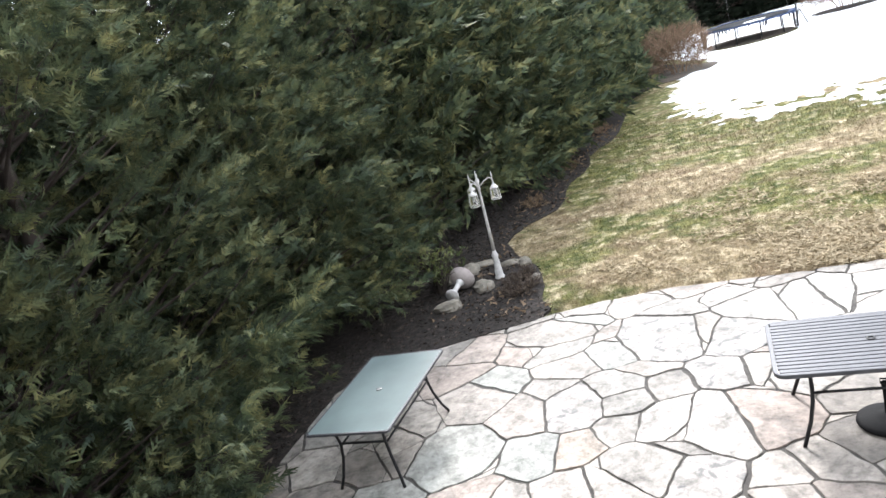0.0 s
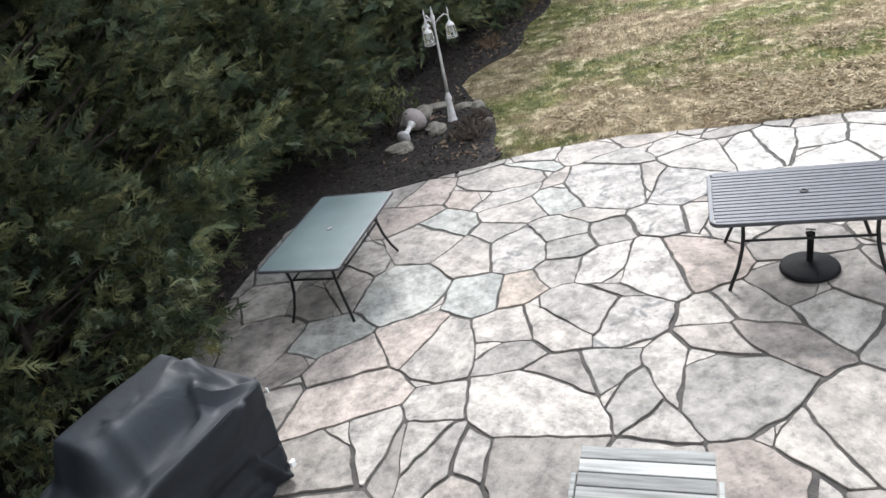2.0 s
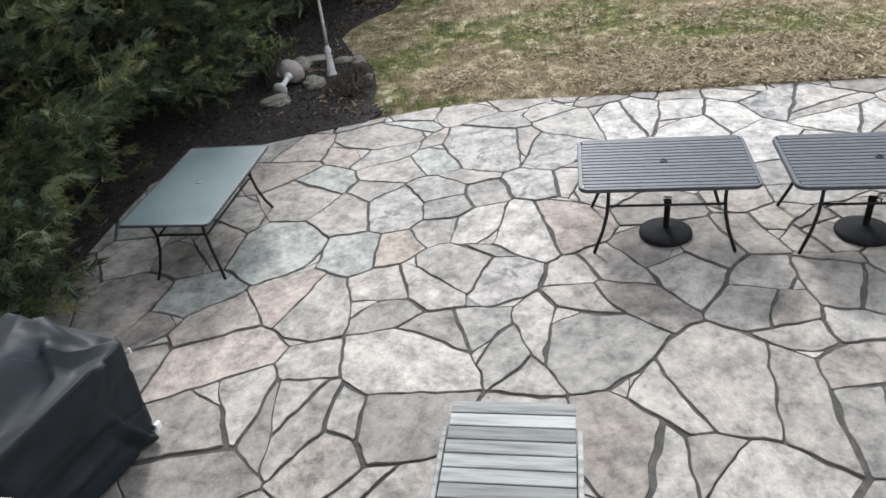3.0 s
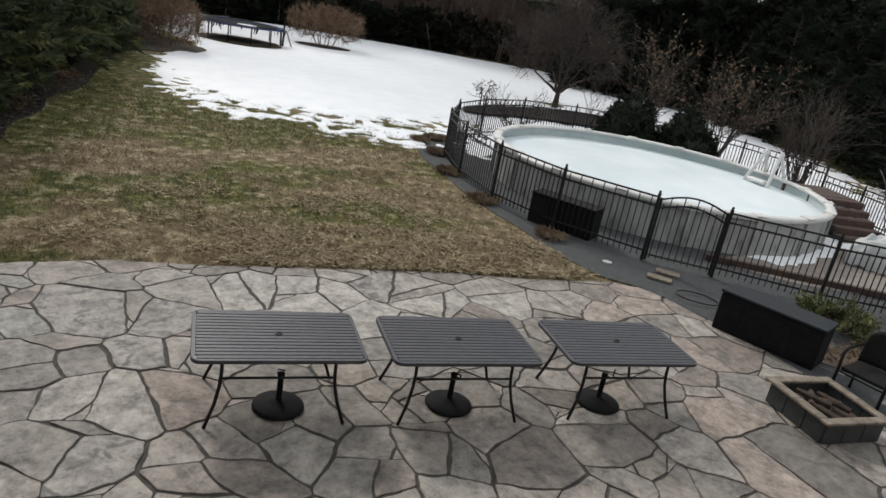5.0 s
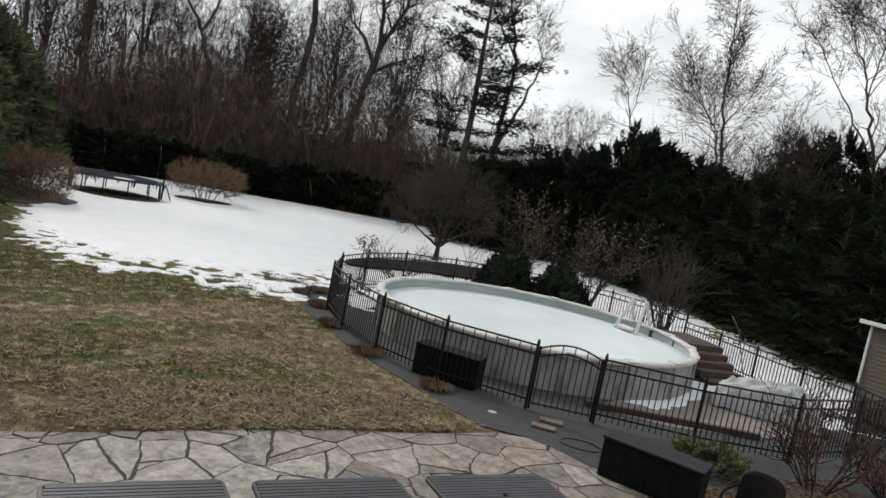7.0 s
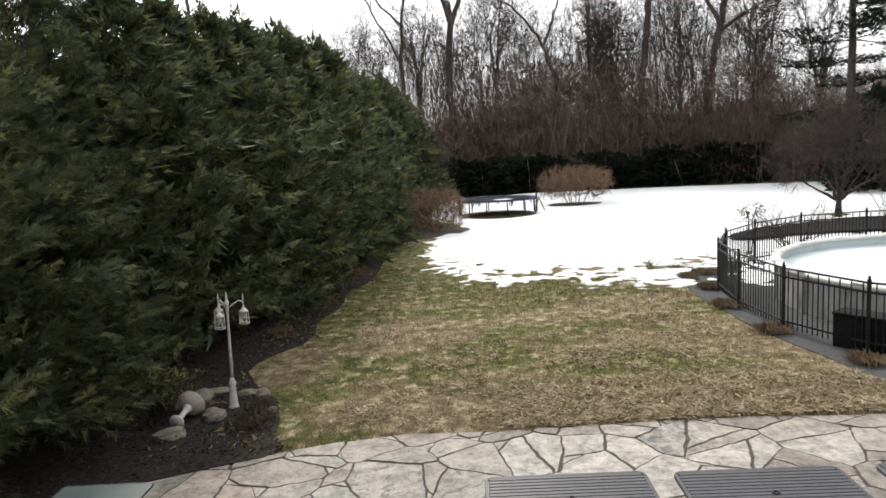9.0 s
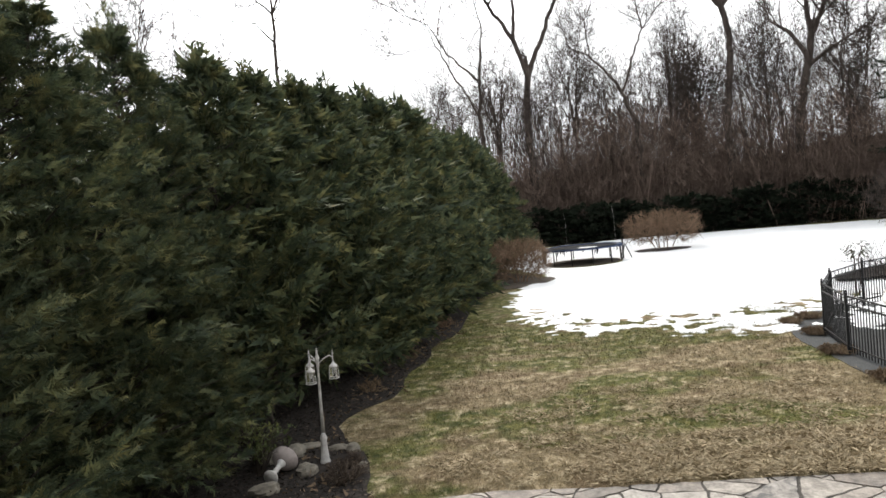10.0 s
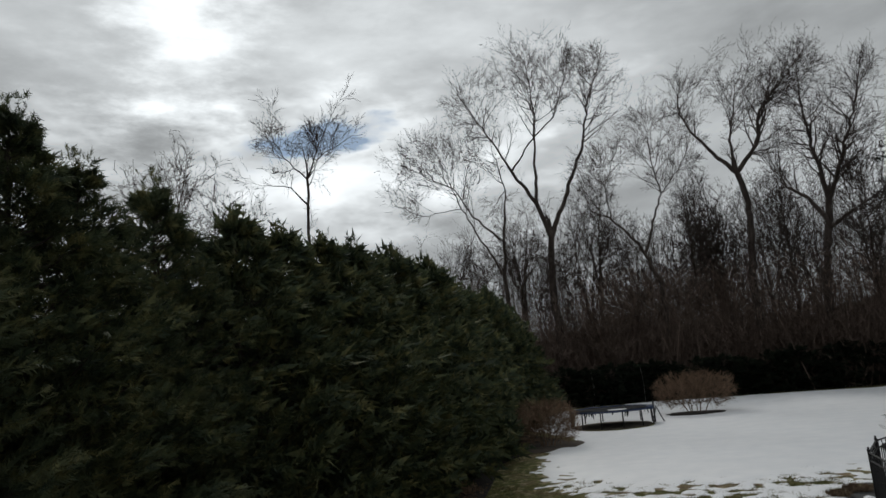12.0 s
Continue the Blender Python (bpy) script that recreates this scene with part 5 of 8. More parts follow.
limbed_tree("small leafless tree above the dark evergreens", 31, 41.68, 56, 0.15,
            [[(0, 8.6), (-1.3, 13.1), (-2.3, 15.2)], [(-0.8, 11.4), (-0.6, 13.7), (-0.7, 16)]],
            [(-2.1, 15, 2, 1.9), (-0.7, 15.1, 1.1, 1.6), (-2.2, 10.8, 1.4, 1)])
limbed_tree("tall thin leafless tree with a tufted top", 33, 48.18, 54, 0.2,
            [[(0, 9), (-0.8, 13.6), (-1.1, 18), (-1.4, 21.5)], [(-0.8, 14.7), (-0.5, 17.4), (-0.7, 19.5)]],
            [(-2.2, 20.6, 1.1, 1.4), (-1.6, 21.9, 0.7, 0.6), (-1, 18.1, 0.8, 2.2)])
limbed_tree("round-headed leafless oak above the dark evergreens", 41, 47.79, 57, 0.24,
            [[(0, 9.2), (-0.4, 11.6), (-2.3, 14)], [(-0.4, 11.6), (1.2, 14.3), (2.1, 15.8)], [(-0.4, 11.2), (-3.4, 16.5), (-4.2, 17.8)], [(-0.5, 12.1), (-0.3, 14.9)]],
            [(-0.8, 14.1, 3.9, 2.5), (2, 14.5, 2.3, 2.1), (-3.6, 16.3, 1.3, 2.5)])
limbed_tree("leafless tree of many upright stems", 44, 58.27, 48, 0.22,
            [[(0, 9), (-1.6, 14.6), (-3.4, 18.4)], [(-1.3, 13.5), (-1.1, 16.9), (-1.7, 19.8)], [(0.1, 9.4), (0.6, 13.2), (0.5, 16.4)], [(-1.3, 9.5), (-3, 14), (-4.7, 16.7)]],
            [(-3.6, 17.7, 1.7, 2.9), (-1.3, 18.3, 1.7, 3.3), (0.5, 16.1, 1.2, 3.5), (-4.7, 16, 1.4, 2.1)])
limbed_tree("tall leafless tree with long rising branches", 46, 64.14, 45, 0.26,
            [[(0, 6), (-1.1, 12.1), (-1.5, 17.4), (-1.3, 21)], [(-0.6, 9.6), (-2.4, 13.2), (-3.7, 17.5)], [(-1.1, 12.1), (0.1, 14.6), (1, 17)], [(-1.3, 14.7), (-2.4, 18.3), (-2.6, 20.6)]],
            [(-1.3, 18.7, 2.4, 3.5), (-2.9, 16.9, 1.5, 4), (0.8, 16.7, 1.6, 4.4)])
for row in (("tall", -3.0, 70, 20, 80), ("tall", 3.2, 72, 22, 250), ("tall", 10.6, 69, 20, 200), ("oak", 12.2, 74, 19, 95), ("tall", 17.0, 72, 20, 10), ("slim", 22.2, 66, 21, 150), ("oak", 26.5, 72, 18, 330), ("far", -31.5, 26, 12.4, 20), ("far_slim", -28.6, 27, 12.2, 60), ("far", -25.2, 28, 11.6, 140),
            ("far", -14.2, 60, 14.5, 10), ("far_slim", -12.4, 62, 15, 10), ("far", -16.6, 60, 13.5, 70), ("fork", 34.4, 64, 14, 60), ("oak", 37, 66, 12.5, 300), ("slim", 52.6, 46, 12.5, 120), ("slim", 61.3, 50, 18, 260), ("slim", 67.5, 42, 20, 80), ("tall", 71, 46, 19, 130)):
    wood(*row)
rng = random.Random(21)
for i in range(24):
    wood(rng.choice(("far", "far_slim", "far")), -9 + 33 * (i + rng.random()) / 24, rng.uniform(66, 76), rng.uniform(15, 20), rng.uniform(0, 360))
for i in range(70):
    wood(rng.choice(("far", "far_slim")), -22 + 96 * (i + rng.random()) / 70, rng.uniform(68, 96), rng.uniform(12, 17) - (5 if i > 33 else 0), rng.uniform(0, 360))
for i in range(30):
    az = -8 + 74 * (i + rng.random()) / 30
    wood("scrub", az, rng.uniform(60, 68) - max(0, az - 28) * 0.42, rng.uniform(6, 10.5), rng.uniform(0, 360))
for i in range(30):
    az = -8 + 78 * (i + rng.random()) / 30
    wood("thicket", az, rng.uniform(61, 70) - max(0, az - 28) * 0.42, rng.uniform(4.5, 9.5), rng.uniform(0, 360))

for i in range(13):
    wood(rng.choice(("far", "far_slim", "far")), 48 + 1.8 * i + rng.uniform(-0.5, 0.5), rng.uniform(46, 56), rng.uniform(9, 12.5), rng.uniform(0, 360))

# brown brush at the wood's edge
rs = np.random.default_rng(77)
hubs = 640
hub_az, hub_d = np.radians(-9 + 77 * rs.random(hubs)), 60.8 + 13 * rs.random(hubs) ** 1.3
hub_d -= np.maximum(0, np.degrees(hub_az) - 30) * 0.38
hub_h = 4.2 + 6.4 * rs.random(hubs) ** 1.3
hub_h *= np.where(np.degrees(hub_az) > 24, 0.78, 1.0)
hub_az[:130] = np.radians(42 + 30 * rs.random(130))
hub_d[:130] = 54 - 0.3 * (np.degrees(hub_az[:130]) - 42) + rs.random(130) * 5
hub_h[:130] = 5.5 + 5.0 * rs.random(130)
# the densest brush, taller on the near side of the far house
hub_az = np.concatenate([hub_az, np.radians(0.5 + 15.3 * rs.random(190)), np.radians(15.5 + 18 * rs.random(110))])
hub_d = np.concatenate([hub_d, 65 + 7 * rs.random(300)])
hub_h = np.concatenate([hub_h, 5.6 + 5.4 * rs.random(190), 4.8 + 3.6 * rs.random(110)])


def strands(n, upright, first=0, last=hubs, fill=1.25):
    """Bare stems rising from clumps, or the fine tangle of shoots that hangs about them."""
    hub = rs.integers(first, last, n)
    x = hub_d[hub] * np.sin(hub_az[hub]) + rs.normal(size=n) * 1.1
    y = hub_d[hub] * np.cos(hub_az[hub]) + rs.normal(size=n) * 0.9
    if upright:
        root = np.stack([x, y, np.zeros(n)], 1)
        tall = hub_h[hub] * (0.3 + 0.8 * rs.random(n))
        way = np.concatenate([rs.normal(size=(n, 2)) * 0.16, np.ones((n, 1))], 1) * tall[:, None]
        w = 0.02 + 0.025 * rs.random(n)
    else:
        h = hub_h[hub] * (0.06 + 1.0 * rs.random(n) ** fill)
        root = np.stack([x + rs.normal(size=n) * 0.12 * h, y, h], 1)
        way = (rs.normal(size=(n, 3)) * np.array([0.8, 0.8, 0.6]) + np.array([0, 0, 0.3])) * (0.6 + 0.9 * rs.random(n))[:, None]
        w = 0.015 + 0.016 * rs.random(n)
    ang = rs.random(n) * np.pi
    side = np.stack([np.cos(ang) * w, np.sin(ang) * w, 0 * w], 1)
    return np.stack([root - side, root + side, root + way], 1).reshape(-1, 3)


bv = np.concatenate([strands(9000, True), strands(230000, False), strands(2600, True, hubs, hubs + 300), strands(80000, False, hubs, hubs + 300, 1.0)])
bt = np.arange(len(bv)).reshape(-1, 3)
me = raw_mesh("brush", bv, bt)
me.materials.append(M_BRUSH)
tagged(new("brush", me), "tangled brown undergrowth at the edge of the woods", "undergrowth", kind="stuff")

# far rise of woods that closes the view
g = Geo()
ring = []
for i in range(1201):
    a = radians(-110 + 220 * i / 1200)
    ring.append((150 * math.sin(a), 150 * math.cos(a), 8.5 + 3.0 * noise.noise((i * 0.023, 0, 0)) + 2.0 * noise.noise((i * 0.09, 4, 0)) + 1.6 * noise.noise((i * 0.31, 9, 0)) + 2.2 * noise.noise((i * 0.93, 2, 0))))
g.add([(x, y, -1) for x, y, z in ring] + list(ring) + [(x * 1.1, y * 1.1, -1) for x, y, z in ring],
      [f for i in range(1200) for f in ((i + 1, i, 1201 + i, 1202 + i), (1202 + i, 1201 + i, 2402 + i, 2403 + i))])
part("backdrop", g, M_FAR, smooth=True)
tagged(bpy.data.objects["backdrop"], "low brown rise of distant winter woods", "distant woods", kind="structure")

# white pine with level boughs
rs = np.random.default_rng(5)
pine = thing("pine_tree", "tall white pine with level tiers of dark needles", "tree", (*polar(28.4, 52), 0))
H = 21.0
segs = [(0, 0, -0.1, 0.1, 0, 9, 0.3, 0.22), (0.1, 0, 9, 0, 0.1, 16, 0.22, 0.12), (0, 0.1, 16, 0, 0, H, 0.12, 0.02)]
O, D, S = [], [], []
for i in range(56):
    tier = i // 4
    z0 = 4.6 + (H - 5.0) * (tier + 0.12 * rs.random()) / 14
    a = rs.random() * 2 * math.pi
    full = (z0 - 4.6) / (H - 4.6)
    r = (5.9 * (1 - full ** 1.5) + 1.0) * (0.45 + 0.6 * rs.random()) * (0.8 if tier < 2 else 1)
    d = np.array([math.cos(a), math.sin(a), 0.02 + 0.3 * full + 0.08 * rs.random()])
    p = np.array([0, 0, z0])
    bow = np.array([0, 0, -0.10 * r])
    segs.append((*p, *(p + d * r * 0.5 + bow), 0.05, 0.03))
    segs.append((*(p + d * r * 0.5 + bow), *(p + d * r), 0.03, 0.012))
    n = int(150 * r / 3) + 16
    t = 0.28 + 0.72 * np.sqrt(rs.random(n))
    O.append(p + d * (r * t)[:, None] + bow * (4 * t * (1 - t))[:, None] + rs.normal(size=(n, 3)) * np.array([0.5, 0.5, 0.04]) * (0.5 + t)[:, None] * min(1, r / 3))
    D.append(d + rs.normal(size=(n, 3)) * np.array([0.7, 0.7, 0.12]) + np.array([0, 0, 0.12]))
    S.append(0.22 + 0.2 * rs.random(n))
v, f = rods(segs, 6)
part("trunk", raw_mesh("trunk", v, f, True), M_BARK, pine)
v, f = sprays(np.concatenate(O), np.concatenate(D), np.concatenate(S), 0.34, rs, 7, 0.05)
part("crown", raw_mesh("crown", v, f), M_EVERGREEN, pine)

# house far behind the woods
far_house = thing("far_house", "beige house with small windows glimpsed through the woods", "house", (*polar(10.2, 104), -1.6), -10)
g = Geo()
g.box((0, 0, 3.0), (10, 7, 6.2), 0.02)
part("wall", g, M_PLASTER, far_house)
g = Geo()
g.add([(-5.4, -3.9, 6.0), (5.4, -3.9, 6.0), (5.4, 3.9, 6.0), (-5.4, 3.9, 6.0), (-5.4, 0, 8.6), (5.4, 0, 8.6)], [(0, 1, 5, 4), (2, 3, 4, 5), (0, 4, 3), (1, 2, 5), (3, 2, 1, 0)])
part("roof", g, M_CONCRETE, far_house)
for x, z in ((-3.4, 1.6), (-1.2, 1.6), (1.4, 1.6), (3.6, 1.6), (-3.4, 4.5), (-1.2, 4.5), (1.4, 4.5), (3.6, 4.5)):
    g = Geo()
    for dx, dz, sx, sz in ((-0.5, 0, 0.1, 1.5), (0.5, 0, 0.1, 1.5), (0, 0.72, 1.1, 0.1), (0, -0.72, 1.1, 0.1), (0, 0, 1.0, 0.06)):
        g.box((x + dx, -3.53, z + dz), (sx, 0.1, sz), 0.01)
    win = part("window", g, M_WHITE, far_house)
    g = Geo()
    g.box((x, -3.51, z), (0.92, 0.04, 1.36))
    part("pane", g, M_PANE, win)

# ---- pool, fence and deck ----
POOL, POOL_R, RIM_Z = (11.33, 15.22), 4.30, 0.87
pool = thing("swimming_pool", "round above-ground pool filled with ice and snow", "pool", (*POOL, 0))
N = 96
g = Geo()
ring = lambda r, z: [(r * math.cos(2 * math.pi * i / N), r * math.sin(2 * math.pi * i / N), z) for i in range(N)]
def band(g, rings):
    vs = [p for r in rings for p in r]
    g.add(vs, [(k * N + i, k * N + (i + 1) % N, (k + 1) * N + (i + 1) % N, (k + 1) * N + i) for k in range(len(rings) - 1) for i in range(N)])
band(g, [ring(POOL_R - 0.06, -0.02), ring(POOL_R - 0.06, RIM_Z - 0.03)])
part("wall", g, M_POOLWALL, pool, smooth=True)
g = Geo()
band(g, [ring(POOL_R - 0.09, RIM_Z - 0.03), ring(POOL_R - 0.09, 0.1)])
part("liner", g, M_LINER, pool, "pale aqua vinyl liner", smooth=True)
g = Geo()
band(g, [ring(POOL_R - 0.0, RIM_Z - 0.085), ring(POOL_R + 0.03, RIM_Z - 0.03), ring(POOL_R - 0.02, RIM_Z + 0.02), ring(POOL_R - 0.17, RIM_Z + 0.02), ring(POOL_R - 0.21, RIM_Z - 0.025), ring(POOL_R - 0.17, RIM_Z - 0.06)])
part("rim", g, M_RIM, pool, "pale resin top rail", smooth=True)
for k in range(18):
    a = 2 * math.pi * (k + 0.3) / 18
    m = Matrix.Rotation(a, 3, "Z")
    g = Geo()
    g.box(m @ Vector((POOL_R - 0.03, 0, RIM_Z / 2 - 0.02)), (0.06, 0.15, RIM_Z - 0.04), 0.015, m)
    part("upright", g, M_POOLWALL, pool)
    g = Geo()
    g.box(m @ Vector((POOL_R - 0.09, 0, RIM_Z + 0.018)), (0.26, 0.26, 0.04), 0.012, m)
    part("rail_cap", g, M_RIM, pool)
vs = [(0, 0, 0.60)]
fs = []
for r in range(1, 15):
    for i in range(48):
        a = 2 * math.pi * i / 48
        rr = (POOL_R - 0.09) * r / 14
        vs.append((rr * math.cos(a), rr * math.sin(a), 0.60 + 0.02 * noise.noise((rr * math.cos(a) * 0.6, rr * math.sin(a) * 0.6, 0))))
fs += [(0, 1 + i, 1 + (i + 1) % 48) for i in range(48)]
fs += [(1 + r * 48 + i, 1 + (r + 1) * 48 + i, 1 + (r + 1) * 48 + (i + 1) % 48, 1 + r * 48 + (i + 1) % 48) for r in range(13) for i in range(48)]
ice = Geo().add(vs, fs)
solo("pool_ice", ice, M_ICE, "sheet of grey-white ice and snow in the pool", "ice", (*POOL, 0), kind="stuff", smooth=True)

ladder = thing("pool_ladder", "white plastic A-frame pool ladder over the rim", "ladder", (15.3, 15.52, 0), -85)
for x in (-1, 1):
    g = Geo()
    g.tube([(x * 0.44, -0.40, 0.46), (x * 0.42, -0.36, 0.6), (x * 0.27, -0.03, 1.46), (x * 0.265, 0.0, 1.58)], 0.048, 8)
    part("inner_leg", g, M_VINYL, ladder, smooth=True)
    g = Geo()
    g.tube([(x * 0.262, 0.0, 1.6), (x * 0.27, 0.04, 1.46), (x * 0.33, 0.24, 0.98), (x * 0.34, 0.27, 0.89)], 0.048, 8)
    part("outer_leg", g, M_VINYL, ladder, smooth=True)
    g = Geo()
    g.tube([(x * 0.31, -0.14, 1.17), (x * 0.305, 0.15, 1.17)], 0.024, 8)
    part("cross_bar", g, M_VINYL, ladder, smooth=True)
g = Geo()
g.box((0, -0.3, 0.70), (0.6, 0.27, 0.1), 0.03)
part("tread", g, M_VINYL, ladder)

FRONT = [(16.4, 8.2), (14.2, 7.9), (12.23, 7.85), (10.54, 8.62), (9.05, 9.68), (7.97, 10.37), (6.76, 11.76), (6.10, 13.45), (5.98, 15.35), (6.24, 17.3), (7.08, 19.06), (8.5, 20.6), (10.4, 21.8), (12.5, 22.0), (14.6, 21.5), (16.3, 20.3), (17.2, 18.8), (17.5, 17.4), (17.75, 15.8)]
RIGHT = [(17.75, 15.8), (17.65, 14.3), (17.4, 12.8), (17.2, 11.2), (17.0, 9.7), (16.4, 8.2)]
fence = thing("fence", "black metal picket fence round the pool", "fence")
POST = Geo().box((0, 0, 0.65), (0.055, 0.055, 1.3), 0.006).mesh("post")
CAP = Geo().lathe([(0.0, 0), (0.036, 0.002), (0.036, 0.018), (0.016, 0.03), (0.026, 0.05), (0.022, 0.072), (0.001, 0.085)], (0, 0, 1.3), 10).mesh("post_cap", True)
PICKET = Geo().box((0, 0, 0.62), (0.017, 0.017, 1.08)).add([(-0.0085, -0.0085, 1.16), (0.0085, -0.0085, 1.16), (0.0085, 0.0085, 1.16), (-0.0085, 0.0085, 1.16), (0, 0, 1.2)], [(0, 1, 4), (1, 2, 4), (2, 3, 4), (3, 0, 4)]).mesh("picket")
for me in (POST, CAP, PICKET):
    me.materials.append(M_BLACK)


def fence_run(points, tall, gate=None, apart=0.112):
    """Posts, rails and pickets from point to point; the panel numbered gate is an arched gate, a thing of its own."""
    s = tall / 1.26
    for k, (x, y) in enumerate(points):
        ob = part("post", POST, M_BLACK, fence)
        ang = math.atan2(points[min(k + 1, len(points) - 1)][1] - points[max(k - 1, 0)][1], points[min(k + 1, len(points) - 1)][0] - points[max(k - 1, 0)][0])
        ob.matrix_basis = pose(x, y, 0, 0, 0, math.degrees(ang))
        ob.scale = (1, 1, s * 0.985)
        cap = part("post_cap", CAP, M_BLACK, ob)
    for k, (a, b) in enumerate(zip(points, points[1:])):
        d = Vector((b[0] - a[0], b[1] - a[1], 0))
        L, ang = d.length, math.atan2(d.y, d.x)
        gated = k == gate
        owner = fence
        if gated:
            owner = thing("fence_gate", "arched black metal gate in the pool fence", "gate")
            for e in (0.055, L - 0.055):
                stile = part("gate_stile", POST, M_BLACK, owner)
                stile.matrix_basis = pose(a[0] + d.x / L * e, a[1] + d.y / L * e, 0.03, 0, 0, math.degrees(ang))
                stile.scale = (0.8, 0.8, 0.93)
        for z in (1.26 * s - 0.02, 1.26 * s - 0.19, 0.2):
            g = Geo()
            n = 12
            arch = (lambda u: 0.17 * math.sin(math.pi * u) if gated and z > 0.5 else 0.0)
            if gated:
                g.tube([Vector((a[0], a[1], z + arch(i / n) - 0.06)) + d * (i / n) for i in range(n + 1)], 0.017, 4)
            else:
                g.box((a[0] + d.x / 2, a[1] + d.y / 2, z), (L - 0.05, 0.028, 0.034), 0.004, Matrix.Rotation(ang, 3, "Z"))
            part("rail", g, M_BLACK, owner)
        n = max(3, round(L / apart))
        joined = Geo()
        for i in range(1, n):
            u = i / n
            x, y = a[0] + d.x * u, a[1] + d.y * u
            hs = s * (1 + (0.11 * math.sin(math.pi * u) if gated else 0)) * (1.035 if i % 2 else 0.93)
            if k < 11 and tall > 1.2:
                ob = part("picket", PICKET, M_BLACK, owner)
                ob.matrix_basis = pose(x, y, 0.0, 0, 0, math.degrees(ang))
                ob.scale = (1, 1, hs)
            else:
                joined.box((x, y, 0.62 * hs), (0.02, 0.02, 1.1 * hs), 0, Matrix.Rotation(ang, 3, "Z"))
        if joined.n:
            part("far_picket", joined, M_BLACK, owner, kind="stuff")


fence_run(FRONT, 1.26, gate=4)
fence_run(RIGHT, 1.04)

deck = thing("pool_deck", "dark red-brown wooden steps up to the pool", "deck", (16.0, 13.9, 0), -8)
for k in range(5):
    for j in range(2):
        g = Geo()
        g.box((0, -1.55 + 0.28 * k + 0.13 * j, 0.17 * (k + 1) - 0.02), (1.35, 0.125, 0.032), 0.005)
        part("tread_board", g, M_DECK, deck)
    g = Geo()
    g.box((0, -1.63 + 0.28 * k, 0.17 * (k + 0.5) - 0.01), (1.35, 0.02, 0.15), 0.003)
    part("riser", g, M_DECK, deck)
for j in range(9):
    g = Geo()
    g.box((0, -0.1 + 0.142 * j, 0.83), (1.4, 0.135, 0.034), 0.005)
    part("deck_board", g, M_DECK, deck)
for x in (-0.62, 0.62):
    for y in (-0.05, 1.05):
        g = Geo()
        g.box((x, y, 0.4), (0.09, 0.09, 0.8), 0.008)
        part("support_post", g, M_DECK, deck)

# ---- garage ----
garage = thing("garage", "tan-sided garage with a pale roll-up door", "garage")
GX = 18.35
g = Geo()
g.add([(GX + 0.1, -1.15, 0), (GX + 6, -1.15, 0), (GX + 6, 10.35, 0), (GX + 0.1, 10.35, 0), (GX + 0.1, -1.15, 2.4), (GX + 6, -1.15, 1.72), (GX + 6, 10.35, 1.72), (GX + 0.1, 10.35, 2.4)],
      [(3, 2, 1, 0), (4, 5, 6, 7), (0, 1, 5, 4), (1, 2, 6, 5), (2, 3, 7, 6), (3, 0, 4, 7)])
part("wall", g, M_CONCRETE, garage)
courses = [k for k in range(22)]
for k in courses:
    z = 0.16 + 0.108 * k
    for y0, y1 in ((8.86, 10.42),) + (((2.0, 8.86),) if z > 2.25 else ()):
        g = Geo()
        g.add([(GX - 0.022, y0, z - 0.052), (GX - 0.004, y0, z + 0.056), (GX + 0.09, y0, z + 0.056), (GX + 0.09, y0, z - 0.052),
               (GX - 0.022, y1, z - 0.052), (GX - 0.004, y1, z + 0.056), (GX + 0.09, y1, z + 0.056), (GX + 0.09, y1, z - 0.052)],
              [(0, 4, 5, 1), (1, 5, 6, 2), (3, 7, 4, 0), (0, 1, 2, 3), (7, 6, 5, 4)])
        part("siding_board", g, M_SIDING, garage)
g = Geo()
g.box((GX - 0.02, 10.44, 1.2), (0.07, 0.06, 2.4), 0.008)
part("corner_board", g, M_WHITE, garage)
g = Geo()
g.box((GX - 0.02, 8.80, 1.12), (0.06, 0.09, 2.24), 0.008)
g.box((GX - 0.02, 6.2, 2.22), (0.07, 5.3, 0.12), 0.008)
part("door_trim", g, M_WHITE, garage)
gd = part("garage_door", Geo().box((GX + 0.045, 6.2, 1.08), (0.05, 5.0, 2.14), 0.006), M_GARDOOR, garage, "pale grey-green sectional door")
for r in range(4):
    for c in range(6):
        g = Geo()
        g.box((GX + 0.018, 8.3 - 0.83 * c, 0.3 + 0.53 * r), (0.012, 0.66, 0.36), 0.005)
        part("door_panel", g, M_GARDOOR, gd)
g = Geo()
g.add([(GX - 0.15, 10.6, 2.43), (GX - 0.15, -1.4, 2.43), (GX + 6.3, -1.4, 1.70), (GX + 6.3, 10.6, 1.70), (GX - 0.15, 10.6, 2.52), (GX - 0.15, -1.4, 2.52), (GX + 6.3, -1.4, 1.79), (GX + 6.3, 10.6, 1.79)],
      [(0, 1, 2, 3), (7, 6, 5, 4), (0, 4, 5, 1), (1, 5, 6, 2), (2, 6, 7, 3), (3, 7, 4, 0)])
part("roof", g, M_ROOF, garage)
g = Geo()
g.box((GX - 0.17, 4.65, 2.485), (0.04, 12.1, 0.1), 0.008)
part("eave_board", g, M_WHITE, garage)
sheet("driveway", [(18.3, 9.2), (18.3, -6), (13, -6), (14.5, 5.2), (17.4, 6.4), (17.6, 8.8)], 0.02, M_CONCRETE, "concrete apron before the garage door", "driveway", 0.02, 0)

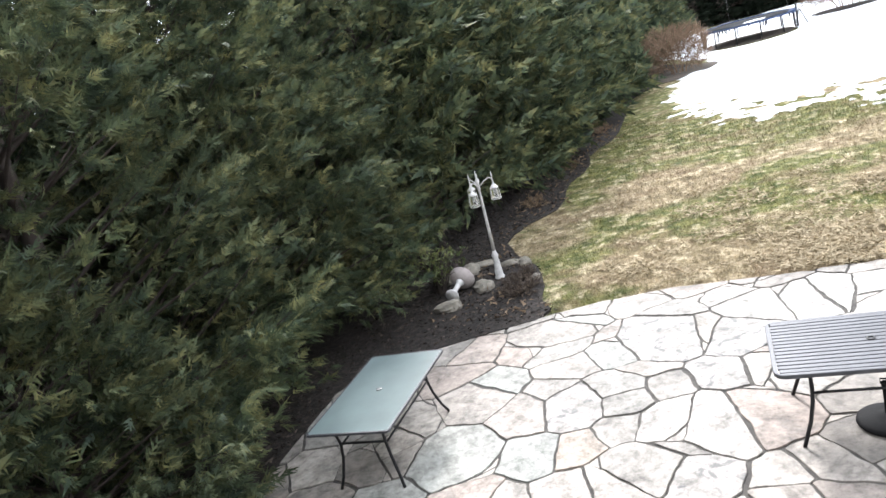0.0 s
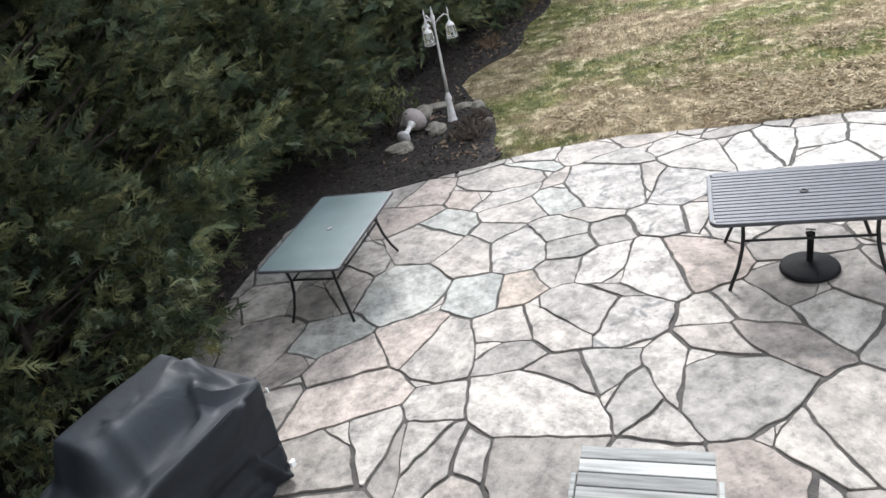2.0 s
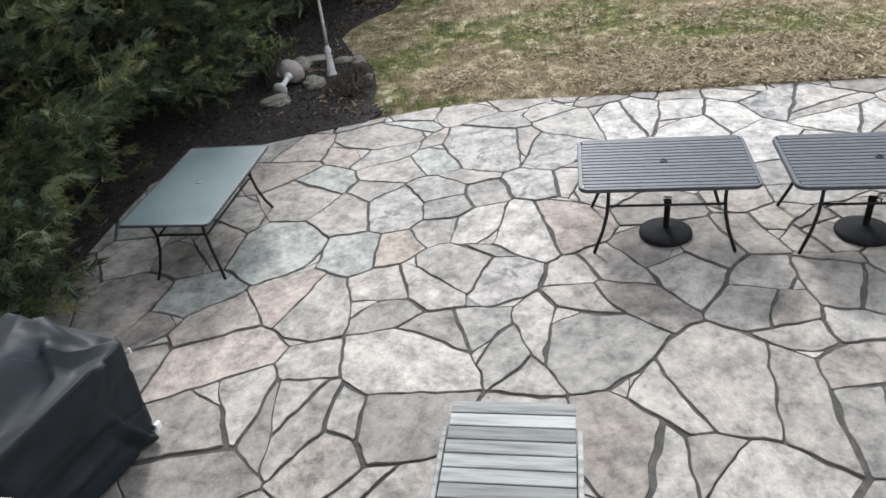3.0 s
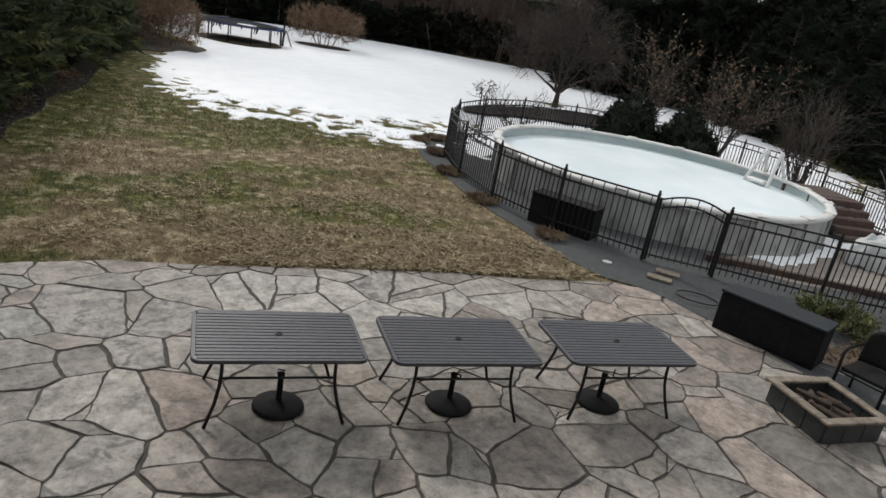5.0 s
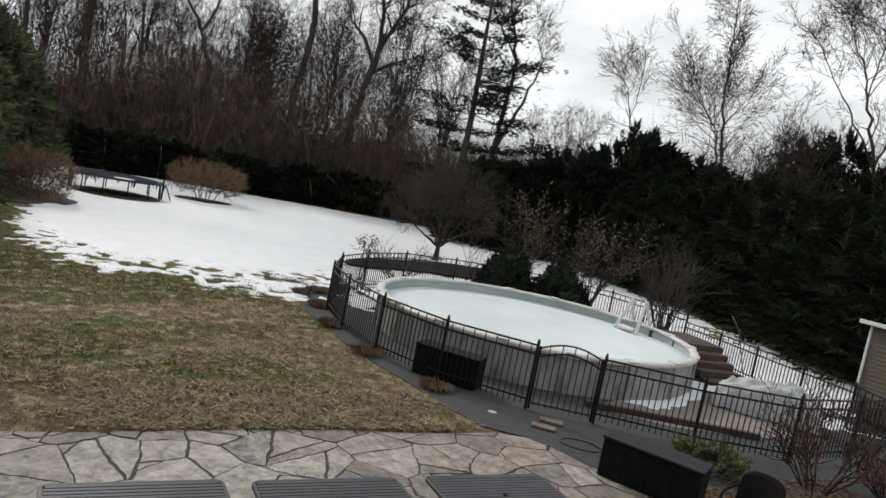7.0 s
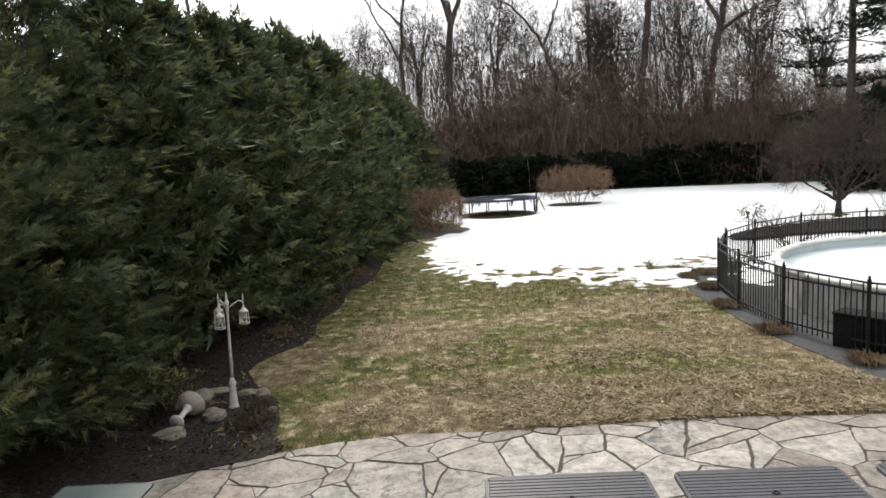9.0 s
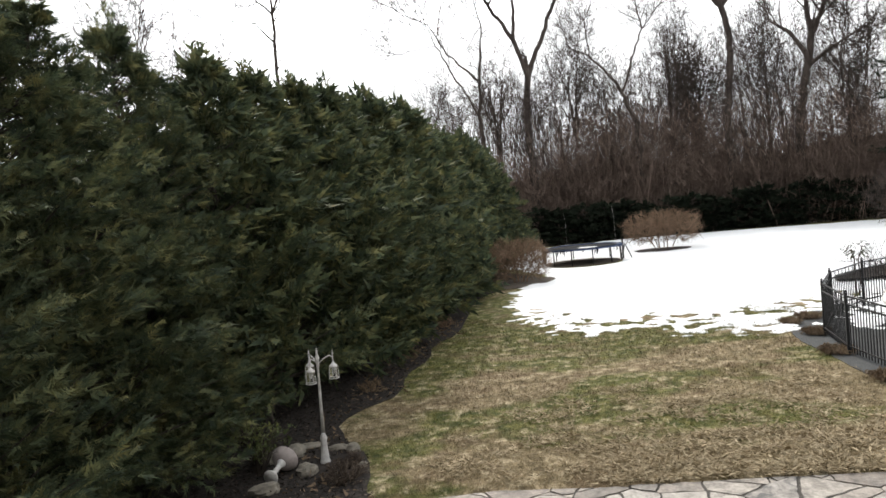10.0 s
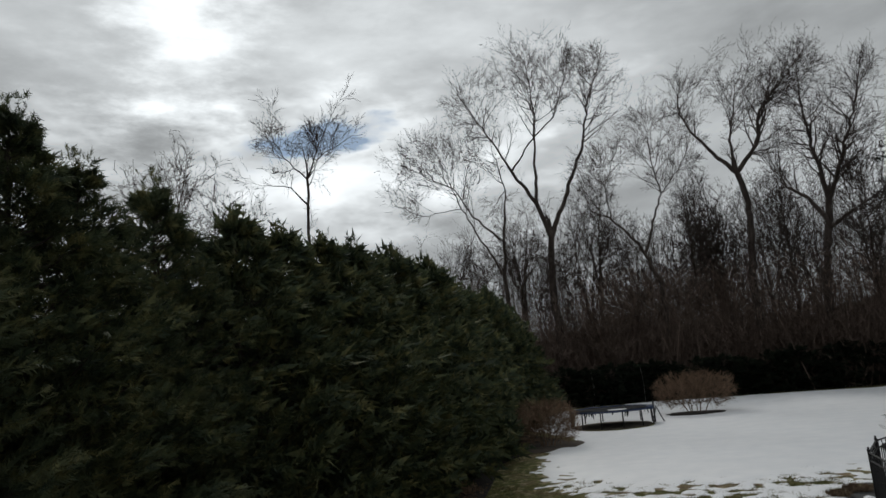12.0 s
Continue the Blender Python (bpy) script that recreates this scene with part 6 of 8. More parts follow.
white_fence = thing("white_railing", "white vinyl fence panel beside the garage", "fence")
for x, y in ((15.1, 6.41), (18.0, 6.55), (14.6, 5.0), (14.1, 3.6)):
    g = Geo()
    g.box((x, y, 0.5), (0.12, 0.12, 1.0), 0.01)
    g.add([(x - 0.08, y - 0.08, 1.0), (x + 0.08, y - 0.08, 1.0), (x + 0.08, y + 0.08, 1.0), (x - 0.08, y + 0.08, 1.0), (x, y, 1.07)], [(0, 1, 4), (1, 2, 4), (2, 3, 4), (3, 0, 4), (3, 2, 1, 0)])
    part("post", g, M_VINYL, white_fence)
for a, b in (((15.1, 6.41), (18.0, 6.55)), ((15.1, 6.41), (14.6, 5.0)), ((14.6, 5.0), (14.1, 3.6))):
    d = Vector((b[0] - a[0], b[1] - a[1], 0))
    rot = Matrix.Rotation(math.atan2(d.y, d.x), 3, "Z")
    for z, h in ((0.92, 0.09), (0.14, 0.1)):
        g = Geo()
        g.box((a[0] + d.x / 2, a[1] + d.y / 2, z), (d.length - 0.12, 0.05, h), 0.008, rot)
        part("rail", g, M_VINYL, white_fence)
    n = int(d.length / 0.15)
    for i in range(1, n):
        g = Geo()
        g.box((a[0] + d.x * i / n, a[1] + d.y * i / n, 0.53), (0.145, 0.022, 0.74), 0.003, rot)
        part("board", g, M_VINYL, white_fence)

# ---- trampoline ----
tramp = thing("trampoline", "worn round trampoline with black mat and torn edge padding", "trampoline", (2.0, 40.9, 0))
TR, TZ = 2.2, 0.88
part("mat", Geo().lathe([(TR - 0.2, TZ - 0.03), (TR - 0.17, TZ - 0.012), (0.02, TZ - 0.05)], sides=40), M_MAT, tramp, smooth=True)
g = Geo()
g.tube([(TR * math.cos(a), TR * math.sin(a), TZ) for a in (2 * math.pi * i / 40 for i in range(41))], 0.04, 8, False)
part("ring", g, M_BLUE, tramp, "dark faded blue ring", smooth=True)
for k in range(48):
    a = 2 * math.pi * k / 48
    d = Vector((math.cos(a), math.sin(a), 0))
    g = Geo()
    g.tube([d * (TR - 0.19) + Vector((0, 0, TZ - 0.02)), d * (TR - 0.02) + Vector((0, 0, TZ))], 0.014, 4)
    part("spring", g, M_GALV, tramp)
for lo, hi in ((-0.5, 0.25), (1.9, 2.15), (3.6, 3.75)):
    n = 8
    ringed = [(r * math.cos(lo + (hi - lo) * i / n), r * math.sin(lo + (hi - lo) * i / n), z) for r, z in ((TR - 0.22, TZ + 0.03), (TR + 0.05, TZ + 0.06), (TR + 0.09, TZ - 0.08), (TR + 0.05, TZ - 0.1), (TR - 0.22, TZ + 0.01)) for i in range(n + 1)]
    g = Geo().add(ringed, [(k * (n + 1) + i, k * (n + 1) + i + 1, (k + 1) * (n + 1) + i + 1, (k + 1) * (n + 1) + i) for k in range(4) for i in range(n)])
    part("pad_remnant", g, M_BLUE, tramp, "torn faded blue edge pad")
for k in range(12):
    a = 2 * math.pi * k / 12 + 0.2
    p = Vector((TR * math.cos(a), TR * math.sin(a), 0))
    part("leg", Geo().tube([p + Vector((0, 0, TZ)), p * 1.01 + Vector((0, 0, 0.02))], 0.034, 7), M_BLACK, tramp, smooth=True)
rng = random.Random(6)
for k in range(34):
    a = rng.uniform(0, 2 * math.pi)
    L, w = rng.uniform(0.08, 0.42), rng.uniform(0.02, 0.06)
    d, e = Vector((math.cos(a), math.sin(a), 0)), Vector((-math.sin(a), math.cos(a), 0))
    p = d * (TR + 0.03) + Vector((0, 0, TZ))
    q = p + d * rng.uniform(-0.05, 0.08) + e * rng.uniform(-0.08, 0.08) - Vector((0, 0, L))
    part("torn_strip", Geo().add([p - e * w, p + e * w, (p + q) / 2 + e * w * 0.8 + d * 0.03, q, (p + q) / 2 - e * w * 0.7 + d * 0.03], [(0, 1, 2, 3, 4)]), M_MAT, tramp)
for a in (-0.12, 3.0):
    p = Vector((TR * 1.03 * math.cos(a), TR * 1.03 * math.sin(a), 0))
    part("net_pole", Geo().tube([p + Vector((0, 0, 0.05)), p + Vector((0, 0, 1.2))], 0.05, 7), M_BLACK, tramp, smooth=True)
g = Geo()
for x in (-0.2, 0.2):
    g.tube([(TR + 0.2, x * 0.7, TZ), (TR + 0.55, x * 1.2, 0.02)], 0.022, 6)
    g.tube([(TR + 0.2, x * 0.7, TZ), (TR - 0.02, x * 1.2, 0.02)], 0.022, 6)
for k in range(3):
    g.tube([(TR + 0.3 + 0.1 * k, -0.2, 0.66 - 0.25 * k), (TR + 0.3 + 0.1 * k, 0.2, 0.66 - 0.25 * k)], 0.022, 6)
part("ladder", g, M_GALV, tramp, smooth=True)
vs = [(0, 0, 0.03)] + [((0.62 + 0.1 * noise.noise((i * 0.7, 1, 0))) * k * math.cos(2 * math.pi * i / 20), (0.4 + 0.08 * noise.noise((i * 0.9, 4, 0))) * k * math.sin(2 * math.pi * i / 20), z) for k, z in ((0.7, 0.022), (1.0, 0.0)) for i in range(20)]
g = Geo().add(vs, [(0, 1 + i, 1 + (i + 1) % 20) for i in range(20)] + [(1 + i, 21 + i, 21 + (i + 1) % 20, 1 + (i + 1) % 20) for i in range(20)])
solo("snow_patch", g, M_SNOW, "small patch of old snow on the trampoline mat", "snow", (2.3, 40.7, TZ - 0.04), smooth=True)

# ---- slatted patio tables ----
TABLE_L, TABLE_W, TABLE_H = 1.53, 0.97, 0.72
table = thing("patio_table", "dark grey slatted metal patio table with rounded corners", "table", group="row of patio tables")


def rounded(hx, hy, r, n=5):
    return [(sx * (hx - r) + r * math.cos(a + i * math.pi / 2 / n), sy * (hy - r) + r * math.sin(a + i * math.pi / 2 / n))
            for sx, sy, a in ((1, 1, 0), (-1, 1, math.pi / 2), (-1, -1, math.pi), (1, -1, 1.5 * math.pi)) for i in range(n + 1)]


g = Geo()
outer, inner = rounded(TABLE_L / 2, TABLE_W / 2, 0.09), rounded(TABLE_L / 2 - 0.035, TABLE_W / 2 - 0.035, 0.02)
k = len(outer)
g.add([(*p, TABLE_H - 0.035) for p in outer] + [(*p, TABLE_H - 0.004) for p in outer] + [(p[0] * 0.995, p[1] * 0.993, TABLE_H) for p in outer] + [(*p, TABLE_H) for p in inner] + [(*p, TABLE_H - 0.035) for p in inner],
      [(r * k + i, r * k + (i + 1) % k, (r + 1) % 5 * k + (i + 1) % k, (r + 1) % 5 * k + i) for r in range(5) for i in range(k)])
part("frame", g, M_SLAT, table)
SLATS = 15
pitch = (TABLE_W - 0.07) / SLATS
for i in range(SLATS):
    y = -TABLE_W / 2 + 0.035 + pitch * (i + 0.5)
    inset = 0.037 if 0 < i < SLATS - 1 else 0.045
    g = Geo()
    g.box((0, y, TABLE_H - 0.004), (TABLE_L - 2 * inset, pitch - 0.011, 0.014), 0.003)
    part("slat", g, M_SLAT, table)
g = Geo()
g.lathe([(0.018, 0), (0.034, 0.002), (0.034, 0.01), (0.02, 0.011), (0.0195, 0)], (0, 0, TABLE_H + 0.002), 14)
part("umbrella_ring", g, M_BLACK, table, "black umbrella hole ring")
for sx in (-1, 1):
    g = Geo()
    g.box((sx * 0.52, 0, TABLE_H - 0.03), (0.03, TABLE_W - 0.09, 0.03), 0.004)
    part("cross_bar", g, M_BLACK, table)
    for sy in (-1, 1):
        g = Geo()
        path = [(sx * 0.50, sy * 0.32, TABLE_H - 0.03), (sx * 0.50, sy * 0.33, 0.5), (sx * 0.51, sy * 0.345, 0.38), (sx * 0.545, sy * 0.375, 0.22), (sx * 0.62, sy * 0.41, 0.0)]
        g.tube(path, 0.0165, 8)
        part("leg", g, M_BLACK, table, smooth=True)
for sy in (-1, 1):
    g = Geo()
    g.tube([(-0.50, sy * 0.335, 0.46), (0.50, sy * 0.335, 0.46)], 0.012, 7)
    part("stretcher", g, M_BLACK, table, smooth=True)
for i, (x, y) in enumerate(((0.83, 5.88), (2.60, 5.83), (4.46, 5.82))):
    if i == 0:
        table.matrix_basis = pose(x, y, 0.002)
    else:
        copy_thing(table, pose(x, y, 0.002, 0, 0, (0, -0.6, -1.2)[i]))

base = thing("umbrella_base", "heavy black round umbrella stand under a table", "umbrella stand", group="umbrella stands")
g = Geo()
g.lathe([(0.235, 0), (0.245, 0.012), (0.24, 0.03), (0.215, 0.045), (0.12, 0.062), (0.05, 0.075), (0.03, 0.085)], sides=32)
part("base_disc", g, M_RESIN, base, smooth=True)
part("tube", Geo().lathe([(0.03, 0.07), (0.028, 0.075), (0.028, 0.33), (0.034, 0.335), (0.034, 0.37), (0.022, 0.375)], sides=14), M_RESIN, base, smooth=True)
g = Geo()
g.tube([(0.0, -0.03, 0.35), (0, -0.09, 0.35), (0.0, -0.09, 0.40), (-0.05, -0.09, 0.42), (-0.05, -0.09, 0.46), (0.02, -0.09, 0.45)], 0.008, 6)
part("clamp_handle", g, M_BLACK, base, smooth=True)
for i, (x, y) in enumerate(((0.88, 5.78), (2.60, 5.75), (4.36, 5.72))):
    if i == 0:
        base.matrix_basis = pose(x, y, 0.002)
    else:
        copy_thing(base, pose(x, y, 0.002, 0, 0, 25 * i))

# ---- glass table ----
gt = thing("glass_table", "frosted green glass table on dark curved metal legs", "table", (-3.70, 5.757, 0.002))
g = Geo()
g.prism(rounded(0.45, 0.79, 0.03, 3), 0.705, 0.717, 0.003)
top = part("glass_top", g, M_GLASSTOP, gt, "frosted greenish glass")
g = Geo()
o, i2 = rounded(0.462, 0.802, 0.035, 3), rounded(0.445, 0.785, 0.03, 3)
k = len(o)
g.add([(*p, 0.694) for p in o] + [(*p, 0.719) for p in o] + [(*p, 0.719) for p in i2] + [(*p, 0.694) for p in i2],
      [(r * k + i, r * k + (i + 1) % k, (r + 1) % 4 * k + (i + 1) % k, (r + 1) % 4 * k + i) for r in range(4) for i in range(k)])
part("edge_frame", g, M_SLAT, gt)
part("umbrella_ring", Geo().lathe([(0.018, 0), (0.032, 0.001), (0.032, 0.006), (0.019, 0.007)], (0, 0, 0.7175), 16), M_GALV, gt, "grey umbrella hole ring")
for sx in (-1, 1):
    for sy in (-1, 1):
        g = Geo()
        g.tube([(sx * 0.40, sy * 0.74, 0.69), (sx * 0.32, sy * 0.66, 0.66), (sx * 0.265, sy * 0.60, 0.57), (sx * 0.255, sy * 0.585, 0.46), (sx * 0.275, sy * 0.6, 0.3), (sx * 0.32, sy * 0.635, 0.12), (sx * 0.36, sy * 0.68, 0.0)], 0.0155, 8)
        part("leg", g, M_BLACK, gt, smooth=True)
for s in (-1, 1):
    g = Geo()
    g.tube([(-0.255, s * 0.585, 0.47), (0.255, s * 0.585, 0.47)], 0.012, 7)
    g.tube([(s * 0.255, -0.585, 0.45), (s * 0.255, 0.585, 0.45)], 0.011, 7)
    part("stretcher", g, M_BLACK, gt, smooth=True)

# ---- covered grill ----
grill = thing("covered_grill", "barbecue grill under a creased black vinyl cover", "grill", (-3.54, 2.61, 0), 76)
GL, GD = 1.42, 0.80


def cover_point(u, v):
    """u runs round the skirt, v from the hem up over the shelf and the hood."""
    a = 2 * math.pi * u
    e = 9.0
    cx = math.copysign(abs(math.cos(a)) ** (2 / e), math.cos(a))
    cy = math.copysign(abs(math.sin(a)) ** (2 / e), math.sin(a))
    steps = ((0.0, 0.04, 0.93), (0.45, 0.55, 0.965), (0.62, 0.90, 1.0), (0.65, 0.925, 0.97), (1.0, 0.93, 0.0))
    for (v0, z0, s0), (v1, z1, s1) in zip(steps, steps[1:]):
        if v <= v1:
            t = (v - v0) / (v1 - v0)
            z, s = z0 + (z1 - z0) * t, s0 + (s1 - s0) * t
            break
    x, y = GL / 2 * cx * s, GD / 2 * cy * s
    fold = 0.0
    if v < 0.64:
        w = min(1, (0.97 - z) * 2.5)
        corner = math.exp(-((abs(math.cos(a)) ** 2 - 0.78) / 0.2) ** 2)
        q = 3.4 * a + 1.1 * z + 0.9 * noise.noise((2.2 * x, 2.2 * y, 1.2 * z))
        wave = abs(q - math.floor(q) - 0.5) * 2
        fold = w * (0.014 * corner * (wave - 0.5) + 0.012 * math.sin(9 * a + 3 * math.sin(2 * a) - 2.5 * z) + 0.012 * noise.noise((3 * x, 3 * y, 1.5 * z)))
        crease = noise.noise((1.7 * x + 1.9 * z, 1.7 * y - 2.1 * z, 5))
        fold -= 0.02 * w * max(0, 0.1 - abs(crease)) / 0.1
        for x0, z0, x1, z1, deep in ((0.1, 1.0, 0.34, 0.5, 0.06), (-0.12, 1.0, -0.42, 0.42, 0.05), (0.46, 0.95, 0.30, 0.72, 0.04), (-0.42, 1.0, -0.36, 0.35, 0.04)):
            dx, dz = x1 - x0, z1 - z0
            t = max(0, min(1, ((x - x0) * dx + (z - z0) * dz) / (dx * dx + dz * dz)))
            off = ((x - x0 - t * dx) * dz - (z - z0 - t * dz) * dx) / math.hypot(dx, dz)
            fold += 1.35 * deep * (1 - 0.4 * t) * (max(0, 1 - abs(off) / 0.045) - 0.8 * max(0, 1 - abs(off - 0.07) / 0.05))
    else:
        # the hood: full at the back, sloping to the front shelf
        across = max(0, min(1, (0.60 - abs(x - 0.03)) / 0.17))
        over = max(0, min(1, (y + 0.30) / 0.30)) * max(0, min(1, (0.40 - y) / 0.07))
        hood = (across * across * (3 - 2 * across)) * (over * over * (3 - 2 * over))
        z += 0.27 * hood
        if 0.12 < s < 0.97:
            # folds pulled tight between the corners of the hood and of the shelf
            for x0, y0, x1, y1, tall in ((0.52, 0.02, 0.12, -0.40, 0.05), (0.71, -0.38, 0.33, -0.17, 0.045), (0.50, 0.06, 0.71, -0.02, 0.035), (-0.50, 0.05, -0.66, -0.36, 0.04), (-0.20, 0.0, -0.28, -0.40, 0.018), (0.02, 0.36, 0.02, -0.02, 0.012)):
                dx, dy = x1 - x0, y1 - y0
                t = max(0, min(1, ((x - x0) * dx + (y - y0) * dy) / (dx * dx + dy * dy)))
                off = math.copysign(math.hypot(x - x0 - t * dx, y - y0 - t * dy), (x - x0) * dy - (y - y0) * dx)
                z += tall * (max(0, 1 - abs(off) / 0.07) - 0.5 * max(0, 1 - abs(off - 0.1) / 0.08)) * min(1, 8 * (0.97 - s))
            z += 0.006 * noise.noise((4 * x, 4 * y, 2))
    n = math.hypot(cx, cy) or 1
    return (x + fold * cx / n, y + fold * cy / n, z)


U, V = 220, 72
vs = [cover_point(i / U, j / (V - 1)) for j in range(V) for i in range(U)]
g = Geo().add(vs, [(j * U + i, j * U + (i + 1) % U, (j + 1) * U + (i + 1) % U, (j + 1) * U + i) for j in range(V - 1) for i in range(U)])
part("cover", g, M_COVER, grill, smooth=True)
g = Geo()
g.tube([(-0.62, -0.385, 0.915), (-0.2, -0.39, 0.905), (0.2, -0.39, 0.905), (0.62, -0.385, 0.915)], 0.006, 5)
part("seam", g, M_COVER, grill, smooth=True)
for x in (-0.6, 0.6):
    for y in (-0.29, 0.29):
        part("caster", Geo().lathe([(0.01, -0.02), (0.045, -0.018), (0.045, 0.018), (0.01, 0.02)], (x, y, 0.047), 14, Matrix.Rotation(math.pi / 2, 3, "X")), M_RESIN, grill)
g = Geo()
g.box((0.64, -0.375, 0.12), (0.05, 0.03, 0.06), 0.005)
g.box((0.71, -0.36, 0.80), (0.012, 0.02, 0.05), 0.003)
part("buckle", g, M_WHITE, grill, "small pale buckle")

# ---- wooden lounger ----
lounger = thing("wooden_lounger", "weathered grey slatted wooden lounger", "lounger", (-0.385, 2.32, 0.002))
for i in range(15):
    g = Geo()
    g.box((0, 0.83 - 0.108 * i, 0.40), (0.80, 0.1, 0.022), 0.004)
    part("slat", g, M_WOOD, lounger)
for x in (-0.425, 0.425):
    g = Geo()
    g.box((x, -0.1, 0.375), (0.034, 1.52, 0.07), 0.006)
    part("side_rail", g, M_WOOD, lounger)
    for y in (0.5, -0.75):
        g = Geo()
        g.box((x * 0.93, y, 0.185), (0.05, 0.06, 0.37), 0.006)
        part("leg", g, M_WOOD, lounger)
g = Geo()
g.box((0, 0.78, 0.36), (0.74, 0.03, 0.055), 0.004)
part("end_rail", g, M_WOOD, lounger)

# ---- woven armchairs ----
chair = thing("wicker_armchair", "black woven patio armchair with a rounded back", "chair", group="black armchairs")
g = Geo()
g.prism([(-0.26, -0.27), (0.26, -0.27), (0.27, 0.2), (0.2, 0.27), (-0.2, 0.27), (-0.27, 0.2)], 0.39, 0.43, 0.012)
part("seat", g, M_WEAVE, chair)
vs, fs = [], []
for i in range(17):
    t = -1 + 2 * i / 16
    for j in range(9):
        s = j / 8
        wide = 0.285 * (1 - 0.0 * s)
        x = wide * math.sin(t * 1.25) / math.sin(1.25)
        y = 0.2 + 0.1 * math.cos(t * 1.3) + 0.1 * s
        z = 0.42 + s * (0.47 - 0.13 * abs(t) ** 2.6)
        vs.append((x, y, z))
n = len(vs)
vs += [(x, y + 0.022, z) for x, y, z in vs]
for i in range(16):
    for j in range(8):
        a = i * 9 + j
        fs += [(a, a + 1, a + 10, a + 9), (n + a + 9, n + a + 10, n + a + 1, n + a)]
edge = [i * 9 for i in range(17)] + [16 * 9 + j for j in range(1, 9)] + [i * 9 + 8 for i in range(15, -1, -1)] + [j for j in range(7, 0, -1)]
fs += [(a, b, b + n, a + n) for a, b in zip(edge, edge[1:] + edge[:1])]
part("backrest", Geo().add(vs, fs), M_WEAVE, chair, smooth=True)
for sx in (-1, 1):
    g = Geo()
    g.tube([(sx * 0.28, 0.26, 0.66), (sx * 0.31, 0.1, 0.65), (sx * 0.315, -0.12, 0.64), (sx * 0.3, -0.26, 0.6), (sx * 0.285, -0.285, 0.42), (sx * 0.29, -0.3, 0.0)], 0.021, 8)
    part("arm", g, M_WEAVE, chair, smooth=True)
    g = Geo()
    g.tube([(sx * 0.25, 0.24, 0.42), (sx * 0.27, 0.3, 0.0)], 0.019, 8)
    part("leg", g, M_BLACK, chair, smooth=True)
g = Geo()
for z in (0.36,):
    g.tube([(-0.27, -0.27, z), (0.27, -0.27, z), (0.27, 0.25, z), (-0.27, 0.25, z), (-0.27, -0.27, z)], 0.014, 6)
part("seat_frame", g, M_BLACK, chair)
chair.matrix_basis = pose(8.2, 5.6, 0.0, 0, 0, -72)
copy_thing(chair, pose(8.55, 4.75, 0.0, 0, 0, -62))

covered = thing("covered_chair", "patio chair under a fitted black cover", "chair", (2.56, 2.3, 0.002), 4)
vs = []
U = 40
for v in range(12):
    t = v / 11
    hx, hy, cy, z = 0.31 - 0.105 * t ** 1.4, 0.33 - 0.25 * min(1, t * 1.25), 0.2 * min(1, t * 1.2), 0.03 + 0.85 * t
    for i in range(U):
        a = 2 * math.pi * i / U
        cx, sn = (math.copysign(abs(math.cos(a)) ** 0.3, math.cos(a)), math.copysign(abs(math.sin(a)) ** 0.3, math.sin(a)))
        w = 0.012 * noise.noise((3 * cx, 3 * sn, 4 * t)) + 0.008 * (1 - t) * math.sin(7 * a)
        vs.append(((hx + w) * cx, cy + (hy + w) * sn, z))
fs = [(j * U + i, j * U + (i + 1) % U, (j + 1) * U + (i + 1) % U, (j + 1) * U + i) for j in range(11) for i in range(U)] + [tuple(range(11 * U, 12 * U))]
part("cover", Geo().add(vs, fs), M_COVER, covered)
for x in (-0.24, 0.24):
    for y in (-0.24, 0.26):
        part("leg", Geo().tube([(x, y, 0.0), (x * 0.95, y * 0.95, 0.2)], 0.016, 6), M_BLACK, covered)

# ---- fire pit ----
pit = thing("fire_pit", "square fire pit, worn tan stone rim and dark tiled sides", "fire pit", (7.16, 5.25, 0), -1)
for a in range(4):
    m = Matrix.Rotation(a * math.pi / 2, 3, "Z")
    for c, (lo, hi) in enumerate(((-0.5, -0.03), (-0.026, 0.376))):
        g = Geo()
        g.box(m @ Vector(((lo + hi) / 2, -0.438, 0.285 + 0.002 * c)), (hi - lo, 0.12, 0.035), 0.008, m)
        part("rim_slab", g, M_TAN, pit)
    for c in range(3):
        g = Geo()
        g.box(m @ Vector((-0.29 + 0.29 * c, -0.425, 0.132)), (0.282, 0.04, 0.258), 0.006, m)
        part("side_tile", g, M_TILE, pit)
g = Geo()
g.box((0, 0, 0.1), (0.72, 0.72, 0.12), 0.01)
part("ash_bed", g, M_ASH, pit, "burnt ash and charcoal")
rng = random.Random(3)
for k in range(6):
    a = rng.uniform(0, math.pi)
    p = Vector((rng.uniform(-0.15, 0.15), rng.uniform(-0.15, 0.15), 0.19 + 0.015 * k))
    d = Vector((math.cos(a), math.sin(a), rng.uniform(-0.15, 0.15))) * 0.2
    part("charred_log", Geo().tube([p - d, p, p + d], [0.035, 0.042, 0.03], 7), M_ASH, pit)

